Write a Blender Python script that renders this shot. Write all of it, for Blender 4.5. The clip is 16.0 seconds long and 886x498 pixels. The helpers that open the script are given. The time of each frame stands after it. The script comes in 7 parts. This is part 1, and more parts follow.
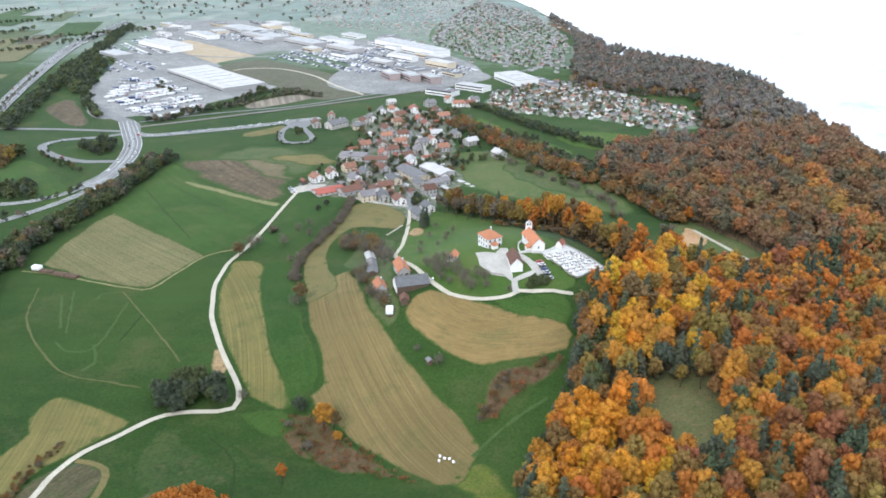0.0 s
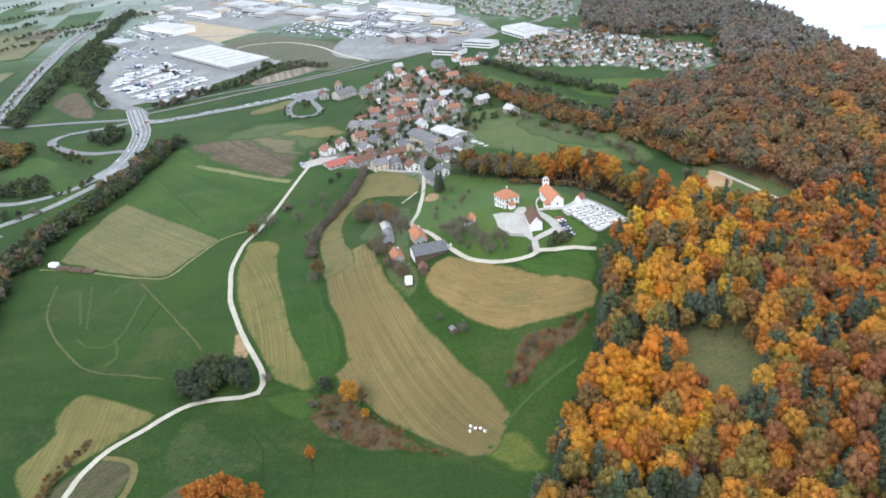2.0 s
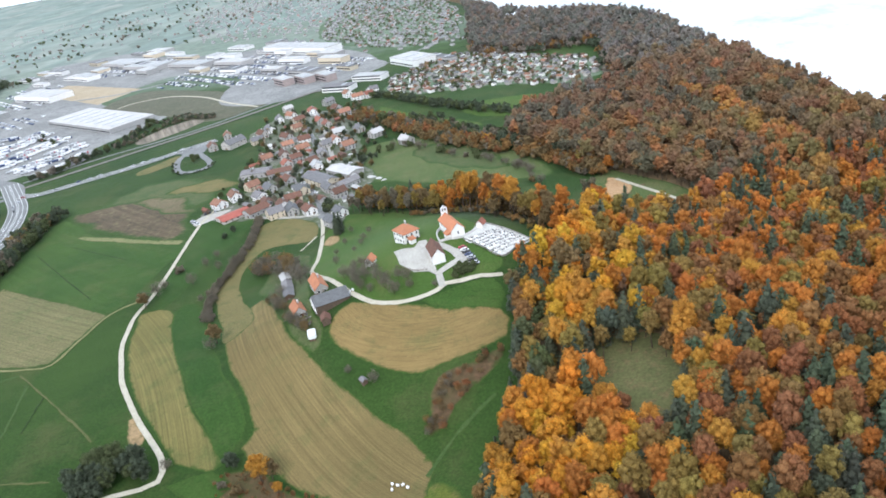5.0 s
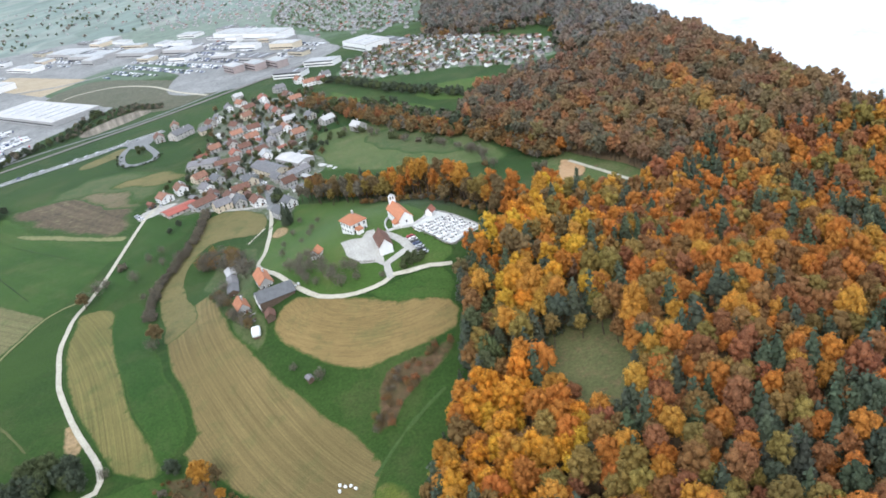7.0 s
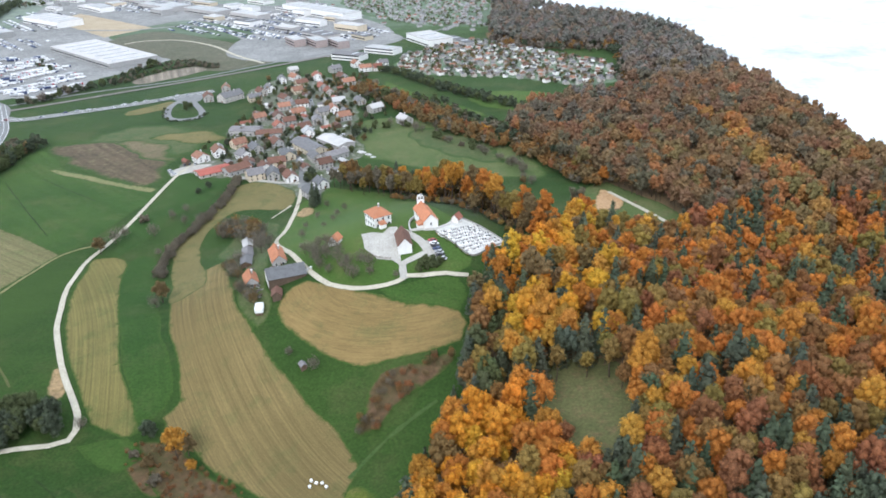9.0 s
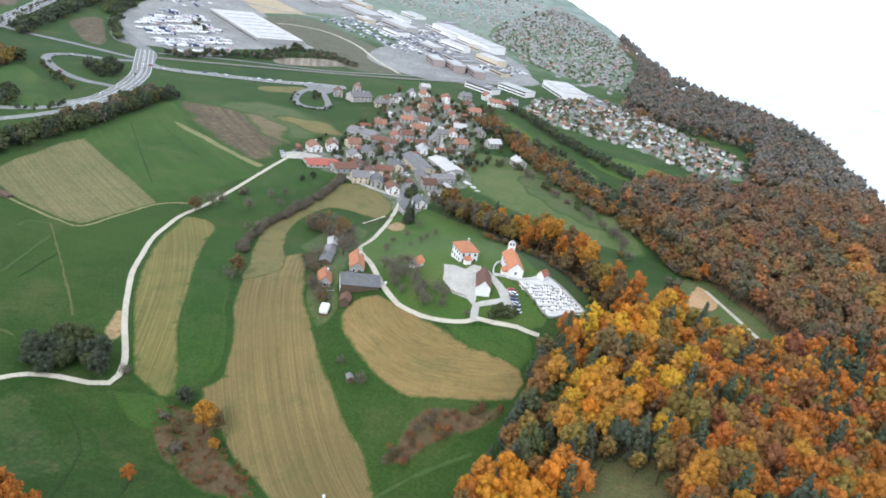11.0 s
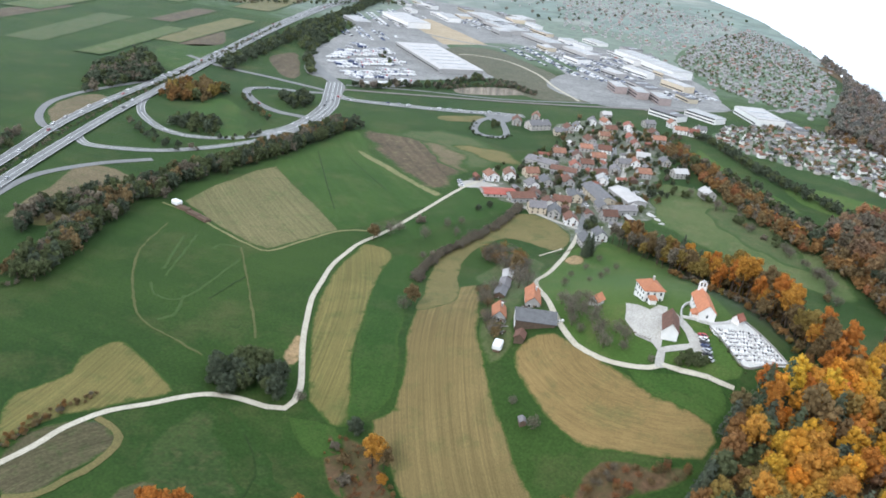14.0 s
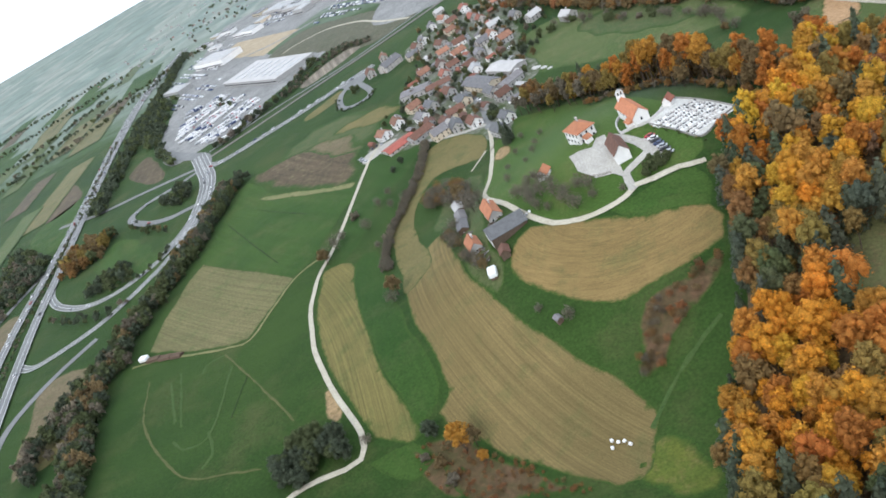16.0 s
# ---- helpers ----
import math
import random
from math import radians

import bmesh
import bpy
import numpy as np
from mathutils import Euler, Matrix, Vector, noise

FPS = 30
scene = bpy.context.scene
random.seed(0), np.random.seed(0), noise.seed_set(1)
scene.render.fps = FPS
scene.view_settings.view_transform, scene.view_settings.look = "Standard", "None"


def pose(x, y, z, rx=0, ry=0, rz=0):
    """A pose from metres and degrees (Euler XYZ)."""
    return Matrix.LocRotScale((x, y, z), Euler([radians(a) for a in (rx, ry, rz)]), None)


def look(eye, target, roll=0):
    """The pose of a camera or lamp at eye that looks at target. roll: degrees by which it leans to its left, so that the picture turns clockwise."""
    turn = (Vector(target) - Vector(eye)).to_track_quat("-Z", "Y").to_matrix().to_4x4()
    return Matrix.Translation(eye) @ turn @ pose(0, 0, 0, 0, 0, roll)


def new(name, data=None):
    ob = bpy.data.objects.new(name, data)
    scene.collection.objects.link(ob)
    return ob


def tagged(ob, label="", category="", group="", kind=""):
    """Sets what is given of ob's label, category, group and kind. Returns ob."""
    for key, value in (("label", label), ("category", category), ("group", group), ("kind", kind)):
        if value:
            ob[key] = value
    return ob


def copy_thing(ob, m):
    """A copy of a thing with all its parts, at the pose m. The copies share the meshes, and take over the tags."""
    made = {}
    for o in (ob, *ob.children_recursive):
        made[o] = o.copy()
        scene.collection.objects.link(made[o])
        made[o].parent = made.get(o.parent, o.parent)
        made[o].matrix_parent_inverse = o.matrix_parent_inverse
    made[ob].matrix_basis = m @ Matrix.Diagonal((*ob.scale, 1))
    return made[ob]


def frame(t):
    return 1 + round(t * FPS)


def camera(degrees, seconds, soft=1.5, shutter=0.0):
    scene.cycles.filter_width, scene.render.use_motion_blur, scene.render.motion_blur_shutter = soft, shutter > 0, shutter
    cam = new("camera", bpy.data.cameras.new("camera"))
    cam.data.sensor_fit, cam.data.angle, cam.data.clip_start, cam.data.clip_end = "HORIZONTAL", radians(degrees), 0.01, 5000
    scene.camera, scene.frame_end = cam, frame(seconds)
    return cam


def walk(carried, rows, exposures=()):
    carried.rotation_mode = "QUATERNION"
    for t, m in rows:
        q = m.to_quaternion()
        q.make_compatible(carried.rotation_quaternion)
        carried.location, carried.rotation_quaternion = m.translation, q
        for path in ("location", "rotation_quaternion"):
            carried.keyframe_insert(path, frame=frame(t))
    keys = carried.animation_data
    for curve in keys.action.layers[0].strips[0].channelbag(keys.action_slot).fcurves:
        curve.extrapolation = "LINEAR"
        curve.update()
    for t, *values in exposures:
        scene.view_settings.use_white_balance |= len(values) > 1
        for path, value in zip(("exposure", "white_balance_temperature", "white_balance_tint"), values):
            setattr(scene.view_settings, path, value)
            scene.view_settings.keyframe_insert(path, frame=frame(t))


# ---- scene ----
from mathutils import geometry

EXPOSURES = [(0, 0.68, 5780, 9), (4, 0.68, 5780, 9), (8, 0.63, 5780, 9), (11, 0.61, 5800, 9), (14, 0.54, 5820, 9), (16, 0.45, 5900, 9)]
cam = camera(59.72, 16.0, soft=1.75)

PATH = [
    (0, (9.69, 10.94, 196.48), (2.31, 102.56, 157.11), -0.08),
    (0.5, (10.34, 13.57, 195.59), (1.93, 104.35, 154.51), -1.92),
    (1, (10.99, 16.33, 194.76), (0.85, 106.23, 152.16), -3.22),
    (1.5, (11.80, 19.26, 193.94), (0.51, 108.65, 150.55), -5.27),
    (2, (12.87, 22.35, 193.08), (2.22, 111.68, 149.42), -5.67),
    (2.5, (14.20, 25.56, 192.22), (5.19, 115.15, 148.74), -7.11),
    (3, (15.71, 28.82, 191.42), (7.51, 118.84, 148.66), -8.09),
    (3.5, (17.33, 32.05, 190.62), (10.62, 122.70, 148.94), -9.12),
    (4, (19.03, 35.20, 189.82), (14.79, 126.29, 148.78), -9.83),
    (6.5, (30.40, 48.33, 185.19), (32.83, 138.54, 142.13), -10.83),
    (7, (32.68, 50.66, 184.27), (35.94, 140.36, 140.19), -11.20),
    (7.5, (34.83, 52.99, 183.39), (38.78, 142.18, 138.33), -11.56),
    (8, (36.79, 55.37, 182.59), (39.51, 144.83, 137.98), -8.96),
    (10.5, (38.10, 65.94, 180.97), (30.26, 156.84, 140.04), 8.07),
    (11, (36.98, 68.99, 179.94), (25.32, 159.98, 140.12), 11.03),
    (11.5, (35.71, 71.93, 178.94), (20.00, 162.67, 139.98), 11.02),
    (12, (34.39, 74.56, 178.07), (12.57, 164.75, 140.80), 11.20),
    (12.5, (33.24, 76.78, 177.32), (7.70, 166.52, 141.33), 12.21),
    (13, (32.20, 78.80, 176.76), (4.49, 167.05, 138.77), 10.64),
    (13.5, (31.30, 80.77, 176.33), (1.13, 167.53, 136.79), 8.42),
    (14, (30.74, 82.86, 175.96), (-2.64, 168.30, 136.14), 7.24),
    (14.5, (30.66, 85.03, 175.57), (-1.37, 170.87, 135.50), 5.78),
    (15, (30.93, 87.42, 175.27), (1.35, 172.70, 132.22), -2.06),
    (15.5, (31.65, 90.12, 175.02), (-0.05, 174.12, 130.98), -16.38),
    (16, (32.74, 93.02, 174.65), (3.25, 176.94, 128.97), -30.21),
]
walk(cam, [(t, look(eye, target, roll)) for t, eye, target, roll in PATH], EXPOSURES)

# ---- world, sun ----
world = bpy.data.worlds.new("overcast_sky")
scene.world = world
world.use_nodes = True
wn, wl = world.node_tree.nodes, world.node_tree.links
wn.clear()
sky = wn.new("ShaderNodeTexSky")
sky.sky_type = "NISHITA"
sky.sun_disc = False
sky.sun_elevation, sky.sun_rotation = radians(38), radians(200)
sky.air_density, sky.dust_density, sky.ozone_density = 1.0, 6.0, 1.0
veil = wn.new("ShaderNodeMixRGB")
veil.inputs[0].default_value = 0.85
veil.inputs[2].default_value = (9.6, 10.1, 10.6, 1)
bg = wn.new("ShaderNodeBackground")
bg.inputs[1].default_value = 0.125
wout = wn.new("ShaderNodeOutputWorld")
wl.new(sky.outputs[0], veil.inputs[1])
wl.new(veil.outputs[0], bg.inputs[0])
wl.new(bg.outputs[0], wout.inputs[0])

sun_data = bpy.data.lights.new("sun", "SUN")
sun_data.energy, sun_data.angle, sun_data.color = 1.0, radians(12), (1.0, 0.94, 0.86)
sun = new("sun", sun_data)
sun.rotation_euler = (radians(52), 0, radians(-20))


# ---- materials ----
def nodes_of(name, rough=0.9, spec=0.2):
    m = bpy.data.materials.new(name)
    m.use_nodes = True
    n, l = m.node_tree.nodes, m.node_tree.links
    b = n["Principled BSDF"]
    b.inputs["Roughness"].default_value = rough
    b.inputs["Specular IOR Level"].default_value = spec
    return m, n, l, b


def noise_node(n, l, vec, scale, detail=4, rough=0.6):
    t = n.new("ShaderNodeTexNoise")
    t.inputs["Scale"].default_value, t.inputs["Detail"].default_value, t.inputs["Roughness"].default_value = scale, detail, rough
    l.new(vec, t.inputs["Vector"])
    return t


def ramp_node(n, l, fac, stops):
    r = n.new("ShaderNodeValToRGB")
    e = r.color_ramp.elements
    while len(e) < len(stops):
        e.new(0.5)
    for k, (p, c) in enumerate(stops):
        e[k].position, e[k].color = p, (*c, 1)
    l.new(fac, r.inputs[0])
    return r


def mix_node(n, l, fac, a, b, kind="MIX"):
    m = n.new("ShaderNodeMixRGB")
    m.blend_type = kind
    for k, v in enumerate((fac, a, b)):
        if isinstance(v, (int, float)):
            m.inputs[k].default_value = v
        elif isinstance(v, tuple):
            m.inputs[k].default_value = (*v, 1)
        else:
            l.new(v, m.inputs[k])
    return m


def shade(c, f):
    return tuple(v * f for v in c)


def surface(name, c1, c2, big=0.02, c3=None, fine=1.2, rough=0.95, bump=0.3, stripes=None, spec=0.15, patch=0.35, verge=None, ragged=0.3, haze_sheen=0.13):
    """Ground-like surface: broad patches, blotches, fine grain, and rows (centre, spacing, depth, ovalness) where it is worked."""
    m, n, l, b = nodes_of(name, rough, spec)
    # Bluish sheen, as of grass fuzz, also imitates haze on ground seen at grazing angles.
    b.inputs["Sheen Weight"].default_value, b.inputs["Sheen Roughness"].default_value = haze_sheen, 0.25
    b.inputs["Sheen Tint"].default_value = (0.88, 0.94, 1.0, 1)
    pos = n.new("ShaderNodeNewGeometry").outputs["Position"]
    wide = noise_node(n, l, pos, big, 5, 0.65)
    col = ramp_node(n, l, wide.outputs[0], [(0.36, c1), (0.64, c2)])
    out = col.outputs[0]
    if c3:
        blot = noise_node(n, l, pos, big * 4.3, 6, 0.7)
        r = ramp_node(n, l, blot.outputs[0], [(0.5, (0, 0, 0)), (0.72, (patch * 2, patch * 2, patch * 2))])
        out = mix_node(n, l, r.outputs[0], out, c3).outputs[0]
    if stripes:
        (cx, cy), space, depth, *oval = stripes
        sub = n.new("ShaderNodeVectorMath")
        sub.operation = "SUBTRACT"
        sub.inputs[1].default_value = (cx, cy, 0)
        l.new(pos, sub.inputs[0])
        flat = n.new("ShaderNodeVectorMath")
        flat.operation = "MULTIPLY"
        flat.inputs[1].default_value = (1, oval[0] if oval else 1, 0)
        l.new(sub.outputs[0], flat.inputs[0])
        far = n.new("ShaderNodeVectorMath")
        far.operation = "LENGTH"
        l.new(flat.outputs[0], far.inputs[0])
        sep = n.new("ShaderNodeSeparateXYZ")
        l.new(flat.outputs[0], sep.inputs[0])
        ang = n.new("ShaderNodeMath")
        ang.operation = "ARCTAN2"
        l.new(sep.outputs[0], ang.inputs[0])
        l.new(sep.outputs[1], ang.inputs[1])
        for sp, along, dp in ((space, 3.0, depth), (space * 0.45, 6.0, depth * 0.7), (space * 4, 2.5, depth * 0.32)):
            comb = n.new("ShaderNodeCombineXYZ")
            for k, (src, f) in enumerate(((far.outputs["Value"], 1.0 / sp), (ang.outputs[0], along))):
                mul = n.new("ShaderNodeMath")
                mul.operation = "MULTIPLY"
                mul.inputs[1].default_value = f
                l.new(src, mul.inputs[0])
                l.new(mul.outputs[0], comb.inputs[k])
            t = noise_node(n, l, comb.outputs[0], 1.0, 3, 0.6)
            r = ramp_node(n, l, t.outputs[0], [(0.32, (1 - dp,) * 3), (0.68, (1 + dp * 0.6,) * 3)])
            out = mix_node(n, l, 1.0, out, r.outputs[0], "MULTIPLY").outputs[0]
    if verge:
        rim = n.new("ShaderNodeAttribute")
        rim.attribute_name = "edge"
        ns = noise_node(n, l, pos, ragged, 5, 0.7)
        sh = n.new("ShaderNodeMath")
        sh.operation = "ADD"
        l.new(rim.outputs["Fac"], sh.inputs[0])
        l.new(ns.outputs[0], sh.inputs[1])
        half = n.new("ShaderNodeMapRange")
        half.inputs["From Min"].default_value, half.inputs["From Max"].default_value = 0.55, 0.95
        l.new(sh.outputs[0], half.inputs["Value"])
        out = mix_node(n, l, half.outputs[0], verge, out).outputs[0]
    grain = noise_node(n, l, pos, fine, 6, 0.75)
    r = ramp_node(n, l, grain.outputs[0], [(0.3, (0.64,) * 3), (0.7, (1.29,) * 3)])
    out = mix_node(n, l, 1.0, out, r.outputs[0], "MULTIPLY").outputs[0]
    l.new(out, b.inputs["Base Color"])
    if bump:
        bp = n.new("ShaderNodeBump")
        bp.inputs["Strength"].default_value, bp.inputs["Distance"].default_value = bump, 0.5
        l.new(grain.outputs[0], bp.inputs["Height"])
        l.new(bp.outputs[0], b.inputs["Normal"])
    return m


def painted(name, c, rough=0.8, dirt=0.25, vary=0.12, scale=0.35, metal=0.0, spec=0.3, bands=0.0):
    """Building surface: colour that differs from piece to piece, with dirt, and rows of tiles where bands is their spacing."""
    m, n, l, b = nodes_of(name, rough, spec)
    b.inputs["Metallic"].default_value = metal
    pos = n.new("ShaderNodeNewGeometry").outputs["Position"]
    t1 = noise_node(n, l, pos, scale, 5, 0.7)
    r1 = ramp_node(n, l, t1.outputs[0], [(0.35, shade(c, 1 - dirt)), (0.62, c)])
    t2 = noise_node(n, l, pos, scale * 9, 4, 0.7)
    r2 = ramp_node(n, l, t2.outputs[0], [(0.3, (1 - dirt * 0.6,) * 3), (0.7, (1 + dirt * 0.3,) * 3)])
    out = mix_node(n, l, 1.0, r1.outputs[0], r2.outputs[0], "MULTIPLY").outputs[0]
    info = n.new("ShaderNodeObjectInfo")
    r3 = ramp_node(n, l, info.outputs["Random"], [(0.0, (1 - vary, 1 - vary, 1 - vary)), (1.0, (1 + vary * 0.6, 1 + vary * 0.3, 1 + vary * 0.2))])
    out = mix_node(n, l, 1.0, out, r3.outputs[0], "MULTIPLY").outputs[0]
    l.new(out, b.inputs["Base Color"])
    h = t2.outputs[0]
    bp = n.new("ShaderNodeBump")
    bp.inputs["Strength"].default_value, bp.inputs["Distance"].default_value = 0.35, 0.08
    l.new(h, bp.inputs["Height"])
    l.new(bp.outputs[0], b.inputs["Normal"])
    return m


def foliage(name, gloss=0.1):
    """Leaves: the tree's own hue from the mesh, varied from clump to clump."""
    m, n, l, b = nodes_of(name, 0.7, gloss)
    a = n.new("ShaderNodeAttribute")
    a.attribute_name = "tint"
    geo = n.new("ShaderNodeNewGeometry")
    r = ramp_node(n, l, geo.outputs["Random Per Island"], [(0.0, (0.72, 0.70, 0.70)), (0.5, (1.0, 1.0, 1.0)), (1.0, (1.28, 1.26, 1.2))])
    out = mix_node(n, l, 1.0, a.outputs["Color"], r.outputs[0], "MULTIPLY").outputs[0]
    t = noise_node(n, l, geo.outputs["Position"], 2.4, 4, 0.75)
    r2 = ramp_node(n, l, t.outputs[0], [(0.32, (0.68,) * 3), (0.68, (1.35,) * 3)])
    out = mix_node(n, l, 1.0, out, r2.outputs[0], "MULTIPLY").outputs[0]
    l.new(out, b.inputs["Base Color"])
    bp = n.new("ShaderNodeBump")
    bp.inputs["Strength"].default_value, bp.inputs["Distance"].default_value = 0.8, 0.35
    l.new(t.outputs[0], bp.inputs["Height"])
    l.new(bp.outputs[0], b.inputs["Normal"])
    tr = n.new("ShaderNodeBsdfTranslucent")
    l.new(out, tr.inputs[0])
    mx = n.new("ShaderNodeMixShader")
    mx.inputs[0].default_value = 0.38
    l.new(b.outputs[0], mx.inputs[1])
    l.new(tr.outputs[0], mx.inputs[2])
    l.new(mx.outputs[0], n["Material Output"].inputs[0])
    return m


GRASS = surface("meadow_grass", (0.020, 0.046, 0.009), (0.039, 0.071, 0.014), 0.006, (0.072, 0.080, 0.027), 0.9, bump=0.4, patch=0.35, stripes=((-300, 2500), 9.0, 0.06), haze_sheen=0.09)
GRASS_BRIGHT = surface("short_grass", (0.046, 0.088, 0.017), (0.066, 0.108, 0.022), 0.012, (0.098, 0.112, 0.034), 1.1, bump=0.4, patch=0.4, verge=(0.036, 0.068, 0.013), haze_sheen=0.06)
GRASS_MID = surface("grazed_grass", (0.030, 0.067, 0.012), (0.053, 0.093, 0.019), 0.010, (0.082, 0.095, 0.030), 1.0, bump=0.4, stripes=((300, 1090), 5.0, 0.09), verge=(0.036, 0.068, 0.013), haze_sheen=0.10)
GRASS_DEEP = surface("lush_grass", (0.024, 0.058, 0.010), (0.041, 0.078, 0.016), 0.012, (0.060, 0.080, 0.025), 1.0, bump=0.4, stripes=((-520, 190), 5.0, 0.08), verge=(0.036, 0.068, 0.013), haze_sheen=0.09)
FOREST_FLOOR = surface("leaf_litter", (0.12, 0.085, 0.05), (0.16, 0.11, 0.06), 0.05, (0.08, 0.08, 0.045), 1.1, haze_sheen=0.0)
STUBBLE_TAN = surface("mown_stubble", (0.150, 0.114, 0.046), (0.186, 0.140, 0.058), 0.02, (0.105, 0.104, 0.038), 2.4, stripes=((219, 466), 0.9, 0.19), patch=0.4, verge=(0.036, 0.068, 0.013), haze_sheen=0.08)
STUBBLE_HILL = surface("hill_stubble", (0.182, 0.128, 0.050), (0.224, 0.156, 0.062), 0.02, (0.128, 0.118, 0.044), 2.4, stripes=((14, 372), 1.2, 0.15, 1.25), patch=0.4, verge=(0.036, 0.068, 0.013), haze_sheen=0.08)
STUBBLE_STRIP = surface("strip_stubble", (0.140, 0.124, 0.042), (0.176, 0.148, 0.052), 0.02, (0.092, 0.106, 0.033), 2.4, stripes=((-520, 190), 1.1, 0.22), patch=0.45, verge=(0.036, 0.068, 0.013), haze_sheen=0.08)
STUBBLE_GREY = surface("grey_stubble", (0.136, 0.126, 0.056), (0.160, 0.142, 0.066), 0.02, (0.100, 0.116, 0.044), 0.7, stripes=((315, 1175), 1.4, 0.16), patch=0.5, verge=(0.036, 0.068, 0.013), haze_sheen=0.10)
ARC_GRASS = surface("dry_strip_grass", (0.130, 0.112, 0.044), (0.158, 0.130, 0.053), 0.02, (0.085, 0.098, 0.034), 1.4, patch=0.5, verge=(0.036, 0.068, 0.013), haze_sheen=0.08)
WASTE_GROUND = surface("waste_ground", (0.072, 0.076, 0.042), (0.098, 0.090, 0.055), 0.03, (0.135, 0.118, 0.08), 0.3, patch=0.5, verge=(0.06, 0.07, 0.035), ragged=0.1)
ALLOTMENT_SOIL = surface("allotment_beds", (0.20, 0.165, 0.125), (0.26, 0.215, 0.17), 0.05, (0.12, 0.12, 0.07), 0.8, patch=0.5, stripes=((300, 1090), 5.0, 0.4), verge=(0.06, 0.07, 0.035))
WEEDS = surface("yellow_weeds", (0.072, 0.098, 0.018), (0.105, 0.118, 0.022), 0.05, (0.14, 0.12, 0.04), 1.0, patch=0.5, verge=(0.036, 0.068, 0.013), ragged=0.15)
FALLOW = surface("fallow_soil", (0.080, 0.062, 0.038), (0.112, 0.082, 0.050), 0.035, (0.155, 0.130, 0.068), 0.4, patch=0.6, stripes=((300, 1090), 6.0, 0.2), verge=(0.036, 0.068, 0.013), ragged=0.1)
TILLED = surface("tilled_soil", (0.078, 0.072, 0.036), (0.096, 0.082, 0.044), 0.05, (0.055, 0.075, 0.025), 0.8, stripes=((-70, 200), 1.3, 0.22), patch=0.45, verge=(0.036, 0.068, 0.013))
BROWN_VERGE = surface("brown_rough_grass", (0.125, 0.100, 0.056), (0.155, 0.122, 0.07), 0.03, (0.085, 0.092, 0.04), 0.6, patch=0.5, verge=(0.036, 0.068, 0.013), ragged=0.1)
MARGIN = surface("dry_grass", (0.15, 0.155, 0.065), (0.19, 0.175, 0.08), 0.04, (0.10, 0.13, 0.045), 0.7, verge=(0.036, 0.068, 0.013))
SCRUB_SOIL = surface("scrub_soil", (0.104, 0.064, 0.036), (0.070, 0.062, 0.026), 0.09, (0.135, 0.080, 0.046), 0.6, patch=0.45, verge=(0.036, 0.068, 0.013), ragged=0.12)
CLAY = surface("bare_clay", (0.36, 0.22, 0.11), (0.42, 0.27, 0.15), 0.06, (0.30, 0.19, 0.10), 0.6, verge=(0.036, 0.068, 0.013))
GRAVEL = surface("pale_gravel", (0.40, 0.365, 0.285), (0.47, 0.43, 0.345), 0.08, (0.33, 0.295, 0.225), 1.5, spec=0.2, verge=(0.10, 0.115, 0.05), ragged=0.6, haze_sheen=0.0)
GRAVE_GRAVEL = surface("white_gravel", (0.52, 0.505, 0.47), (0.62, 0.605, 0.57), 0.15, (0.40, 0.385, 0.35), 1.8, haze_sheen=0.0)
PAVED = surface("worn_paving", (0.35, 0.33, 0.295), (0.43, 0.405, 0.36), 0.1, (0.29, 0.275, 0.25), 1.5, haze_sheen=0.0)
ASPHALT = surface("grey_asphalt", (0.165, 0.165, 0.162), (0.205, 0.205, 0.20), 0.05, (0.14, 0.14, 0.138), 1.4, rough=0.8, spec=0.3, haze_sheen=0.0)
CONCRETE = surface("yard_concrete", (0.20, 0.198, 0.19), (0.27, 0.265, 0.255), 0.02, (0.155, 0.155, 0.15), 0.3, patch=0.45, haze_sheen=0.0)
SCRUB_LAWN = surface("rough_grass", (0.055, 0.084, 0.027), (0.080, 0.094, 0.036), 0.05, (0.115, 0.100, 0.05), 0.8, verge=(0.036, 0.068, 0.013), ragged=0.1)
GRASS_DULL = surface("dull_meadow", (0.064, 0.096, 0.028), (0.090, 0.110, 0.038), 0.015, (0.135, 0.122, 0.058), 0.8, bump=0.4, patch=0.4, verge=(0.036, 0.068, 0.013))
CLEARING_GRASS = surface("clearing_grass", (0.092, 0.102, 0.040), (0.125, 0.124, 0.052), 0.06, (0.17, 0.122, 0.064), 0.8, patch=0.5, haze_sheen=0.06)
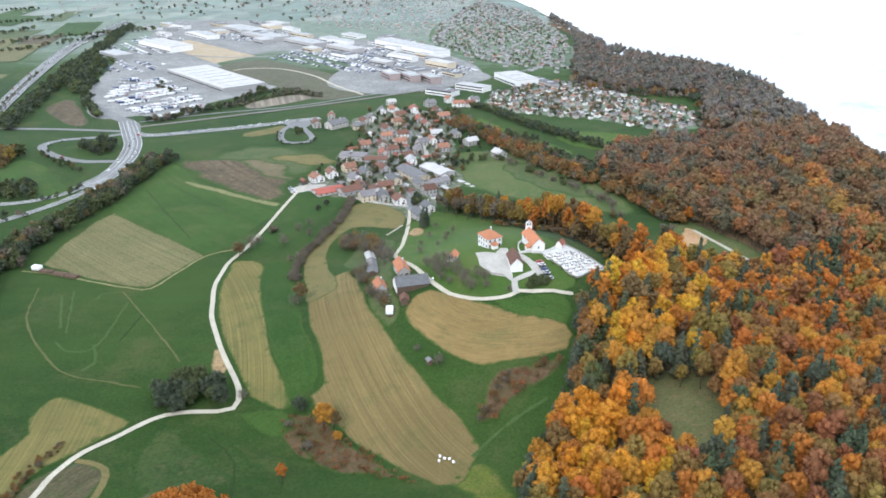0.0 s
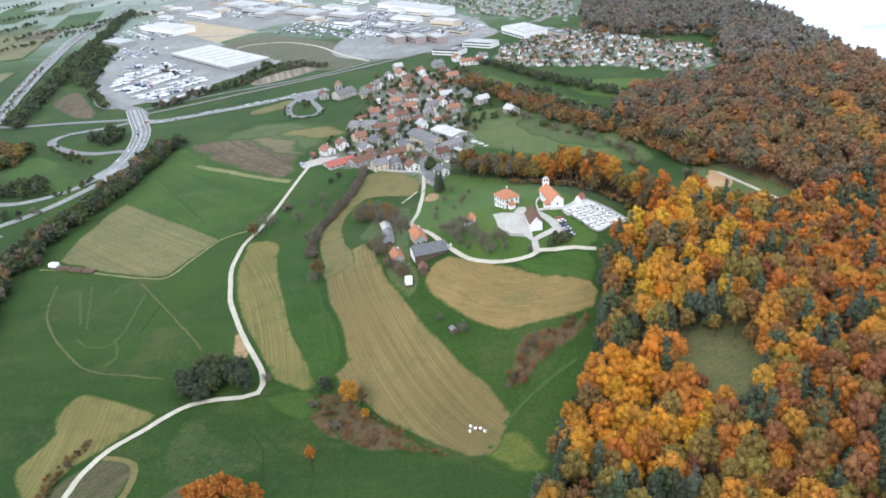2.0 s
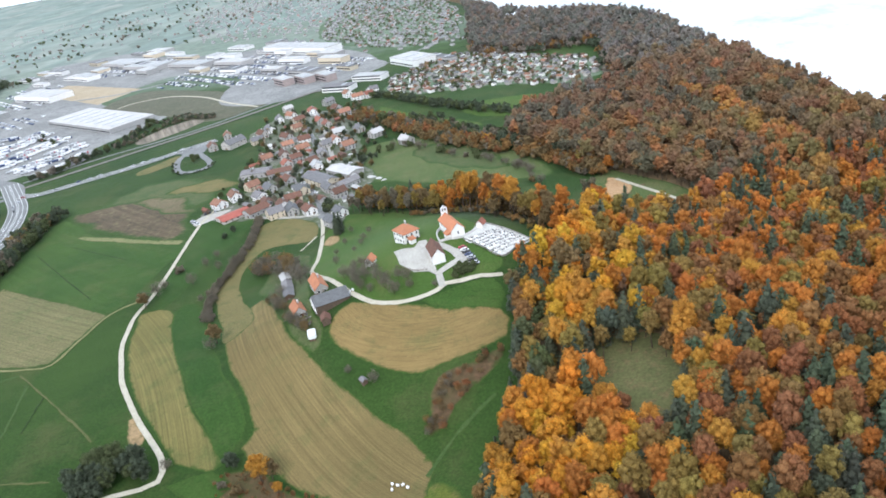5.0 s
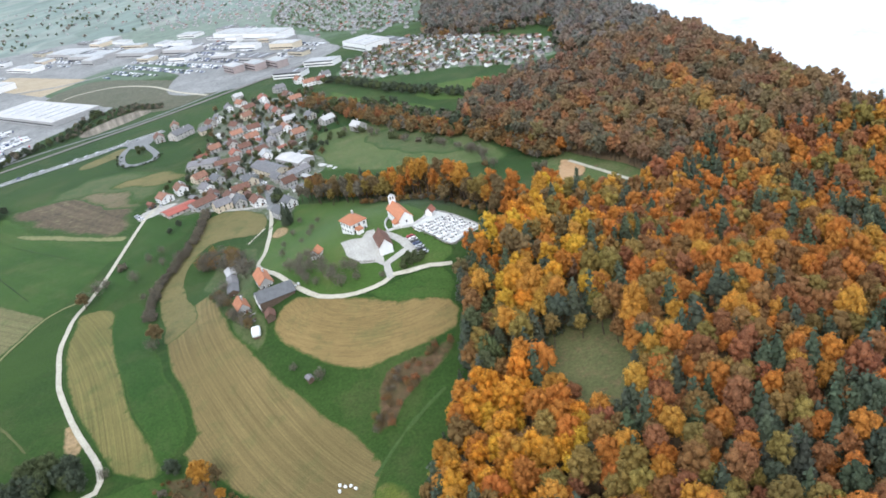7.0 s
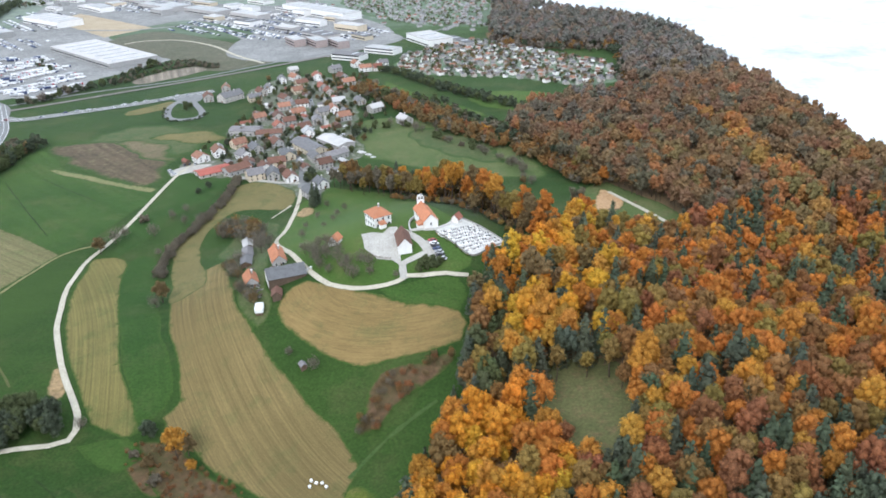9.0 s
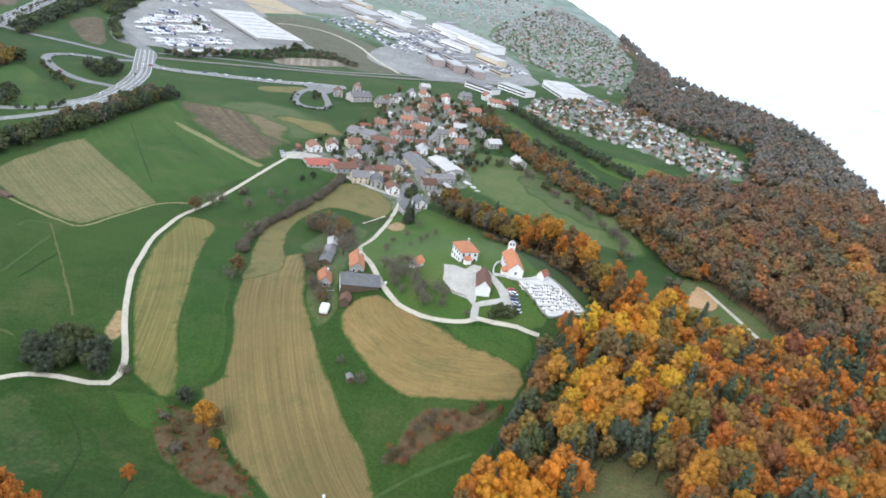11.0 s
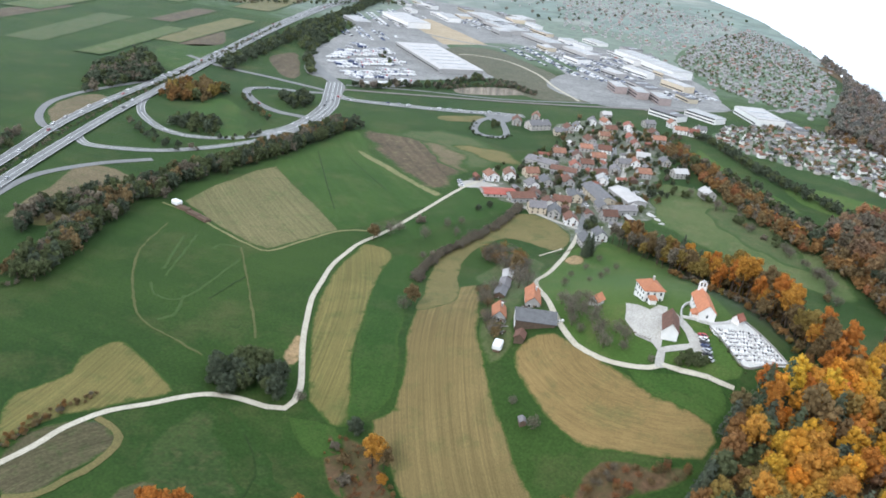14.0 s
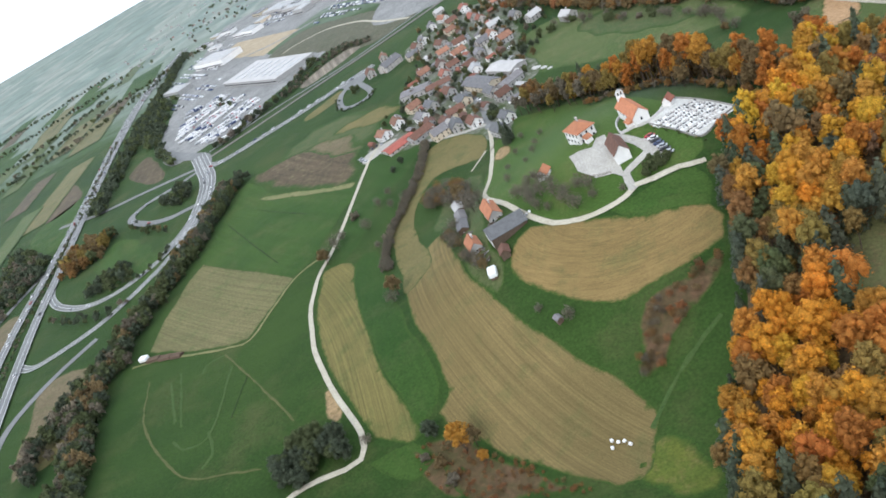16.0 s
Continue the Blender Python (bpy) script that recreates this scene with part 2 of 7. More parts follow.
def patchwork(name, tones, size):
    """Distant strip fields: long cells of a few tones, with blotches."""
    m, n, l, b = nodes_of(name, 0.95, 0.1)
    pos = n.new("ShaderNodeNewGeometry").outputs["Position"]
    mp = n.new("ShaderNodeMapping")
    mp.inputs["Rotation"].default_value = (0, 0, radians(-25))
    mp.inputs["Scale"].default_value = (1.0 / size, 0.35 / size, 0)
    l.new(pos, mp.inputs["Vector"])
    cells = n.new("ShaderNodeTexVoronoi")
    cells.inputs["Scale"].default_value = 1.0
    l.new(mp.outputs[0], cells.inputs["Vector"])
    sep = n.new("ShaderNodeSeparateColor")
    l.new(cells.outputs["Color"], sep.inputs[0])
    r = ramp_node(n, l, sep.outputs[0], [(k / (len(tones) - 1), t) for k, t in enumerate(tones)])
    t = noise_node(n, l, pos, 0.012, 5, 0.7)
    r2 = ramp_node(n, l, t.outputs[0], [(0.35, (0.78,) * 3), (0.65, (1.15,) * 3)])
    l.new(mix_node(n, l, 1.0, r.outputs[0], r2.outputs[0], "MULTIPLY").outputs[0], b.inputs["Base Color"])
    return m


# Both far grounds carry distance haze in their pale base colours.
FAR_LAND_HAZED = patchwork("far_land_hazed", [(0.165, 0.20, 0.17), (0.20, 0.24, 0.21), (0.175, 0.215, 0.19), (0.26, 0.275, 0.24), (0.19, 0.235, 0.20)], 60.0)
HAZED_FIELDS = surface("hazed_fields", (0.12, 0.16, 0.115), (0.17, 0.20, 0.155), 0.008, (0.21, 0.215, 0.17), 0.05, bump=0, verge=(0.036, 0.068, 0.013), ragged=0.01)
TOWN_GROUND = surface("town_ground", (0.095, 0.145, 0.08), (0.15, 0.185, 0.125), 0.02, (0.27, 0.27, 0.25), 0.1, bump=0, verge=(0.06, 0.095, 0.035), ragged=0.03)
# Haze over the lowland is painted into this pale blue base colour.
LOWLAND_HAZE = surface("far_lowland_haze", (0.60, 0.645, 0.68), (0.63, 0.67, 0.70), 0.0015, (0.66, 0.69, 0.72), 0.004, bump=0, haze_sheen=0.0)
TRACK_GRASS = surface("worn_grass", (0.046, 0.080, 0.022), (0.058, 0.088, 0.026), 0.1, (0.036, 0.070, 0.016), 0.9, verge=(0.036, 0.068, 0.013), ragged=0.15)
BALK_GRASS = surface("dry_balk_grass", (0.075, 0.088, 0.030), (0.095, 0.096, 0.036), 0.1, (0.055, 0.080, 0.022), 0.9, verge=(0.036, 0.068, 0.013), ragged=0.15)
DRAIN_GRASS = surface("drain_grass", (0.020, 0.040, 0.009), (0.026, 0.046, 0.012), 0.1, (0.050, 0.060, 0.022), 0.9, verge=(0.036, 0.068, 0.013), ragged=0.15)
ROUGH_MEADOW = surface("rough_meadow", (0.030, 0.056, 0.014), (0.045, 0.068, 0.019), 0.04, (0.085, 0.078, 0.034), 0.6, bump=0.5, patch=0.4, verge=(0.026, 0.054, 0.011), ragged=0.15, haze_sheen=0.09)
LOOSE_SOIL = surface("loose_soil", (0.27, 0.185, 0.095), (0.33, 0.23, 0.125), 0.12, (0.07, 0.075, 0.03), 0.5, patch=0.48, verge=(0.05, 0.075, 0.02), ragged=0.35, haze_sheen=0.0)
VILLAGE_GROUND = surface("village_ground", (0.058, 0.080, 0.026), (0.15, 0.15, 0.12), 0.05, (0.29, 0.28, 0.26), 0.5, patch=0.45, verge=(0.036, 0.068, 0.013))
BALLAST = surface("railway_ballast", (0.17, 0.155, 0.14), (0.21, 0.195, 0.18), 0.05, (0.13, 0.12, 0.11), 1.0, haze_sheen=0.0)
SAND = surface("sandy_soil", (0.34, 0.275, 0.185), (0.40, 0.33, 0.235), 0.05, (0.26, 0.21, 0.14), 0.5, patch=0.5, haze_sheen=0.0)
ROOF_LIGHT = painted("roof_light_panels", (0.45, 0.47, 0.49), 0.4, 0.15, 0.1, 0.2)
FRAME_WHITE = painted("white_window_frame", (0.72, 0.71, 0.69), 0.5, 0.1, 0.05)
DOOR_BROWN = painted("brown_door", (0.16, 0.09, 0.05), 0.6, 0.2, 0.2)
LEAVES = foliage("leaves")
BARK = painted("bark", (0.10, 0.075, 0.055), 0.95, 0.4, 0.2, 0.8)
WALL_WHITE = painted("white_render", (0.80, 0.79, 0.77), 0.85, 0.12, 0.06)
WALL_CREAM = painted("cream_render", (0.62, 0.55, 0.42), 0.85, 0.15, 0.2)
WALL_DULL = painted("dull_white_render", (0.47, 0.455, 0.425), 0.85, 0.2, 0.2)
WALL_GREY = painted("grey_render", (0.42, 0.42, 0.41), 0.85, 0.2, 0.2)
TILE_ORANGE = painted("orange_roof_tiles", (0.47, 0.20, 0.105), 0.8, 0.25, 0.2, 0.5)
TILE_RED = painted("red_roof_tiles", (0.28, 0.115, 0.08), 0.8, 0.3, 0.25, 0.5)
TILE_CORAL = painted("coral_red_tiles", (0.35, 0.105, 0.078), 0.8, 0.25, 0.1, 0.5)
TILE_DULL = painted("faded_orange_tiles", (0.31, 0.165, 0.11), 0.8, 0.35, 0.3, 0.5)
TILE_BROWN = painted("brown_roof_tiles", (0.16, 0.085, 0.06), 0.8, 0.3, 0.2, 0.5)
ROOF_GREY = painted("grey_roof_sheets", (0.19, 0.19, 0.195), 0.7, 0.3, 0.3, 0.5)
ROOF_PALE = painted("pale_roof_sheets", (0.45, 0.45, 0.44), 0.6, 0.2, 0.2, 0.1)
TIMBER = painted("weathered_timber", (0.14, 0.10, 0.07), 0.9, 0.35, 0.2, 1.0)
GLASS_DARK = painted("window_glass", (0.035, 0.04, 0.05), 0.15, 0.1, 0.2, 0.5, spec=0.6)
STONE_PALE = painted("pale_stone", (0.66, 0.65, 0.63), 0.7, 0.25, 0.2, 0.8)
STONE_DULL = painted("dull_stone", (0.36, 0.35, 0.325), 0.8, 0.3, 0.2, 0.8)
STONE_DARK = painted("dark_granite", (0.06, 0.06, 0.065), 0.35, 0.3, 0.4, 0.8, spec=0.5)
WRAP_WHITE = painted("white_wrap", (0.80, 0.80, 0.79), 0.5, 0.06, 0.05)
PAINT_WHITE = painted("road_paint", (0.72, 0.72, 0.70), 0.7, 0.2, 0.05)


# ---- terrain ----
def bump_at(x, y, cx, cy, rx, ry, h):
    return h * math.exp(-((x - cx) / rx) ** 2 - ((y - cy) / ry) ** 2)


def ease(a, b, v):
    t = min(1.0, max(0.0, (v - a) / (b - a)))
    return t * t * (3 - 2 * t)


RIDGE = ((-9999, 290), (930, 290), (1030, 270), (1135, 240), (1184, 218), (1289, 172), (1400, 140), (1960, 60), (2508, -60), (3166, -280), (4518, -1171))


def ridge_edge(y):
    """Where the ridge falls away to the lowland beyond it."""
    for (a, xa), (c, xc) in zip(RIDGE, RIDGE[1:]):
        if y < c:
            return xa + (xc - xa) * (y - a) / (c - a)
    return xc


def height(x, y):
    z = bump_at(x, y, 28, 402, 75, 82, 29) + bump_at(x, y, -48, 372, 48, 55, 8) + bump_at(x, y, 150, 285, 75, 95, 12)
    z -= bump_at(x, y, -45, 268, 85, 42, 11)
    z += 16 * math.exp(-(((x - 285) / 85) ** 2)) * ease(330, 480, y) * (1 - ease(950, 1250, y))
    s = x - ridge_edge(y)
    if s > 0:
        z -= 430 * (ease(-60, 900, s) - ease(-60, 900, 0)) + 55 * ease(5, 140, s) * (1 - ease(300, 480, s))
    return z


def mesh_object(name, verts, faces, mats, parent=None, smooth=False):
    me = bpy.data.meshes.new(name)
    me.from_pydata([tuple(v) for v in verts], [], [tuple(f) for f in faces])
    for m in mats if isinstance(mats, (list, tuple)) else [mats]:
        me.materials.append(m)
    if smooth:
        me.shade_smooth()
    me.update()
    ob = new(name, me)
    ob.parent = parent
    return ob


def part(name, bm, material, parent, label=""):
    me = bpy.data.meshes.new(name)
    bm.to_mesh(me)
    bm.free()
    me.materials.append(material)
    ob = new(name, me)
    ob.parent = parent
    return tagged(ob, label) if label else ob


def grid_steps(lo, hi, fine_lo, fine_hi, step):
    out = [fine_lo + step * k for k in range(int((fine_hi - fine_lo) / step) + 1)]
    s, v = step, out[-1]
    while v < hi:
        s = min(s * 1.25, 160)
        v += s
        out.append(v)
    s, v = step, out[0]
    while v > lo:
        s = min(s * 1.25, 160)
        v -= s
        out.insert(0, v)
    return out


def build_ground():
    xs, ys = grid_steps(-4600, 4600, -480, 480, 7), grid_steps(-4000, 4700, 150, 900, 7)
    verts = [(x, y, height(x, y)) for y in ys for x in xs]
    w = len(xs)
    faces = [(j * w + i, j * w + i + 1, (j + 1) * w + i + 1, (j + 1) * w + i) for j in range(len(ys) - 1) for i in range(w - 1)]
    ob = mesh_object("ground", verts, faces, GRASS, smooth=True)
    return tagged(ob, "rolling green meadow ground falling away behind a wooded ridge", "ground", kind="structure")


def curve(points, step=5.0, closed=False, sharp=False):
    """Even points along a smooth line through the given ones."""
    p = [Vector((x, y)) for x, y in points]
    out, n = [], len(p)
    for i in range(n if closed else n - 1):
        if closed:
            a, b, c, d = p[i - 1], p[i], p[(i + 1) % n], p[(i + 2) % n]
        else:
            b, c = p[i], p[i + 1]
            a, d = p[i - 1] if i else b * 2 - c, p[i + 2] if i + 2 < n else c * 2 - b
        k = max(1, int((c - b).length / step))
        for j in range(k):
            t = j / k
            if sharp:
                out.append(b.lerp(c, t))
                continue
            out.append(0.5 * (2 * b + (c - a) * t + (2 * a - 5 * b + 4 * c - d) * t * t + (3 * b - a - 3 * c + d) * t ** 3))
    if not closed:
        out.append(p[-1])
    return out


def inside(x, y, poly):
    c, n = False, len(poly)
    for i in range(n):
        (x1, y1), (x2, y2) = poly[i], poly[i - 1]
        if (y1 > y) != (y2 > y) and x < (x2 - x1) * (y - y1) / (y2 - y1) + x1:
            c = not c
    return c


def sheet(name, points, mat, lift, label, category, wobble=0.7, step=5.0, parent=None, sharp=False, soft=3.0):
    """A patch of ground with a soft uneven edge, laid on the terrain."""
    edge = []
    for v in curve(points, step, True, sharp):
        q = noise.noise_vector(Vector((v.x * 0.06, v.y * 0.06, 3.1)))
        edge.append(Vector((v.x + q.x * wobble * 2, v.y + q.y * wobble * 2)))
    poly = [(v.x, v.y) for v in edge]
    x0, x1 = min(x for x, _ in poly), max(x for x, _ in poly)
    y0, y1 = min(y for _, y in poly), max(y for _, y in poly)
    grid = max(6.0, (x1 - x0) / 60)
    pts = list(edge)
    gx = x0
    while gx < x1:
        gy = y0
        while gy < y1:
            if inside(gx, gy, poly):
                pts.append(Vector((gx, gy)))
            gy += grid
        gx += grid
    n = len(edge)
    ring = np.array(poly)
    for k in range(0, n, 2):
        d = (edge[(k + 1) % n] - edge[k - 1]).normalized()
        for q in (edge[k] + Vector((-d.y, d.x)) * soft, edge[k] - Vector((-d.y, d.x)) * soft):
            if inside(q.x, q.y, poly) and np.hypot(*(ring - (q.x, q.y)).T).min() > soft * 0.8:
                pts.append(q)
    v, _, f, *_ = geometry.delaunay_2d_cdt(pts, [(i, (i + 1) % n) for i in range(n)], [], 1, 1e-3)
    ob = mesh_object(name, [(q.x, q.y, height(q.x, q.y) + lift) for q in v], f, mat, parent, True)
    rim_of(ob, [min(1.0, rim_gap(q, ring) / soft) for q in v])
    return tagged(ob, label, category, kind="structure") if label else ob


def rim_gap(q, ring):
    """How far a point lies from an outline."""
    a, b = ring, np.roll(ring, -1, 0)
    d = b - a
    t = np.clip((((q.x, q.y) - a) * d).sum(1) / np.maximum((d * d).sum(1), 1e-9), 0, 1)
    return float(np.hypot(*(a + d * t[:, None] - (q.x, q.y)).T).min())


def rim_of(ob, values):
    a = ob.data.attributes.new("edge", "FLOAT", "POINT")
    a.data.foreach_set("value", np.array(values, np.float32))


def ribbon(name, points, width, mat, lift, label="", category="", step=4.0, parent=None, ragged=0.0):
    line = curve(points, step)
    verts, faces = [], []
    for i, p in enumerate(line):
        d = (line[min(i + 1, len(line) - 1)] - line[max(i - 1, 0)]).normalized()
        s = Vector((-d.y, d.x))
        for k, side in enumerate((-1, -0.33, 0.33, 1)):
            w = width / 2 * side + (ragged * noise.noise(Vector((p.x * 0.2, p.y * 0.2, k * 7.0))) if abs(side) == 1 else 0)
            q = p + s * w
            verts.append((q.x, q.y, height(q.x, q.y) + lift + (0.06 if abs(side) < 1 else 0)))
    for i in range(len(line) - 1):
        for k in range(3):
            a = i * 4 + k
            faces.append((a, a + 4, a + 5, a + 1))
    ob = mesh_object(name, verts, faces, mat, parent, True)
    rim_of(ob, [0.25, 1, 1, 0.25] * len(line))
    return tagged(ob, label, category, kind="structure") if label else ob


# ---- plan: points (x, y) in metres ----
LANE = [(-166, 190), (-162, 210), (-160, 224), (-160, 237), (-156, 252), (-148, 264), (-141, 275), (-134, 282), (-124, 286), (-113, 288), (-107, 291), (-106, 296), (-108, 303), (-112, 310), (-118, 319), (-126, 332), (-134, 347), (-143, 365), (-149, 383), (-155, 403), (-157, 420), (-158, 436), (-155, 455), (-153, 480), (-152, 510), (-151, 545), (-149, 575), (-143, 600)]
FOOTPATH = [(-279, 414), (-254, 411), (-232, 404), (-205, 397), (-191, 397), (-184, 420), (-175, 446), (-159, 458)]
FIELD_STUBBLE = [(-272, 424), (-276, 455), (-275, 500), (-270, 516), (-238, 491), (-210, 471), (-177, 446), (-186, 420), (-192, 399), (-205, 399), (-232, 406)]
FIELD_FALLOW = [(-275, 643), (-251, 653), (-208, 657), (-180, 640), (-164, 593), (-160, 551), (-193, 565), (-236, 599)]
FIELD_MARGIN = [(-247, 592), (-214, 576), (-182, 557), (-155, 545), (-154, 537), (-178, 547), (-209, 564), (-242, 583)]
FIELD_STRIP = [(-155, 438), (-138, 438), (-130, 412), (-120, 381), (-111, 357), (-104, 339), (-97, 324), (-89, 310), (-84, 302), (-81, 295), (-84, 293), (-88, 293), (-95, 296), (-102, 299), (-105, 305), (-109, 311), (-115, 320), (-123, 333), (-131, 348), (-140, 366), (-146, 384), (-152, 404), (-154, 420)]
PARCEL_A = [(-277, 524), (-278, 635), (-229, 585), (-154, 541), (-158, 505), (-177, 449), (-224, 481)]
PARCEL_C = [(-144, 441), (-134, 464), (-128, 499), (-113, 530), (-110, 568), (-146, 583), (-148, 527), (-154, 477)]
PARCEL_D = [(-135, 433), (-122, 438), (-104, 394), (-88, 347), (-73, 314), (-77, 301), (-83, 299), (-97, 326), (-113, 361), (-127, 398)]
PARCEL_E = [(-103, 288), (-94, 292), (-85, 293), (-76, 283), (-83, 276), (-92, 278)]
BELT_WEST = [(-287, 424), (-297, 412), (-305, 397), (-309, 370), (-308, 339)]
VERGE_WEST = [(-363, 433), (-336, 439), (-287, 424), (-309, 396), (-317, 369), (-324, 344), (-346, 393)]
LOOP_WEST = [(-466, 556), (-484, 570), (-495, 562), (-495, 545), (-484, 517), (-464, 494), (-446, 484), (-440, 492), (-455, 530)]
ISLAND_GRASS = [(-417, 600), (-407, 638), (-326, 559), (-328, 530), (-384, 564)]
LOOP_RING = [(-500, 640), (-503, 586), (-501, 550), (-491, 519), (-470, 492), (-448, 476), (-428, 470)]
TRACK_G = [(-205, 391), (-216, 388), (-215, 381)]
TRACK_H = [(-256, 393), (-238, 351), (-197, 309), (-171, 302), (-153, 299)]
TRACK_I = [(-182, 365), (-181, 337)]
TRACK_J = [(-205, 392), (-181, 365), (-151, 331), (-143, 321)]
DITCH = [(-111, 272), (-99, 262), (-93, 251), (-85, 217)]
DITCH_B = [(-74, 253), (-66, 217)]
LANE_HEDGE = [(-168, 218), (-169, 228), (-169, 240), (-167, 255)]
FIELD_LONG = [(-80, 416), (-73, 404), (-64, 380), (-56, 358), (-47, 343), (-37, 328), (-27, 315), (-18, 303), (-7, 292), (-1, 283), (4, 273), (4, 270), (1, 263), (-2, 253), (-5, 250), (-12, 250), (-23, 259), (-34, 267), (-47, 275), (-58, 285), (-72, 296), (-74, 301), (-70, 306), (-69, 309), (-72, 318), (-78, 333), (-86, 350), (-91, 369), (-93, 385), (-91, 396), (-87, 410)]
FIELD_ARC = [(-92, 376), (-100, 398), (-107, 420), (-112, 446), (-111, 472), (-108, 500), (-106, 530), (-98, 549), (-84, 550), (-74, 545), (-62, 532), (-57, 510), (-62, 497), (-78, 500), (-92, 498), (-99, 480), (-100, 460), (-97, 440), (-90, 420), (-82, 402), (-80, 390)]
FIELD_HILL = [(-33, 364), (-26, 367), (-17, 363), (-6, 357), (9, 352), (20, 347), (31, 345), (41, 342), (45, 335), (43, 326), (36, 323), (26, 321), (12, 317), (4, 315), (-4, 318), (-15, 324), (-25, 332), (-33, 341), (-37, 352)]
FIELD_CORNER = [(-185, 262), (-189, 271), (-187, 289), (-165, 282), (-146, 275), (-151, 265), (-158, 254), (-166, 241), (-168, 228), (-168, 218), (-187, 235), (-187, 247)]
FIELD_TILLED = [(-167, 229), (-157, 246), (-144, 246), (-139, 238), (-141, 221), (-141, 209), (-150, 203), (-162, 211)]
TILLED_RIM = [(-156, 247), (-146, 246), (-140, 240), (-138, 229), (-139, 219), (-141, 209), (-148, 203)]
FIELD_WEST = [(-321, 359), (-330, 406), (-310, 411), (-294, 388), (-296, 359), (-305, 346)]
BARE_SOIL = [(136, 515), (146, 493), (135, 474), (126, 481)]
FOREST_TRACK = [(140, 510), (153, 480), (164, 453)]
SCRUB_BARE = [(-81, 291), (-72, 291), (-57, 281), (-40, 269), (-25, 257), (-20, 252), (-33, 253), (-62, 262), (-72, 276)]
HILL_ROAD = [(37, 363.5), (27, 362), (20, 362), (15, 358.5), (6, 356.5), (-4, 357), (-15, 361.5), (-23, 370), (-29, 379), (-36, 393), (-52, 427), (-52, 452), (-53, 487), (-55, 518), (-57, 537)]
VILLAGE_ROAD = [(-57, 537), (-60, 560), (-65, 586), (-78, 622), (-82, 648), (-79, 690), (-77, 725), (-87, 774), (-98, 825)]
VILLAGE_LANE = [(-116, 568), (-98, 559), (-78, 550), (-57, 545)]
MOTORWAY = [(-232, 105), (-300, 245), (-369, 382), (-415, 482), (-443, 548), (-475, 632), (-535, 784), (-628, 1034), (-712, 1300), (-768, 1619)]
MOTORWAY_B = [(-258, 118), (-330, 262), (-397, 400), (-438, 480), (-466, 552), (-497, 649), (-556, 815), (-648, 1060), (-732, 1330), (-784, 1624)]
RAMP_INNER = [(-472, 622), (-452, 580), (-427, 552), (-399, 534), (-379, 527), (-358, 528), (-338, 541), (-325, 563), (-318, 595)]
RAMP_OUTER = [(-412, 474), (-394, 464), (-377, 468), (-347, 488), (-326, 524), (-315, 560), (-312, 595)]
SLIP_ROAD = [(-300, 262), (-335, 325), (-356, 368), (-365, 398), (-361, 425), (-352, 447), (-338, 469)]
MAIN_ROAD = [(-357, 736), (-336, 729), (-294, 748), (-249, 771), (-209, 799), (-186, 812)]
CROSS_ROAD = [(-356, 731), (-377, 773), (-417, 808), (-470, 861)]
EMBANKMENT = [(-372, 780), (-308, 824), (-227, 867), (-150, 936), (-65, 1007), (27, 1096), (94, 1222)]
BUS_LOOP = [(-206, 789), (-212, 759), (-205, 726), (-194, 713), (-178, 716), (-176, 732), (-195, 771), (-206, 789)]
WASTE_LAND = [(-398, 1097), (-355, 1168), (-217, 1055), (-146, 964), (-164, 931), (-214, 902), (-272, 968)]
TRUCK_YARD = [(-461, 884), (-498, 1006), (-448, 1016), (-349, 899), (-328, 831), (-358, 803), (-396, 819)]
ALLOTMENT = [(-287, 871), (-265, 910), (-240, 928), (-221, 907), (-268, 853)]
JUNCTION = [(-322, 572), (-317, 600), (-323, 644), (-338, 692), (-360, 734), (-386, 781)]
INDUSTRY = [(-433, 800), (-493, 902), (-539, 1035), (-582, 1174), (-625, 1349), (-671, 1560), (-689, 1773), (-632, 1805), (-475, 1563), (-294, 1400), (-192, 1376), (-55, 1192), (-23, 1064), (-71, 999), (-168, 1104), (-327, 1254), (-376, 1236), (-415, 1138), (-297, 1024), (-273, 990), (-311, 911), (-353, 849), (-397, 802)]
CEMETERY = [(32.5, 396), (38, 407), (44, 418), (55, 407), (66, 394.5), (58, 386), (49, 377), (40, 387)]
CHURCH_APPROACH = [(29, 379), (26, 386), (21, 393), (16, 399)]
CAR_PARK = [(27, 387), (30, 387), (36, 373), (32, 372), (27, 377)]
ROW_STREAM = [(-284, 650), (-285, 605), (-285, 560), (-287, 510), (-290, 470), (-294, 436), (-293, 412), (-280, 368), (-265, 332), (-255, 304)]
ROW_HEDGE = [(-103, 558), (-103, 526), (-105, 499), (-109, 472), (-113, 450), (-113, 425), (-109, 408)]
ROW_VALLEY = [(-40, 797), (3, 733), (40, 669), (65, 635), (99, 596), (123, 550), (137, 521)]
ROW_MEADOW = [(-8, 670), (11, 665), (68, 593), (88, 561), (90, 526)]
MEADOW_FAR = [(67, 776), (134, 762), (117, 701), (70, 730)]
MEADOW_VALLEY = [(-18, 829), (20, 770), (73, 704), (57, 701), (-7, 781)]
SAND_LOT = [(-567, 1302), (-550, 1369), (-378, 1206), (-420, 1137)]
LOT_TREES = [(-362, 784), (-345, 790), (-334, 822), (-302, 851), (-295, 905), (-288, 944)]
WOOD_A = [(-589, 1037), (-611, 1153), (-580, 1135), (-540, 1034), (-498, 914), (-432, 812), (-403, 759), (-494, 889), (-533, 928)]
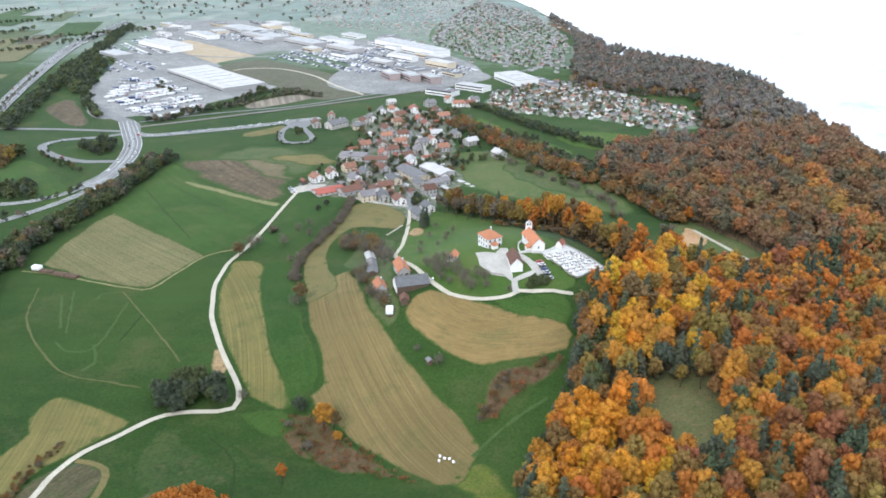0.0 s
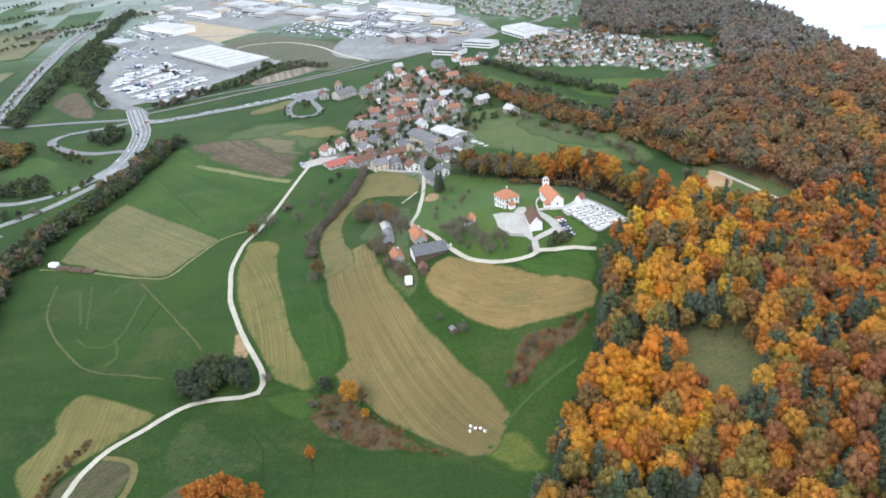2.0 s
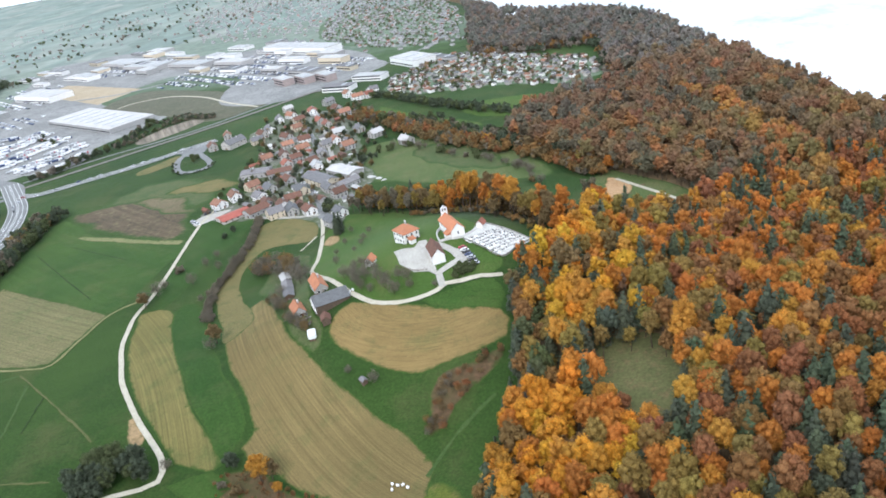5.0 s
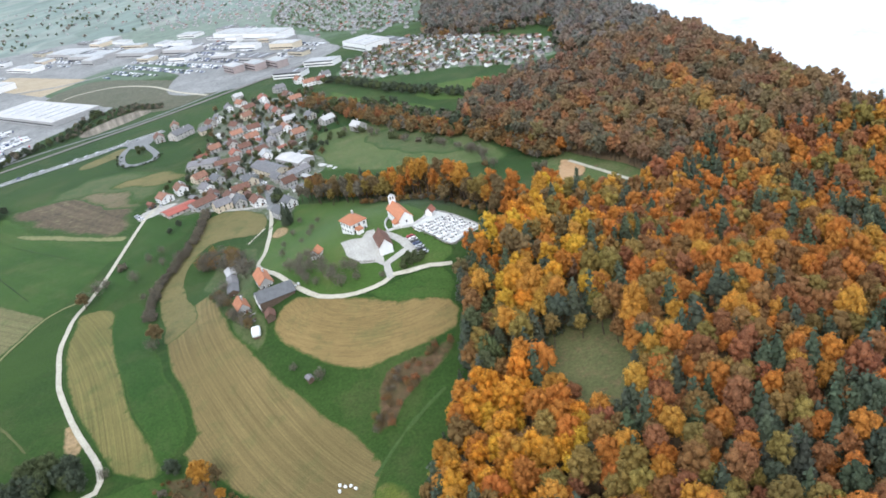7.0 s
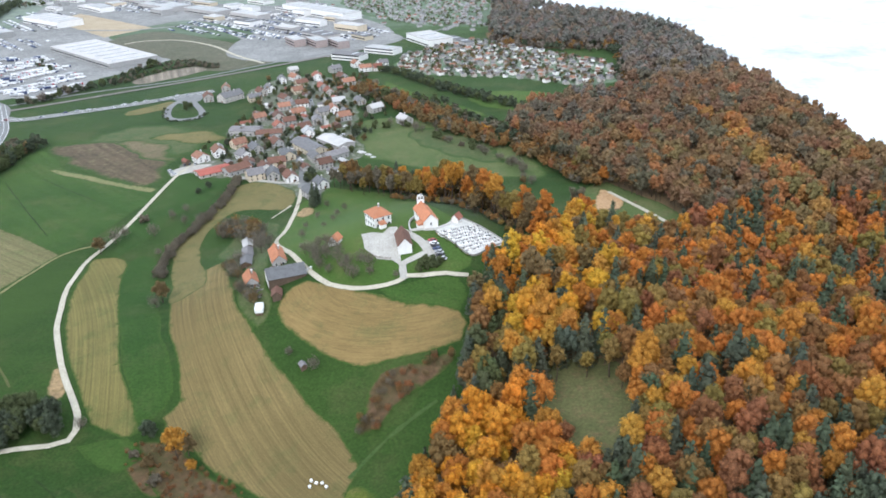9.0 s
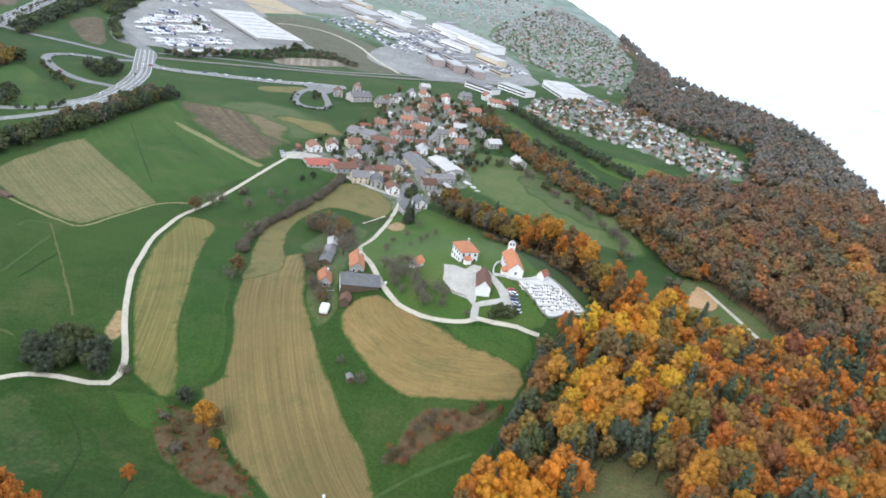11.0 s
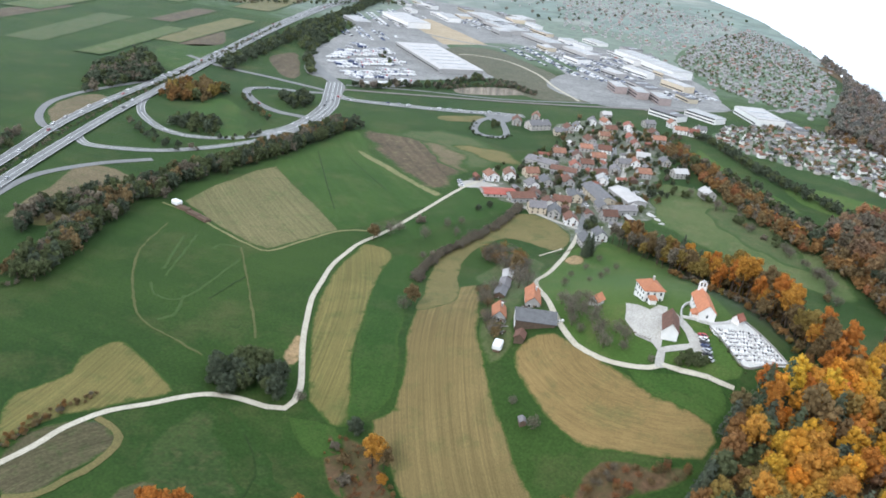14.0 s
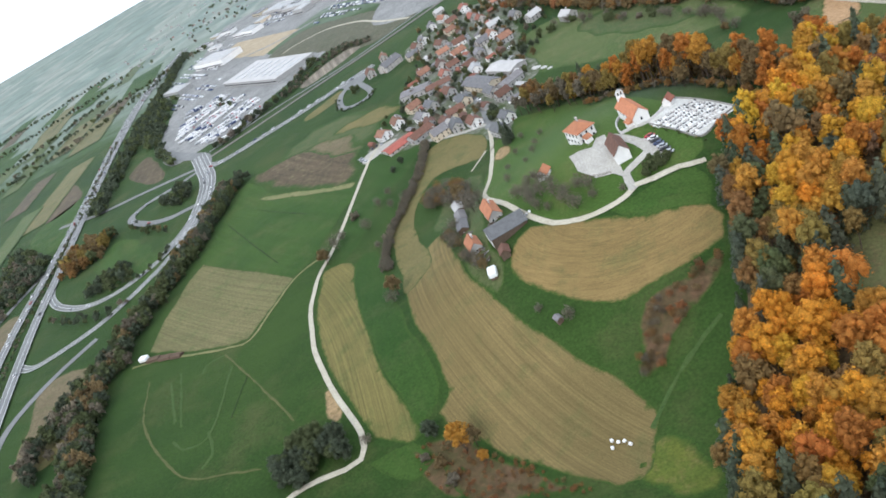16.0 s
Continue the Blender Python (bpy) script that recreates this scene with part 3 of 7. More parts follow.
WOOD_B = [(-522, 577), (-564, 645), (-588, 706), (-583, 729), (-531, 681), (-520, 622)]
WOOD_E = [(-391, 538), (-394, 562), (-364, 573), (-348, 550), (-370, 534)]
BELT_MOTOR = [(-495, 737), (-519, 816), (-552, 919), (-607, 1083), (-653, 1258), (-728, 1518)]
FIELD_MOTOR = [(-503, 829), (-500, 880), (-425, 774), (-440, 764)]
FIELD_MOTOR_B = [(-660, 845), (-676, 916), (-649, 929), (-584, 848), (-605, 802)]
MEADOW_MOTOR = [(-602, 758), (-605, 802), (-577, 839), (-546, 811), (-519, 705), (-549, 701)]
WOOD_C = [(-381, 676), (-372, 704), (-348, 682), (-347, 653)]
SETTLE = [(-12, 887), (-2, 952), (35, 1003), (73, 1033), (107, 1012), (150, 945), (205, 862), (208, 778), (168, 778), (133, 806), (106, 828), (53, 842), (13, 858)]
TOWN = [(-118, 1364), (-125, 1624), (-58, 2149), (61, 1811), (116, 1466), (94, 1113), (42, 1137), (14, 1150), (-32, 1193)]
TOWN_FAR = [(-362, 1570), (-514, 2101), (-421, 2516), (-98, 2159), (-133, 1610), (-154, 1478)]
TRACK_A = [(-196, 379), (-192, 353), (-190, 334), (-193, 326), (-203, 326), (-213, 334)]
TRACK_B = [(-192, 333), (-183, 316), (-186, 309)]
TRACK_C = [(-269, 567), (-228, 513), (-196, 472)]
TRACK_K = [(-244, 571), (-219, 550), (-189, 526)]
TRACK_D = [(-237, 384), (-218, 348)]
TRACK_E = [(-233, 390), (-212, 343)]
TRACK_F = [(32, 298), (18, 287), (7, 276), (1, 268)]
SCRUB_B = [(-90, 289), (-82, 290), (-69, 280), (-59, 270), (-68, 264), (-80, 276)]
MEADOW_EAST = [(-28, 691), (23, 692), (52, 659), (90, 603), (104, 566), (100, 540), (60, 550), (15, 572), (-24, 605)]
MEADOW_EAST_B = [(9, 653), (39, 659), (81, 587), (74, 571), (31, 606)]
AVENUE_A = [(-109, 1393), (-102, 1608), (-96, 1921)]
AVENUE_B = [(43, 1105), (68, 1180), (82, 1333), (94, 1439)]
AVENUE_C = [(4, 1323), (12, 1247), (9, 1168), (-37, 1242)]
AVENUE_D = [(-75, 792), (-64, 716), (-57, 666)]
SCRUB_C = [(3, 286), (3, 298), (9, 310), (20, 316), (34, 320), (43, 321), (35, 312), (26, 306), (16, 297), (11, 288)]
FARM_SCRUB = [(-93, 453), (-91, 475), (-75, 473), (-61, 450), (-61, 430), (-77, 454)]
FARM_SCRUB_B = [(-75, 405), (-70, 408), (-58, 375), (-48, 361), (-48, 355), (-54, 360)]
ORCHARD_SLOPE = [(-30, 388), (-24, 406), (-10, 382), (9, 364), (-4, 361), (-22, 371)]
GREEN_WEDGE = [(-251, 639), (-229, 693), (-179, 691), (-150, 654), (-159, 615), (-184, 630)]
BRIGHT_HILL = [(-54, 541), (-16, 523), (12, 502), (34, 436), (46, 400), (48, 369), (36, 364), (26, 363), (17, 359), (0, 356), (-13, 361), (-25, 371), (-34, 388), (-47, 410), (-56, 436), (-54, 476), (-54, 515)]
HILL_GRASS_B = [(8, 355), (18, 357), (27, 360), (42, 361), (46, 350), (42, 342), (28, 343), (14, 348)]
DITCH_HEDGE = [(-257, 287), (-260, 306), (-267, 324), (-270, 348)]
GOLD_LINE = [(225, 625), (236, 574), (233, 518), (230, 471), (228, 436), (223, 402)]
RAILWAY = [(-363, 760), (-321, 788), (-272, 823), (-222, 858), (-170, 898), (-118, 942), (-34, 1012)]
WEED_PATCH = [(-3, 263), (7, 263), (15, 251), (20, 240), (9, 237), (-5, 247)]
SPUR = [(-66, 482), (-62, 492), (-58, 503)]
SOIL_BANK = [(-51, 488), (-47, 497), (-41, 492), (-41, 481), (-47, 476), (-51, 480)]
MOUND = [(-132, 336), (-124, 332), (-120, 320), (-118, 311), (-124, 313), (-130, 324)]

build_ground()


def far_sheet(name, mat, x_of, x_far, ys, label, lift=2.0):
    """The land near the horizon, from one edge line to another."""
    verts, faces, k = [], [], 26
    for y in ys:
        a, b = x_of(y), x_far(y)
        for i in range(k):
            x = a + (b - a) * (i / (k - 1)) ** 1.6
            verts.append((x, y, height(x, y) + lift))
    for j in range(len(ys) - 1):
        for i in range(k - 1):
            q = j * k + i
            faces.append((q, q + 1, q + k + 1, q + k))
    return tagged(mesh_object(name, verts, faces, mat, smooth=True), label, "backdrop", kind="structure")


PLAIN = far_sheet("far_plain", HAZED_FIELDS, lambda y: ridge_edge(y) - 40, lambda y: -4950, [1080 + 95 * k for k in range(8)], "strip fields of the far plain, paled to imitate haze", 0.03)
# Grass fades into the hazed colour with distance.
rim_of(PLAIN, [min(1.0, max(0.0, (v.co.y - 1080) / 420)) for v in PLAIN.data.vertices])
far_sheet("backdrop", FAR_LAND_HAZED, lambda y: ridge_edge(y) + 30, lambda y: -4950, [1650 + 120 * k for k in range(29)], "grey-green plain towards the horizon with haze painted into its colour", 0.3)
far_sheet("backdrop", LOWLAND_HAZE, lambda y: ridge_edge(y) + 500, lambda y: 4950, [-4000 + 170 * k for k in range(54)], "lowland behind the ridge with haze painted into its pale colour")

# ---- fields and roads ----
sheet("field", FIELD_STUBBLE, STUBBLE_GREY, 0.10, "mown grey-tan stubble field beside the stream trees", "field", sharp=True)
sheet("field", FIELD_FALLOW, FALLOW, 0.10, "dark brown fallow field with pale weed patches", "field", 3.0, 5.0, None, False, 14.0)
sheet("field_margin", FIELD_MARGIN, MARGIN, 0.16, "dry grass strip along the fallow field", "field", 0.5)
sheet("field", FIELD_STRIP, STUBBLE_STRIP, 0.10, "narrow mown tan strip along the gravel lane", "field")
sheet("field", FIELD_LONG, STUBBLE_TAN, 0.10, "long curved mown tan field below the farm", "field", 0.9)
sheet("field", FIELD_ARC, ARC_GRASS, 0.13, "curved mown strip up to the village edge", "field", 0.8, 5.0, None, False, 1.6)
sheet("field", FIELD_HILL, STUBBLE_HILL, 0.10, "mown golden field below the church hill", "field", 0.9)
sheet("field", FIELD_CORNER, STUBBLE_STRIP, 0.10, "mown tan field corner beside the lane", "field", 0.8)
sheet("field", FIELD_TILLED, TILLED, 0.10, "half overgrown tilled brown field", "field", 0.8)
ribbon("field_rim", TILLED_RIM, 3.0, ARC_GRASS, 0.17, "dry grass rim of the tilled field", "field", ragged=0.6)
sheet("meadow_parcel", MEADOW_EAST, GRASS_DULL, 0.07, "dull green meadow beside the valley wood", "meadow", 3.0, 5.0, None, False, 8.0)
sheet("meadow_patch", MEADOW_EAST_B, SCRUB_LAWN, 0.1, "dry tan patch in the valley meadow", "meadow", 3.0, 5.0, None, False, 9.0)
for way in (AVENUE_A, AVENUE_B, AVENUE_C):
    ribbon("avenue", way, 9, CONCRETE, 0.3, "pale avenue through the far town", "road")
ribbon("farm_track", SPUR, 1.3, GRAVEL, 0.26, "short pale track beside the hill road", "track", ragged=0.6)
sheet("bare_soil", SOIL_BANK, LOOSE_SOIL, 0.16, "bank of bare reddish soil beside the conifer", "soil", 1.0, 3.0)
ribbon("railway", RAILWAY, 6, BALLAST, 0.6, "brown-grey railway ballast along the main road", "railway")
sheet("meadow_patch", WEED_PATCH, WEEDS, 0.08, "yellow-green weedy patch beside the forest", "meadow", 2.0, 5.0, None, False, 6.0)
ribbon("village_lane", AVENUE_D, 4, PAVED, 0.28, "pale lane through the village", "road")
sheet("field", FIELD_WEST, ARC_GRASS, 0.10, "pale rough grass field behind the stream trees", "field", 1.5)
sheet("meadow_patch", [(116, 496), (118, 442), (152, 436), (180, 444), (168, 478), (152, 510), (138, 528)], GRASS_DULL, 0.12, "dull grass wedge beside the forest track", "meadow", 1.5)
sheet("bare_soil", BARE_SOIL, CLAY, 0.14, "patch of bare orange clay at the forest edge", "soil", 0.6)
sheet("scrub_ground", SCRUB_BARE, SCRUB_SOIL, 0.10, "reddish scrub ground with bare brown patches", "scrub", 2.5)
sheet("forest_clearing", [(69, 311), (84, 313), (102, 310), (105, 282), (101, 260), (87, 250), (75, 260), (70, 284)], CLEARING_GRASS, 0.3, "small grassy clearing in the autumn forest", "clearing", 1.0)
sheet("waste_land", WASTE_LAND, WASTE_GROUND, 0.12, "dark waste land beside the industrial estate", "waste land", 3.0)
sheet("industrial_yard", INDUSTRY, CONCRETE, 0.10, "pale concrete yards of the industrial estate", "yard", 1.0)
sheet("industrial_yard", [(-215, 985), (-176, 950), (-121, 941), (-72, 985), (-10, 1053), (-50, 1144), (-109, 1261), (-182, 1253), (-210, 1150), (-225, 1060)], CONCRETE, 0.13, "pale car parks and yards beside the railway", "yard", 1.0, 8.0)
sheet("field", FIELD_MOTOR, FALLOW, 0.1, "brown field beside the motorway wood", "field", 1.0)
sheet("field", FIELD_MOTOR_B, FALLOW, 0.1, "brown field across the motorway", "field", 1.0)
sheet("meadow_parcel", MEADOW_MOTOR, GRASS_MID, 0.1, "green meadow across the motorway", "meadow", 1.0)
sheet("allotment", ALLOTMENT, ALLOTMENT_SOIL, 0.15, "tan allotment ground in narrow beds beside the railway", "allotment", 1.0)
sheet("field", [(-247, 746), (-217, 777), (-209, 757), (-239, 731)], ARC_GRASS, 0.1, "small dry tan field beside the main road", "field", 1.0, 5.0, None, False, 2.0)
sheet("field", [(-200, 662), (-165, 678), (-134, 656), (-154, 641), (-176, 652)], ARC_GRASS, 0.12, "dry tan strip beside the fallow field", "field", 2.0, 5.0, None, False, 9.0)
sheet("bus_stop_apron", [(-226, 793), (-200, 806), (-190, 782), (-196, 768), (-206, 768), (-214, 780)], ASPHALT, 0.2, "grey asphalt apron of the bus turning loop", "road", 0.3, 4.0)
sheet("meadow_patch", [(-222, 652), (-195, 656), (-172, 632), (-164, 600), (-184, 608), (-205, 630)], BROWN_VERGE, 0.14, "pale dry weeds on the fallow field", "field", 4.0, 4.0, None, False, 12.0)
sheet("hall_forecourt", [(-156, 578), (-150, 588), (-131, 592), (-138, 580), (-152, 568)], PAVED, 0.16, "pale paved forecourt beside the red-roofed hall", "yard", 0.5, 3.0)
sheet("truck_yard", TRUCK_YARD, CONCRETE, 0.14, "pale yard crowded with parked lorries", "yard", 1.0)
sheet("church_yard", [(-4, 401), (1, 401), (7, 398), (10, 405), (14, 404), (15, 388), (16.5, 377), (17, 368), (13, 373), (6, 375), (-1, 385)], PAVED, 0.22, "worn pale paved yard in front of the rectory", "yard", 0.3, 3.0, None, True)
sheet("car_park", CAR_PARK, PAVED, 0.18, "grey car park beside the cemetery", "car park", 0.3, 3.0, None, True)
sheet("cemetery_ground", CEMETERY, GRAVE_GRAVEL, 0.2, "white gravel cemetery ground with rows of graves", "cemetery", 0.2, 3.0)

ribbon("gravel_lane", LANE, 2.7, GRAVEL, 0.24, "winding pale gravel lane through the meadows", "lane", ragged=0.2)
ribbon("footpath", FOOTPATH, 1.8, MARGIN, 0.2, "dry grass farm track along the stubble field", "track", ragged=0.6)
ribbon("hill_road", [(47, 363), (41, 363)] + HILL_ROAD, 2.7, GRAVEL, 0.26, "pale gravel road curving round the church hill", "road", ragged=0.3)
ribbon("church_drive", [(18.5, 360), (17.5, 370), (21, 372.5), (26, 376), (30, 379)], 3.4, PAVED, 0.3, "short paved drive up to the church", "drive")
ribbon("church_approach", CHURCH_APPROACH, 4.2, PAVED, 0.26, "pale paved way to the church door", "drive")
ribbon("forest_track", FOREST_TRACK, 3.0, GRAVEL, 0.26, "pale forest track past the bare clay", "track", ragged=0.4)
ribbon("village_road", VILLAGE_ROAD, 5.0, ASPHALT, 0.26, "grey village street between the houses", "road")
ribbon("village_lane", VILLAGE_LANE, 4.0, PAVED, 0.24, "pale village lane", "road")
for way in (MOTORWAY, MOTORWAY_B):
    ribbon("motorway", way, 9.0, ASPHALT, 1.2, "grey motorway carriageway on a low bank", "road")
for k, (way, w, nm) in enumerate(((JUNCTION, 17, "junction_road"), (RAMP_INNER, 6.5, "slip_road"), (RAMP_OUTER, 6.5, "slip_road"), (SLIP_ROAD, 6, "slip_road"), (MAIN_ROAD, 11, "main_road"),
                   (CROSS_ROAD, 14, "cross_road"), ([(-362, 737), (-384, 719), (-413, 706), (-423, 688), (-411, 668), (-382, 647), (-356, 638), (-336, 640), (-322, 640)], 8, "slip_road"), ([(-560, 760), (-500, 745), (-440, 745), (-366, 742)], 7, "side_road"), (BUS_LOOP, 6, "bus_loop"), (EMBANKMENT, 4, "service_road"))):
    ribbon(nm, way, w, ASPHALT, 0.3 + 0.012 * k, "grey asphalt " + nm.replace("_", " "), "road")


for poly, mat, lab in ((PARCEL_A, GRASS_MID, "fresh green meadow parcel beside the stubble"), (PARCEL_C, GRASS_DEEP, "lush green pasture below the village"),
                       (PARCEL_D, GRASS_DEEP, "lush green strip between two mown fields"), (PARCEL_E, GRASS_MID, "small bright grass parcel beside the ditch")):
    sheet("meadow_parcel", poly, mat, 0.09, lab, "meadow", 1.2)


sheet("verge", VERGE_WEST, BROWN_VERGE, 0.09, "rough tan verge between motorway and slip road", "verge", 1.5)
sheet("verge", LOOP_WEST, BROWN_VERGE, 0.09, "dry grass inside the motorway loop", "verge", 1.0)
sheet("meadow_parcel", ISLAND_GRASS, GRASS_MID, 0.08, "green grass inside the junction loop", "meadow", 2.0)
ribbon("slip_road", LOOP_RING, 6, ASPHALT, 0.3, "grey asphalt motorway loop", "road")
for way, lab in ((RAMP_INNER, "slip road"), (RAMP_OUTER, "slip road"), (MAIN_ROAD, "main road"), (JUNCTION, "junction road"), (MOTORWAY, "motorway"), (MOTORWAY_B, "motorway")):
    wide, up = (9.0, 1.32) if lab == "motorway" else (17, 0.5) if lab == "junction road" else (11, 0.5) if lab == "main road" else (6.5, 0.5)
    for o in (-0.46, -0.24, -0.04, 0.04, 0.24, 0.46) if lab == "junction road" else (-0.46, 0.0, 0.46):
        pts = curve(way, 8.0)
        line = []
        for k, q in enumerate(pts):
            d = (pts[min(k + 1, len(pts) - 1)] - pts[max(k - 1, 0)]).normalized()
            line.append((q.x - d.y * o * wide, q.y + d.x * o * wide))
        ribbon("road_marking", line, 0.35, PAINT_WHITE, up, f"white line on the {lab}", "road marking", 8.0)


# ---- trees ----
def ico(n):
    bm = bmesh.new()
    bmesh.ops.create_icosphere(bm, subdivisions=n, radius=1)
    v = np.array([q.co[:] for q in bm.verts])
    f = [[q.index for q in face.verts] for face in bm.faces]
    bm.free()
    return v, np.array(f)


BALL_V, BALL_F = ico(1)


def crown_shape(seed, radius, tall, lobes, cards, card, kind="broad"):
    """A crown of many small leaf clumps over a few ragged inner lobes. Base of the crown at z = 0."""
    r = np.random.RandomState(seed)
    V, Fc, n = [], [], 0
    if kind == "cone":
        spots = [(np.array((0, 0, tall * (0.06 + 0.86 * k / 7))), radius * (0.95 - 0.72 * (k / 7) ** 1.4), tall * 0.13) for k in range(8)]
    elif kind == "twigs":
        spots = [(np.array((0, 0, tall * 0.5)), radius * 0.8, tall * 0.5)]
    else:
        spots = [(np.array((0, 0, tall * 0.48)), radius * 0.7, tall * 0.42)]
        for k in range(lobes):
            a, e = 2.4 * k + 0.8 * r.rand(), (k + r.rand()) / lobes
            rr = radius * ((0.25 if lobes < 15 else 0.2) + 0.2 * r.rand())
            d = radius * 0.74 * math.sqrt(max(0.05, 1 - (1.7 * e - 0.72) ** 2))
            spots.append((np.array((d * math.cos(a), d * math.sin(a), tall * (0.14 + 0.74 * e))), rr, rr * 1.05))
    if kind != "twigs":
        for c, rr, hh in spots:
            v = BALL_V * np.array((rr, rr, hh)) * 0.66 * (1 + 0.2 * r.randn(len(BALL_V), 1)) + c
            V.append(v)
            Fc.append(BALL_F + n)
            n += len(v)
    share = np.array([s[1] ** 2 for s in spots])
    pick = r.choice(len(spots), cards, p=share / share.sum())
    C = np.array([s[0] for s in spots])[pick]
    S = np.array([(s[1], s[1], s[2]) for s in spots])[pick]
    D = r.randn(cards, 3)
    D[:, 2] = D[:, 2] * 0.8 + (0.3 if kind != "twigs" else 0)
    D /= np.linalg.norm(D, axis=1)[:, None]
    deep = 0.3 + 0.8 * r.rand(cards, 1) if kind == "twigs" else 0.74 + 0.34 * r.rand(cards, 1)
    P = C + D * S * deep
    N = D + 0.6 * r.randn(cards, 3)
    if kind == "cone":
        N = D * (1, 1, 0.3) + (0, 0, 0.6) + 0.3 * r.randn(cards, 3)
    N /= np.linalg.norm(N, axis=1)[:, None]
    A = np.cross(N, r.randn(cards, 3))
    A /= np.linalg.norm(A, axis=1)[:, None]
    B = np.cross(N, A)
    s = card * (0.6 + 0.8 * r.rand(cards, 1))
    thin = 0.25 if kind == "twigs" else 0.9
    T = np.stack((P - A * s - B * s * 0.5 * thin, P + A * s - B * s * 0.4 * thin, P + B * s * thin + N * s * 0.2), 1).reshape(-1, 3)
    V.append(T)
    Fc.append(np.arange(cards * 3).reshape(-1, 3) + n)
    return np.concatenate(V), np.concatenate(Fc)


def leafy_crown(seed, radius, tall, lobes, cards, card):
    """A broad crown: sprays of small leaves laid over uneven limbs' clumps, with gaps between them."""
    r = np.random.RandomState(seed)
    V, Fc, n, spots = [], [], 0, [(np.array((0, 0, tall * 0.46)), radius * 0.6, tall * 0.4)]
    for k in range(lobes):
        e = (k + 0.5 + 0.6 * (r.rand() - 0.5)) / lobes
        a = 2.4 * k + 0.9 * r.rand()
        up = 1 - 1.35 * e
        out = math.sqrt(max(0.0, 1 - up * up)) if up > -0.2 else 0.98
        rr = radius * (0.24 + 0.17 * r.rand())
        c = np.array((radius * 0.72 * out * math.cos(a), radius * 0.72 * out * math.sin(a), tall * (0.5 + 0.4 * up) + 0.35 * r.randn()))
        spots.append((c, rr, rr * (1.0 + 0.4 * r.rand())))
    for c, rr, hh in spots:
        v = BALL_V * (1 + 0.2 * r.randn(len(BALL_V), 1)) * np.array((rr, rr, hh)) * 0.8 + c
        V.append(v)
        Fc.append(BALL_F + n)
        n += len(v)
    share = np.array([q[1] * q[2] for q in spots])
    share[0] *= 0.5
    pick = r.choice(len(spots), cards, p=share / share.sum())
    D = r.randn(cards, 3) + (0, 0, 0.35)
    D /= np.linalg.norm(D, axis=1)[:, None]
    S = np.array([(q[1], q[1], q[2]) for q in spots])[pick]
    P = np.array([q[0] for q in spots])[pick] + D * S * (0.82 + 0.36 * r.rand(cards, 1))
    N = D + (0, 0, 0.25) + 0.42 * r.randn(cards, 3)
    N /= np.linalg.norm(N, axis=1)[:, None]
    A = np.cross(N, r.randn(cards, 3))
    A /= np.linalg.norm(A, axis=1)[:, None]
    B = np.cross(N, A)
    w = card * (0.6 + 0.8 * r.rand(cards, 1))
    V.append(np.stack((P - A * w - B * w * 0.5, P + A * w - B * w * 0.4, P + B * w), 1).reshape(-1, 3))
    Fc.append(np.arange(cards * 3).reshape(-1, 3) + n)
    return np.concatenate(V), np.concatenate(Fc)


def trunk_shape(tall, thick, sides=6, limbs=0, seed=0):
    """A tapered, slightly bent trunk with limbs, as verts and quads split in two."""
    r = np.random.RandomState(seed)
    V, Fc, n = [], [], 0

    def stem(p0, p1, t0, t1, rings=3):
        nonlocal n
        p0, p1 = np.array(p0, float), np.array(p1, float)
        bend = r.randn(3) * 0.03 * np.linalg.norm(p1 - p0)
        ax = (p1 - p0) / np.linalg.norm(p1 - p0)
        u = np.cross(ax, (0.3, 0.9, 0.1))
        u /= np.linalg.norm(u)
        w = np.cross(ax, u)
        for k in range(rings):
            f = k / (rings - 1)
            c = p0 + (p1 - p0) * f + bend * math.sin(f * 3.14)
            t = t0 + (t1 - t0) * f
            V.append(np.array([c + t * (u * math.cos(q) + w * math.sin(q)) for q in np.arange(sides) * 2 * math.pi / sides]))
        for k in range(rings - 1):
            for q in range(sides):
                a, b = n + k * sides + q, n + k * sides + (q + 1) % sides
                Fc.append(((a, b, b + sides), (a, b + sides, a + sides)))
        n += rings * sides

    stem((0, 0, -0.6), (0, 0, tall), thick, thick * 0.35)
    for k in range(limbs):
        a, z = 2.4 * k + r.rand(), tall * (0.4 + 0.4 * r.rand())
        L = tall * (0.3 + 0.2 * r.rand())
        stem((0, 0, z), (L * 0.7 * math.cos(a), L * 0.7 * math.sin(a), z + L * 0.7), thick * 0.4, thick * 0.1)
    return np.concatenate(V), np.concatenate([np.array(f) for f in Fc])


def soup(name, V, Fc, mats, index=None, tint=None, parent=None):
    me = bpy.data.meshes.new(name)
    me.vertices.add(len(V))
    me.vertices.foreach_set("co", np.asarray(V, np.float32).ravel())
    me.loops.add(len(Fc) * 3)
    me.loops.foreach_set("vertex_index", np.asarray(Fc, np.int32).ravel())
    me.polygons.add(len(Fc))
    me.polygons.foreach_set("loop_start", np.arange(0, len(Fc) * 3, 3, dtype=np.int32))
    for m in mats:
        me.materials.append(m)
    if index is not None:
        me.polygons.foreach_set("material_index", np.asarray(index, np.int32))
    me.update(calc_edges=True)
    if tint is not None:
        a = me.color_attributes.new("tint", "FLOAT_COLOR", "POINT")
        a.data.foreach_set("color", np.asarray(np.c_[tint, np.ones(len(V))], np.float32).ravel())
    ob = new(name, me)
    ob.parent = parent
    return ob


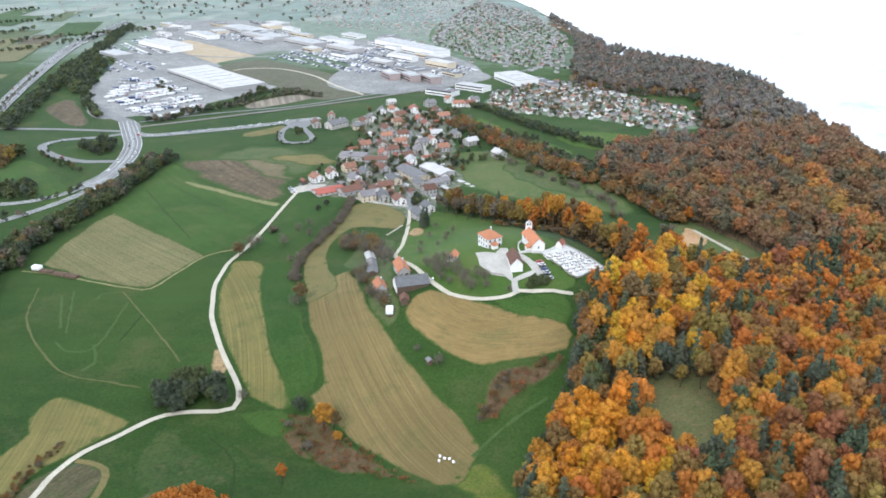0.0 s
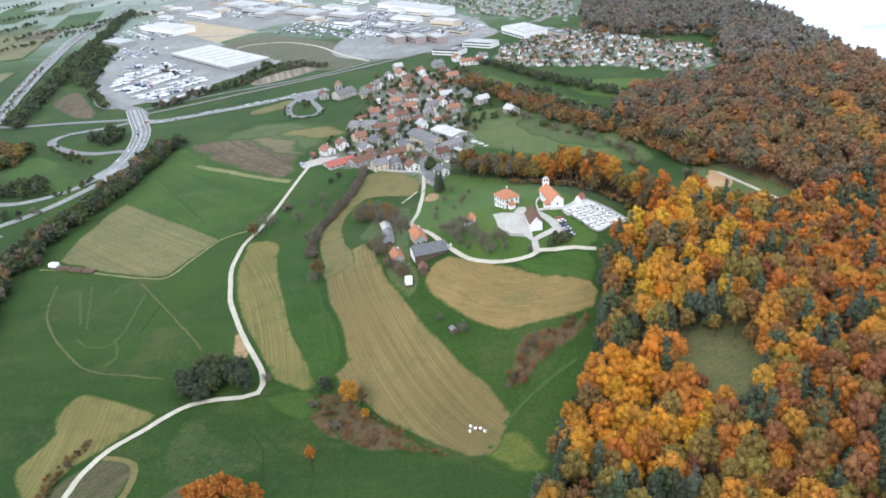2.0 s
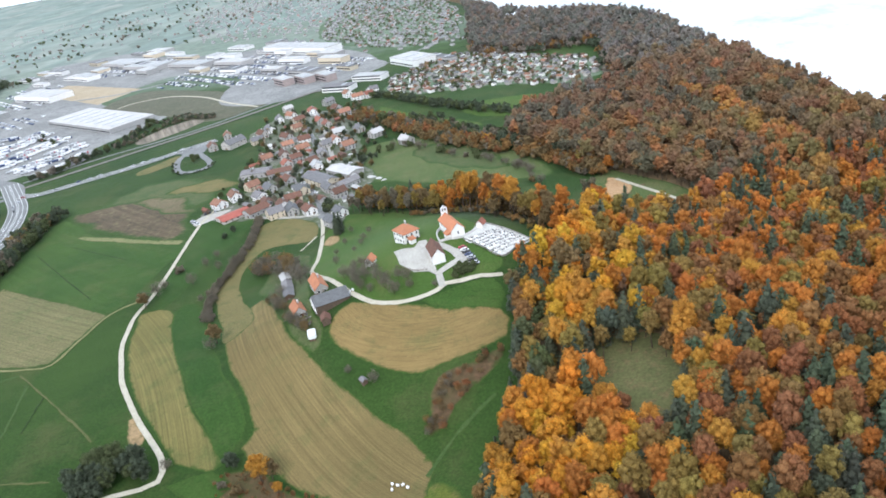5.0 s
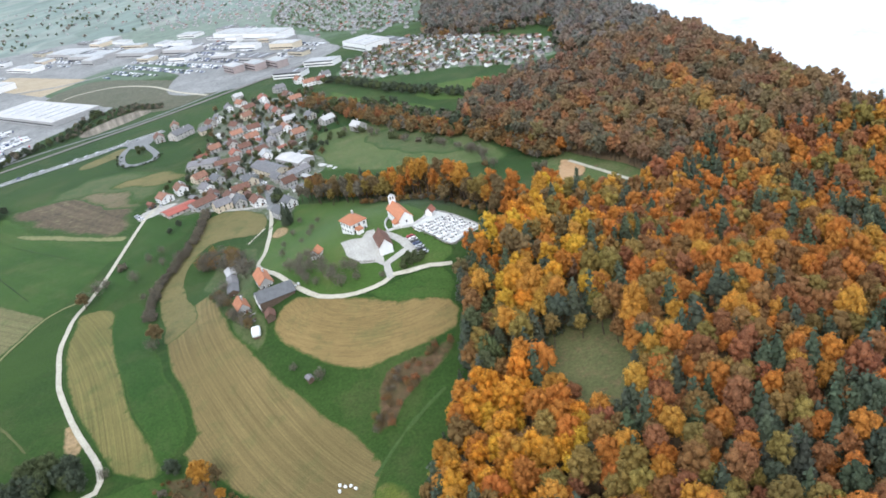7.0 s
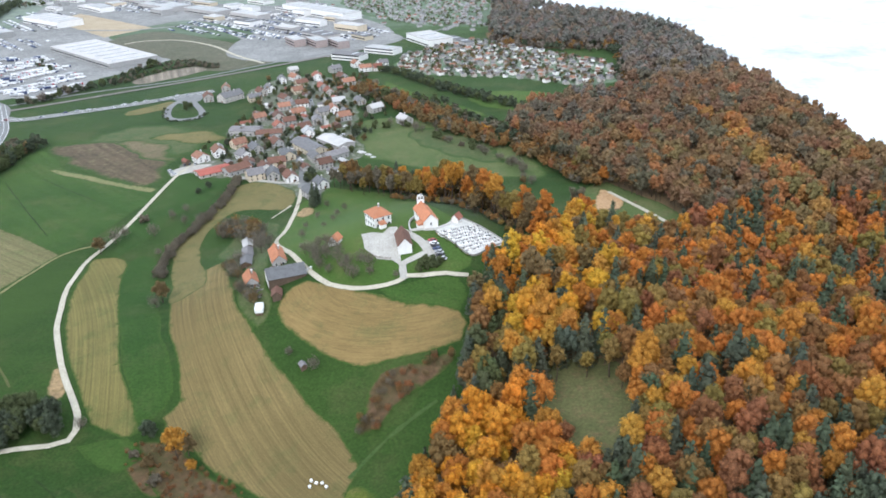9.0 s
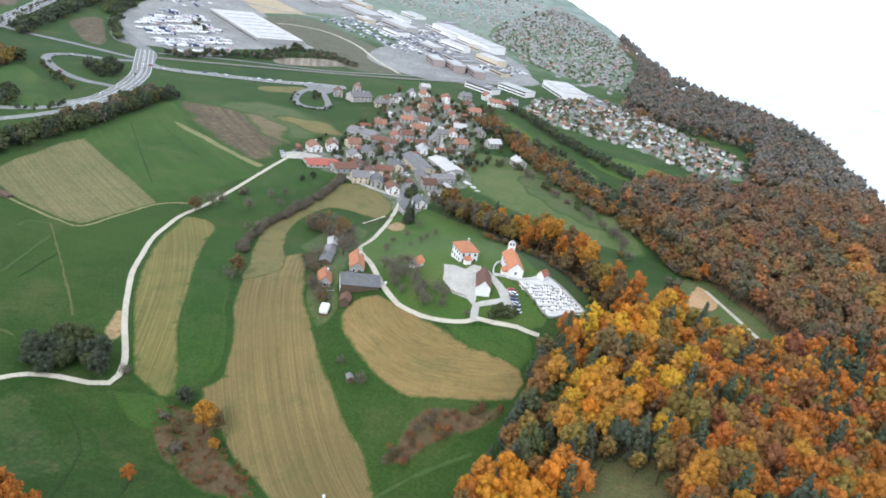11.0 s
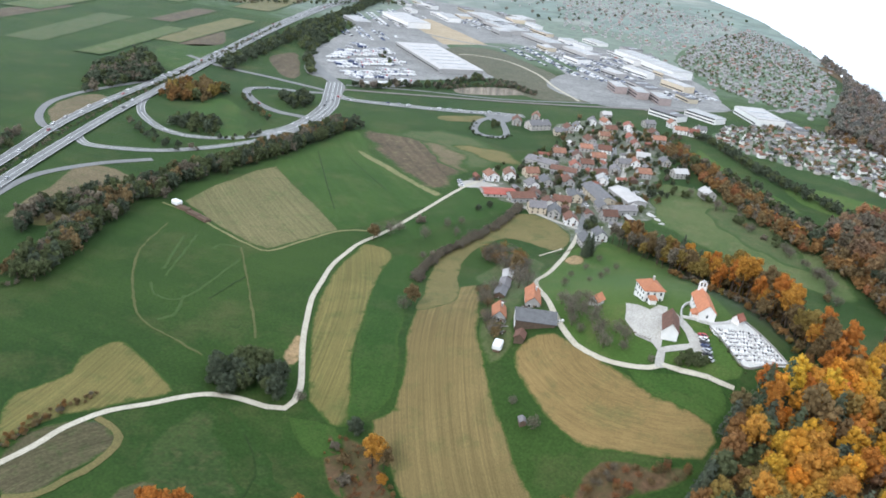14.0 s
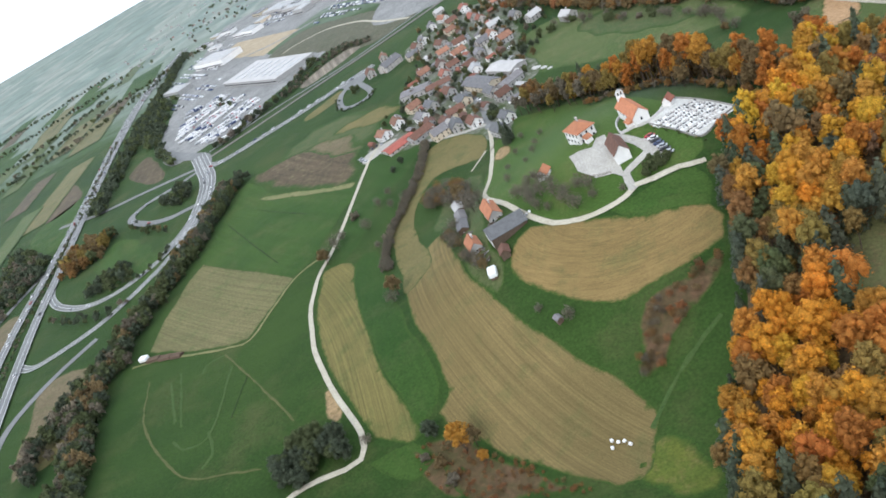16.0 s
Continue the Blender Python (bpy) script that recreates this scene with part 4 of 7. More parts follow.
HUES = {
    "blaze": (0.52, 0.215, 0.026), "twig": (0.135, 0.118, 0.092), "orange": (0.36, 0.145, 0.032), "gold": (0.375, 0.195, 0.036), "rust": (0.215, 0.098, 0.045), "yellow": (0.47, 0.265, 0.032),
    "olive": (0.205, 0.152, 0.046), "green": (0.085, 0.100, 0.046), "grey": (0.185, 0.158, 0.132), "dark": (0.070, 0.085, 0.055), "brown": (0.205, 0.118, 0.046), "bare": (0.145, 0.125, 0.092), "umber": (0.158, 0.114, 0.056),
}

NEAR = [(leafy_crown(20 + k, 3.7 + 0.25 * (k % 4), 10.5 + (k % 3), 15 + k % 4, 720, 0.36), trunk_shape(10, 0.32, 4)) for k in range(10)]
HALF = [(leafy_crown(30 + k, 3.7 + 0.25 * (k % 4), 10.5 + (k % 3), 11, 320, 0.5), trunk_shape(10, 0.32, 3)) for k in range(8)]
NEAR_CONE = [(crown_shape(40 + k, 4.0, 15, 0, 340, 0.6, "cone"), trunk_shape(12, 0.25, 3)) for k in range(4)]
MID = [(crown_shape(60 + k, 4.6, 9.5, 8, 175, 1.0), trunk_shape(9, 0.3, 3)) for k in range(6)]
FAR = [(crown_shape(80 + k, 5.2, 8.5, 5, 90, 1.15), trunk_shape(7, 0.3, 3)) for k in range(4)]
TINY = [(crown_shape(85 + k, 5.0, 8.0, 2, 34, 1.6), trunk_shape(6, 0.3, 3)) for k in range(4)]
BARE = [(crown_shape(190 + k, 3.2, 5.0, 0, 360, 0.42, "twigs"), trunk_shape(4, 0.14, 4, 3, k)) for k in range(4)]


def stand(name, places, label):
    """Many trees in one: (x, y, template, crown base, scale, hue, turn)."""
    V, Fc, M, T, n = [], [], [], [], 0
    for k, (x, y, (crown, trunk), lift, s, hue, turn) in enumerate(places):
        up_s = s * (0.9 + 0.22 * ((k * 0.618) % 1.0))
        c, sn = math.cos(turn) * s, math.sin(turn) * s
        z = height(x, y)
        for (v, f), idx, up in ((trunk, 0, 0.0), (crown, 1, lift)):
            w = np.empty_like(v)
            w[:, 0], w[:, 1], w[:, 2] = v[:, 0] * c - v[:, 1] * sn + x, v[:, 0] * sn + v[:, 1] * c + y, v[:, 2] * up_s + z + up * s
            V.append(w)
            Fc.append(f + n)
            M.append(np.full(len(f), idx))
            T.append(np.tile(hue, (len(v), 1)))
            n += len(v)
    ob = soup(name, np.concatenate(V), np.concatenate(Fc), [BARK, LEAVES], np.concatenate(M), np.concatenate(T))
    return tagged(ob, label, "forest", kind="stuff")


FOREST_EDGE = [(-10, 130), (10, 200), (16, 226), (24, 256), (33, 278), (41, 298), (44, 312), (46, 326), (48, 340), (49, 352), (53, 363), (63, 368), (73, 374), (83, 386), (98, 413), (110, 450), (112, 474),
               (144, 483), (150, 500), (140, 520), (112, 578), (88, 650), (108, 690), (125, 703), (150, 720), (200, 735), (215, 800), (230, 900),
               (104, 1012), (110, 1180), (124, 1330), (128, 1480), (90, 1700), (200, 1800), (330, 1450), (420, 1000), (520, 600), (540, 400), (500, 130)]
HOLES = [[(70, 299), (84, 302), (96, 300), (99, 285), (97, 264), (86, 250), (78, 258), (71, 272), (69, 288)], [(114, 492), (116, 438), (134, 426), (158, 428), (182, 442), (168, 476), (150, 508), (138, 526)], [(172, 992), (206, 984), (220, 1012), (204, 1034), (178, 1026)]]


MIXES = {
    # Heavy share of grey imitates haze over the far ridge.
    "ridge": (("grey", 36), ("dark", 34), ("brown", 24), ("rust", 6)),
    "slope": (("rust", 22), ("brown", 30), ("orange", 9), ("umber", 10), ("dark", 22), ("olive", 7)),
    "upper": (("rust", 26), ("brown", 36), ("orange", 6), ("umber", 12), ("dark", 20)),
    "red": (("rust", 20), ("orange", 24), ("brown", 18), ("dark", 16), ("olive", 12), ("gold", 10)),
    "mixed": (("orange", 24), ("gold", 22), ("olive", 22), ("brown", 14), ("rust", 10), ("dark", 12)),
    "edge": (("olive", 22), ("green", 18), ("dark", 30), ("brown", 16), ("gold", 8), ("umber", 6)),
    "band": (("gold", 40), ("orange", 20), ("olive", 30), ("brown", 10)),
    "gold": (("blaze", 34), ("orange", 24), ("gold", 22), ("yellow", 8), ("brown", 6), ("olive", 6)),
    "spruce": (("dark", 46), ("rust", 16), ("orange", 14), ("brown", 12), ("olive", 12)),
    # Autumn hues with extra gold and yellow: a passing sun patch averaged in.
    "graves": (("gold", 34), ("yellow", 20), ("blaze", 8), ("orange", 12), ("olive", 14), ("dark", 7), ("umber", 5)),
}


GOLD_BAND = [tuple(p) for p in curve(GOLD_LINE, 8.0)]
DRIFT = {n: 3.7 + 5.3 * k for k, n in enumerate(HUES)}


def mix_at(x, y, warm):
    """The kinds of tree that grow at a place."""
    if min((x - a) ** 2 + (y - c) ** 2 for a, c in GOLD_BAND) < (9 + 6 * warm) ** 2:
        return "band"
    if y > 730 + 110 * warm:
        return "ridge"
    if y > 600 + 60 * warm:
        return "upper"
    if y > 440 + 40 * warm:
        return "slope"
    if ((x - 49) / 26) ** 2 + ((y - 253) / 35) ** 2 < 1 + 0.3 * warm:
        return "gold"
    if y > 312 and 57 + 10 * warm < x < 108 + 20 * warm:
        return "graves"
    if x < 62 + 12 * warm or (y > 300 and x < 112):
        return "edge"
    if ((x - 134) / 32) ** 2 + ((y - 208) / 24) ** 2 < 1 + 0.6 * warm:
        return "spruce"
    return "red" if x > 128 + 25 * warm else "mixed"


def hue_at(x, y, r):
    """A tree's kind and leaf colour: kinds gather in drifts, golden low down, rust higher up, greyed like haze on the
    ridge.
    """
    warm = noise.noise(Vector((x * 0.025, y * 0.025, 1.7)))
    zone = mix_at(x, y, warm)
    mix = MIXES[zone]
    names = [n for n, _ in mix]
    p = np.array([w * math.exp((2.6 if n != "dark" else 1.8) * noise.noise(Vector((x * 0.045, y * 0.045, DRIFT[n])))) for n, w in mix])
    pick = names[r.choice(len(names), p=p / p.sum())]
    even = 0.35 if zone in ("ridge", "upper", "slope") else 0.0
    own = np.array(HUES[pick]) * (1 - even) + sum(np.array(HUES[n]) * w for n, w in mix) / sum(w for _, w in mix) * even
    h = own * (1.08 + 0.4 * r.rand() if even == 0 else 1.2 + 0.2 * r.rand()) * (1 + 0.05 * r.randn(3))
    # twigs is the share of haze grey mixed into leaves, bark that grey.
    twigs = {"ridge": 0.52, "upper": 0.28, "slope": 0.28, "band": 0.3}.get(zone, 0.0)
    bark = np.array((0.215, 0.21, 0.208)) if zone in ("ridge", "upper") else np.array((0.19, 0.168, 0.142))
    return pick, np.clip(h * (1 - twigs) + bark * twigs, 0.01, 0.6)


def build_forest():
    r = np.random.RandomState(5)
    bands = {"near": [], "half": [], "mid": [], "far": []}
    y = 176.0
    while y < 1800:
        step = 5.8 if y < 430 else 7.0 if y < 720 else 8.6 if y < 1150 else 11.0
        x = -20.0
        while x < 560:
            px, py = x + r.uniform(-0.45, 0.45) * step, y + r.uniform(-0.45, 0.45) * step
            x += step
            if not inside(px, py, FOREST_EDGE) or any(inside(px, py, h) for h in HOLES) or px > min(ridge_edge(py) + 14, 200 + (py - 200) * 0.74):
                continue
            pick, hue = hue_at(px, py, r)
            kind = "near" if py < 335 else "half" if py < 450 else "mid" if py < 700 else "far"
            s = 0.66 + 0.56 * r.rand()
            if pick == "dark" and kind in ("near", "half") and r.rand() < 0.8:
                bands[kind].append((px, py, NEAR_CONE[r.randint(4)], 2.0, 0.5 + s * 0.75, hue, r.rand() * 6.3))
            else:
                src = {"near": NEAR, "half": HALF, "mid": MID, "far": FAR}[kind]
                bands[kind].append((px, py, src[r.randint(len(src))], 5.0 + 2.5 * r.rand(), s, hue, r.rand() * 6.3))
        y += step * 0.87
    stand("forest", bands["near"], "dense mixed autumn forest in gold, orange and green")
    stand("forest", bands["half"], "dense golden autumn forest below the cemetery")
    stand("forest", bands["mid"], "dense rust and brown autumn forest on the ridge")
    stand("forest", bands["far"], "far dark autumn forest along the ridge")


build_forest()
sheet("forest_floor", FOREST_EDGE, FOREST_FLOOR, 0.08, "leaf-littered forest floor", "forest floor", 1.5, 12.0)


def tree_kind(name, seed, crown, trunk, hue, lift):
    """A tree as a thing: trunk and crown under an Empty at its foot."""
    base = new(name)
    soup("trunk", *trunk, [BARK], parent=base)
    c = soup("crown", *crown, [LEAVES], tint=np.tile(np.array(HUES[hue]) * 1.25, (len(crown[0]), 1)), parent=base)
    c.location = (0, 0, lift)
    return base


TREES = {
    "autumn": [tree_kind("autumn_tree", k, crown_shape(100 + k, 3.6, 8, 11, 800, 0.42), trunk_shape(8, 0.28, 6, 4, k), h, 3.0) for k, h in enumerate(("orange", "gold", "brown", "umber"))],
    "tall": [tree_kind("beech_tree", k, crown_shape(120 + k, 3.4, 11, 12, 800, 0.46), trunk_shape(17, 0.34, 6, 4, k), h, 8.5) for k, h in enumerate(("orange", "gold", "orange", "umber", "olive"))],
    "greybeech": [tree_kind("beech_tree", 20 + k, crown_shape(130 + k, 3.4, 10, 11, 620, 0.46), trunk_shape(15, 0.32, 6, 4, k), h, 6.0) for k, h in enumerate(("bare", "umber", "bare", "olive", "brown"))],
    "green": [tree_kind("broadleaf_tree", k, crown_shape(140 + k, 4.2, 9, 12, 850, 0.46), trunk_shape(8, 0.3, 6, 4, k), h, 2.0) for k, h in enumerate(("green", "dark", "olive"))],
    "dark": [tree_kind("dark_tree", k, crown_shape(150 + k, 4.4, 8, 14, 1500, 0.32), trunk_shape(8, 0.3, 6, 4, k), "green" if k else "dark", 1.0) for k in range(2)],
    "conifer": [tree_kind("conifer", k, crown_shape(160 + k, 3.0, 14, 0, 700, 0.45, "cone"), trunk_shape(12, 0.28, 6), "dark", 0.8) for k in range(2)],
    "bare": [tree_kind("bare_tree", k, crown_shape(175 + k, 2.6, 4.2, 0, 380, 0.36, "twigs"), trunk_shape(3.6, 0.13, 5, 4, k), "twig", 0.6) for k in range(3)],
    "bush": [tree_kind("bush", k, crown_shape(170 + k, 2.2, 3.2, 7, 380, 0.3), trunk_shape(1.8, 0.12, 5, 3, k), h, 0.1) for k, h in enumerate(("umber", "green", "bare"))],
    "stream": [tree_kind("stream_tree", k, crown_shape(180 + k, 4.0, 9, 10, 500, 0.55), trunk_shape(7, 0.3, 5, 3, k), h, 1.5) for k, h in enumerate(("green", "dark", "bare", "dark", "green"))],
}
LABELS = {"autumn": "round autumn tree with orange-brown leaves", "tall": "tall slender beech with orange leaves and bare trunk", "greybeech": "half leafless grey-brown beech on the hill edge", "green": "dense green broadleaf tree",
          "dark": "dense dark green tree in a small grove", "conifer": "dark green conifer beside the road", "bare": "small leafless grey-brown orchard tree", "bush": "low brown-olive bush on the meadow", "stream": "dull green-brown tree of the stream-side row"}
USED = set()


def plant(kind, x, y, scale, r, which=None, group=""):
    src = TREES[kind][r.randint(len(TREES[kind])) if which is None else which]
    m = pose(x, y, height(x, y), 0, 0, r.rand() * 360) @ Matrix.Diagonal((scale, scale, scale * (0.9 + 0.25 * r.rand()), 1))
    if src.name in USED:
        ob = copy_thing(src, m)
        ob.matrix_basis = m
    else:
        USED.add(src.name)
        ob = src
        ob.matrix_basis = m
    return tagged(ob, LABELS[kind], "bush" if kind == "bush" else "tree", group)


def plant_row(line, kinds, gap, spread, size, seed, group):
    r = np.random.RandomState(seed)
    for p in curve(line, gap):
        plant(kinds[r.randint(len(kinds))], p.x + r.randn() * spread, p.y + r.randn() * spread, size * (0.75 + 0.5 * r.rand()), r, None, group)


def belt(name, line, width, gap, size, hues, seed, label, src=None):
    """A strip of wood along a line, as one stand."""
    r = np.random.RandomState(seed)
    out, src = [], src or MID
    pts = curve(line, gap)
    for i, p in enumerate(pts):
        d = (pts[min(i + 1, len(pts) - 1)] - pts[max(i - 1, 0)]).normalized()
        for _ in range(max(1, int(width / gap))):
            o = r.uniform(-0.5, 0.5) * width
            x, y = p.x - d.y * o + r.randn(), p.y + d.x * o + r.randn()
            h = np.clip(np.array(HUES[hues[r.randint(len(hues))]]) * (0.95 + 0.5 * r.rand()), 0.01, 0.6)
            out.append((x, y, src[r.randint(len(src))], 1.5, size * (0.65 + 0.55 * r.rand()), h, r.rand() * 6.3))
    return stand(name, out, label)


def thicket(name, poly, gap, size, hues, seed, label, src=None):
    r = np.random.RandomState(seed)
    out, src = [], src or MID
    for _ in range(int(abs(sum(poly[i - 1][0] * poly[i][1] - poly[i][0] * poly[i - 1][1] for i in range(len(poly)))) / 2 / gap ** 2)):
        for _ in range(30):
            x, y = r.uniform(min(p[0] for p in poly), max(p[0] for p in poly)), r.uniform(min(p[1] for p in poly), max(p[1] for p in poly))
            if inside(x, y, poly):
                break
        h = np.clip(np.array(HUES[hues[r.randint(len(hues))]]) * (0.95 + 0.5 * r.rand()), 0.01, 0.6)
        out.append((x, y, src[r.randint(len(src))], 0.8, size * (0.6 + 0.6 * r.rand()), h, r.rand() * 6.3))
    return stand(name, out, label)


SHRUB = [(crown_shape(90 + k, 2.8, 4.0, 8, 420, 0.34), trunk_shape(3, 0.12, 4)) for k in range(4)]
belt("wood_belt", [(x - 5, y) for x, y in ROW_STREAM], 16, 3.8, 0.85, ["green", "dark", "green", "dark", "bare", "green", "umber"], 21, "belt of dull green and brown trees along the stream")
belt("wood_belt", ROW_VALLEY, 22, 5.0, 0.85, ["brown", "umber", "umber", "bare", "brown", "umber", "rust"], 22, "belt of rust-brown wood along the valley", FAR)
belt("wood_belt", [(x + 14, y + 18) for x, y in ROW_VALLEY[1:]], 20, 5.5, 0.8, ["green", "bare", "dark", "dark"], 23, "belt of grey-green trees along the valley stream", FAR)
belt("wood_belt", LOT_TREES, 13, 5, 0.62, ["green", "dark", "grey", "bare", "dark"], 24, "trees along the lorry yard")
belt("hedge", [(-293, 858), (-279, 892), (-262, 918), (-240, 936), (-219, 920)], 9, 3.5, 0.42, ["dark", "bare", "green", "bare"], 61, "dark bushes round the allotments", FAR)
thicket("shrubs", [(-285, 940), (-262, 965), (-215, 940), (-205, 912), (-225, 925), (-262, 930)], 5, 0.4, ["bare", "dark", "twig"], 62, "grey-brown scrub on the waste land", FAR)
belt("hedge", [(-214, 750), (-208, 724), (-194, 708), (-176, 711), (-171, 730)], 2.5, 2.4, 0.36, ["dark", "green", "dark"], 63, "dark clipped bushes round the bus loop", SHRUB)
belt("wood_belt", [(-430, 962), (-412, 948), (-396, 930)], 6, 4, 0.45, ["dark", "green"], 64, "small trees between the parked lorries", FAR)
belt("wood_belt", [(-413, 529), (-387, 513), (-360, 501), (-340, 498), (-329, 503)], 8, 4.5, 0.5, ["dark", "green", "bare", "dark"], 65, "dull trees along the slip road", FAR)
belt("wood_belt", [(-375, 551), (-348, 537), (-330, 545), (-322, 568)], 7, 4.5, 0.45, ["dark", "green", "dark"], 66, "dull trees inside the slip road bend", FAR)
belt("hedge", [((a[0] + b[0]) / 2, (a[1] + b[1]) / 2) for a, b in zip(MOTORWAY, MOTORWAY_B)][1:8], 4, 4.0, 0.34, ["dark", "green", "bare"], 67, "dark hedge between the carriageways", TINY)
thicket("wood", [(-500, 560), (-495, 641), (-512, 672), (-578, 694), (-567, 639)], 7, 0.9, ["green", "dark", "dark", "bare"], 68, "dark wood across the motorway", FAR)
thicket("wood", [(-450, 400), (-445, 455), (-414, 420), (-385, 350)], 7, 0.75, ["green", "dark", "bare"], 69, "dark wood below the motorway loop", FAR)
belt("wood_belt", [(-407, 660), (-373, 628), (-344, 611)], 7, 5, 0.5, ["dark", "umber", "green"], 70, "dull trees round the traffic island", FAR)
belt("wood_belt", BELT_MOTOR, 20, 6, 0.9, ["green", "dark", "dark"], 38, "dark trees along the motorway", FAR)
thicket("wood", WOOD_E, 6, 0.8, ["green", "dark", "dark", "green"], 39, "olive trees inside the junction loop", FAR)
thicket("wood", WOOD_A, 8, 1.0, ["green", "dark", "dark"], 25, "dark wood between motorway and lorry yard", FAR)
thicket("wood", WOOD_B, 7, 1.0, ["bare", "dark", "green", "dark"], 26, "autumn wood beside the motorway", FAR)
thicket("wood", [(-468, 614), (-440, 592), (-415, 615), (-425, 663), (-466, 655)], 6, 0.95, ["brown", "umber", "olive", "umber", "green"], 27, "autumn wood inside the slip road loop")
thicket("wood", WOOD_C, 5, 0.8, ["dark", "green", "dark"], 28, "dark trees on the traffic island")
sheet("scrub_ground", SCRUB_C, SCRUB_SOIL, 0.11, "reddish brown scrub ground at the forest edge", "scrub", 2.0)
thicket("shrubs", SCRUB_C, 3.3, 0.62, ["umber", "rust", "brown", "bare", "umber"], 29, "leafless rust-brown shrubs at the forest edge", SHRUB[:1] + BARE)
belt("wood_belt", [(26, 260), (35, 282), (43, 304), (47, 322)], 6, 4.6, 0.62, ["dark", "dark", "bare", "dark"], 51, "dark conifers along the forest edge", NEAR_CONE + NEAR_CONE[:2] + BARE[:2])
thicket("shrubs", FARM_SCRUB, 3.4, 1.25, ["twig", "brown", "bare"], 30, "grey-brown leafless shrubs above the farm", BARE)
thicket("shrubs", FARM_SCRUB_B, 2.8, 0.9, ["umber", "twig", "bare"], 36, "brown shrubs beside the farm sheds", BARE)
thicket("shrubs", SCRUB_B, 4.0, 0.36, ["umber", "brown", "rust"], 31, "low brown scrub below the field", BARE)
belt("hedge", DITCH_HEDGE, 3, 2.0, 0.4, ["dark", "bare", "green"], 53, "dark low bushes along a meadow ditch", SHRUB)
thicket("shrubs", SCRUB_BARE, 2.6, 0.36, ["umber", "rust", "brown", "rust"], 32, "low reddish scrub beside the stubble field", BARE)
belt("hedge", ROW_HEDGE, 3.6, 1.2, 0.56, ["bare", "twig", "bare", "twig"], 33, "grey-brown hedge between the fields", BARE + SHRUB[:1])
belt("wood_belt", BELT_WEST, 16, 4.5, 0.85, ["green", "dark", "green", "dark", "bare"], 34, "dark trees between slip road and meadows")
belt("hedge", LANE_HEDGE, 3.0, 1.4, 0.32, ["brown", "umber", "bare", "umber"], 35, "low rust-brown hedge along the lane", SHRUB)
plant_row(ROW_STREAM, ["stream"], 12.0, 4, 0.95, 1, "stream-side trees")
CHURCH_LINE = [(-34, 535), (-15, 520), (8, 498), (28, 478), (46, 455), (60, 432), (70, 418), (80, 405), (90, 395), (99, 388)]
plant_row(CHURCH_LINE[:4], ["greybeech"], 3.2, 2.2, 0.85, 2, "row behind the church")
plant_row(CHURCH_LINE[3:], ["tall", "tall", "tall", "autumn"], 3.0, 2.2, 1.0, 2, "row behind the church")
plant_row([(x + 6, y + 7) for x, y in CHURCH_LINE[:4]], ["greybeech", "greybeech", "tall"], 3.6, 2.4, 0.85, 7, "row behind the church")
plant_row([(x + 6, y + 7) for x, y in CHURCH_LINE[3:]], ["tall", "tall", "autumn"], 3.4, 2.4, 1.0, 7, "row behind the church")
belt("wood_belt", [(x + 9, y + 12) for x, y in CHURCH_LINE], 12, 4.0, 0.8, ["brown", "umber", "gold", "olive", "bare"], 37, "autumn wood behind the church row", MID)
belt("shrubs", [(x - 3, y - 4) for x, y in CHURCH_LINE[2:]], 5, 2.6, 0.7, ["umber", "bare", "brown", "olive"], 75, "brown undergrowth below the tall beeches", SHRUB)
plant_row([(2, 524), (14, 514), (26, 503)], ["conifer"], 3.4, 2.4, 1.0, 8, "row behind the church")
plant_row(ROW_VALLEY, ["autumn", "green", "stream"], 22, 6.0, 1.0, 4, "valley trees")
plant_row(ROW_MEADOW, ["bare", "bare", "bush"], 6.0, 2.5, 1.4, 6, "meadow hedge")
rg = np.random.RandomState(11)
for k in range(22):
    a, d = rg.rand() * 6.3, math.sqrt(rg.rand())
    plant("dark", -129 + 16 * d * math.cos(a), 295.5 + 10.5 * d * math.sin(a), 0.75 + 0.3 * rg.rand(), rg, None, "dark grove")


# ---- houses ----
def box(bm, x0, x1, y0, y1, z0, z1):
    v = [bm.verts.new(c) for c in ((x0, y0, z0), (x1, y0, z0), (x1, y1, z0), (x0, y1, z0), (x0, y0, z1), (x1, y0, z1), (x1, y1, z1), (x0, y1, z1))]
    for f in ((0, 3, 2, 1), (4, 5, 6, 7), (0, 1, 5, 4), (1, 2, 6, 5), (2, 3, 7, 6), (3, 0, 4, 7)):
        bm.faces.new([v[k] for k in f])
    return v


def gable_body(w, l, h, rise, deep=2.5):
    """Walls with gables; the ridge runs along y."""
    bm = bmesh.new()
    c = [(-w / 2, -deep), (w / 2, -deep), (w / 2, h), (0, h + rise), (-w / 2, h)]
    a = [bm.verts.new((x, -l / 2, z)) for x, z in c]
    b = [bm.verts.new((x, l / 2, z)) for x, z in c]
    bm.faces.new(a)
    bm.faces.new(b[::-1])
    for k in range(5):
        bm.faces.new((a[k], b[k], b[(k + 1) % 5], a[(k + 1) % 5]))
    bmesh.ops.recalc_face_normals(bm, faces=bm.faces)
    return bm


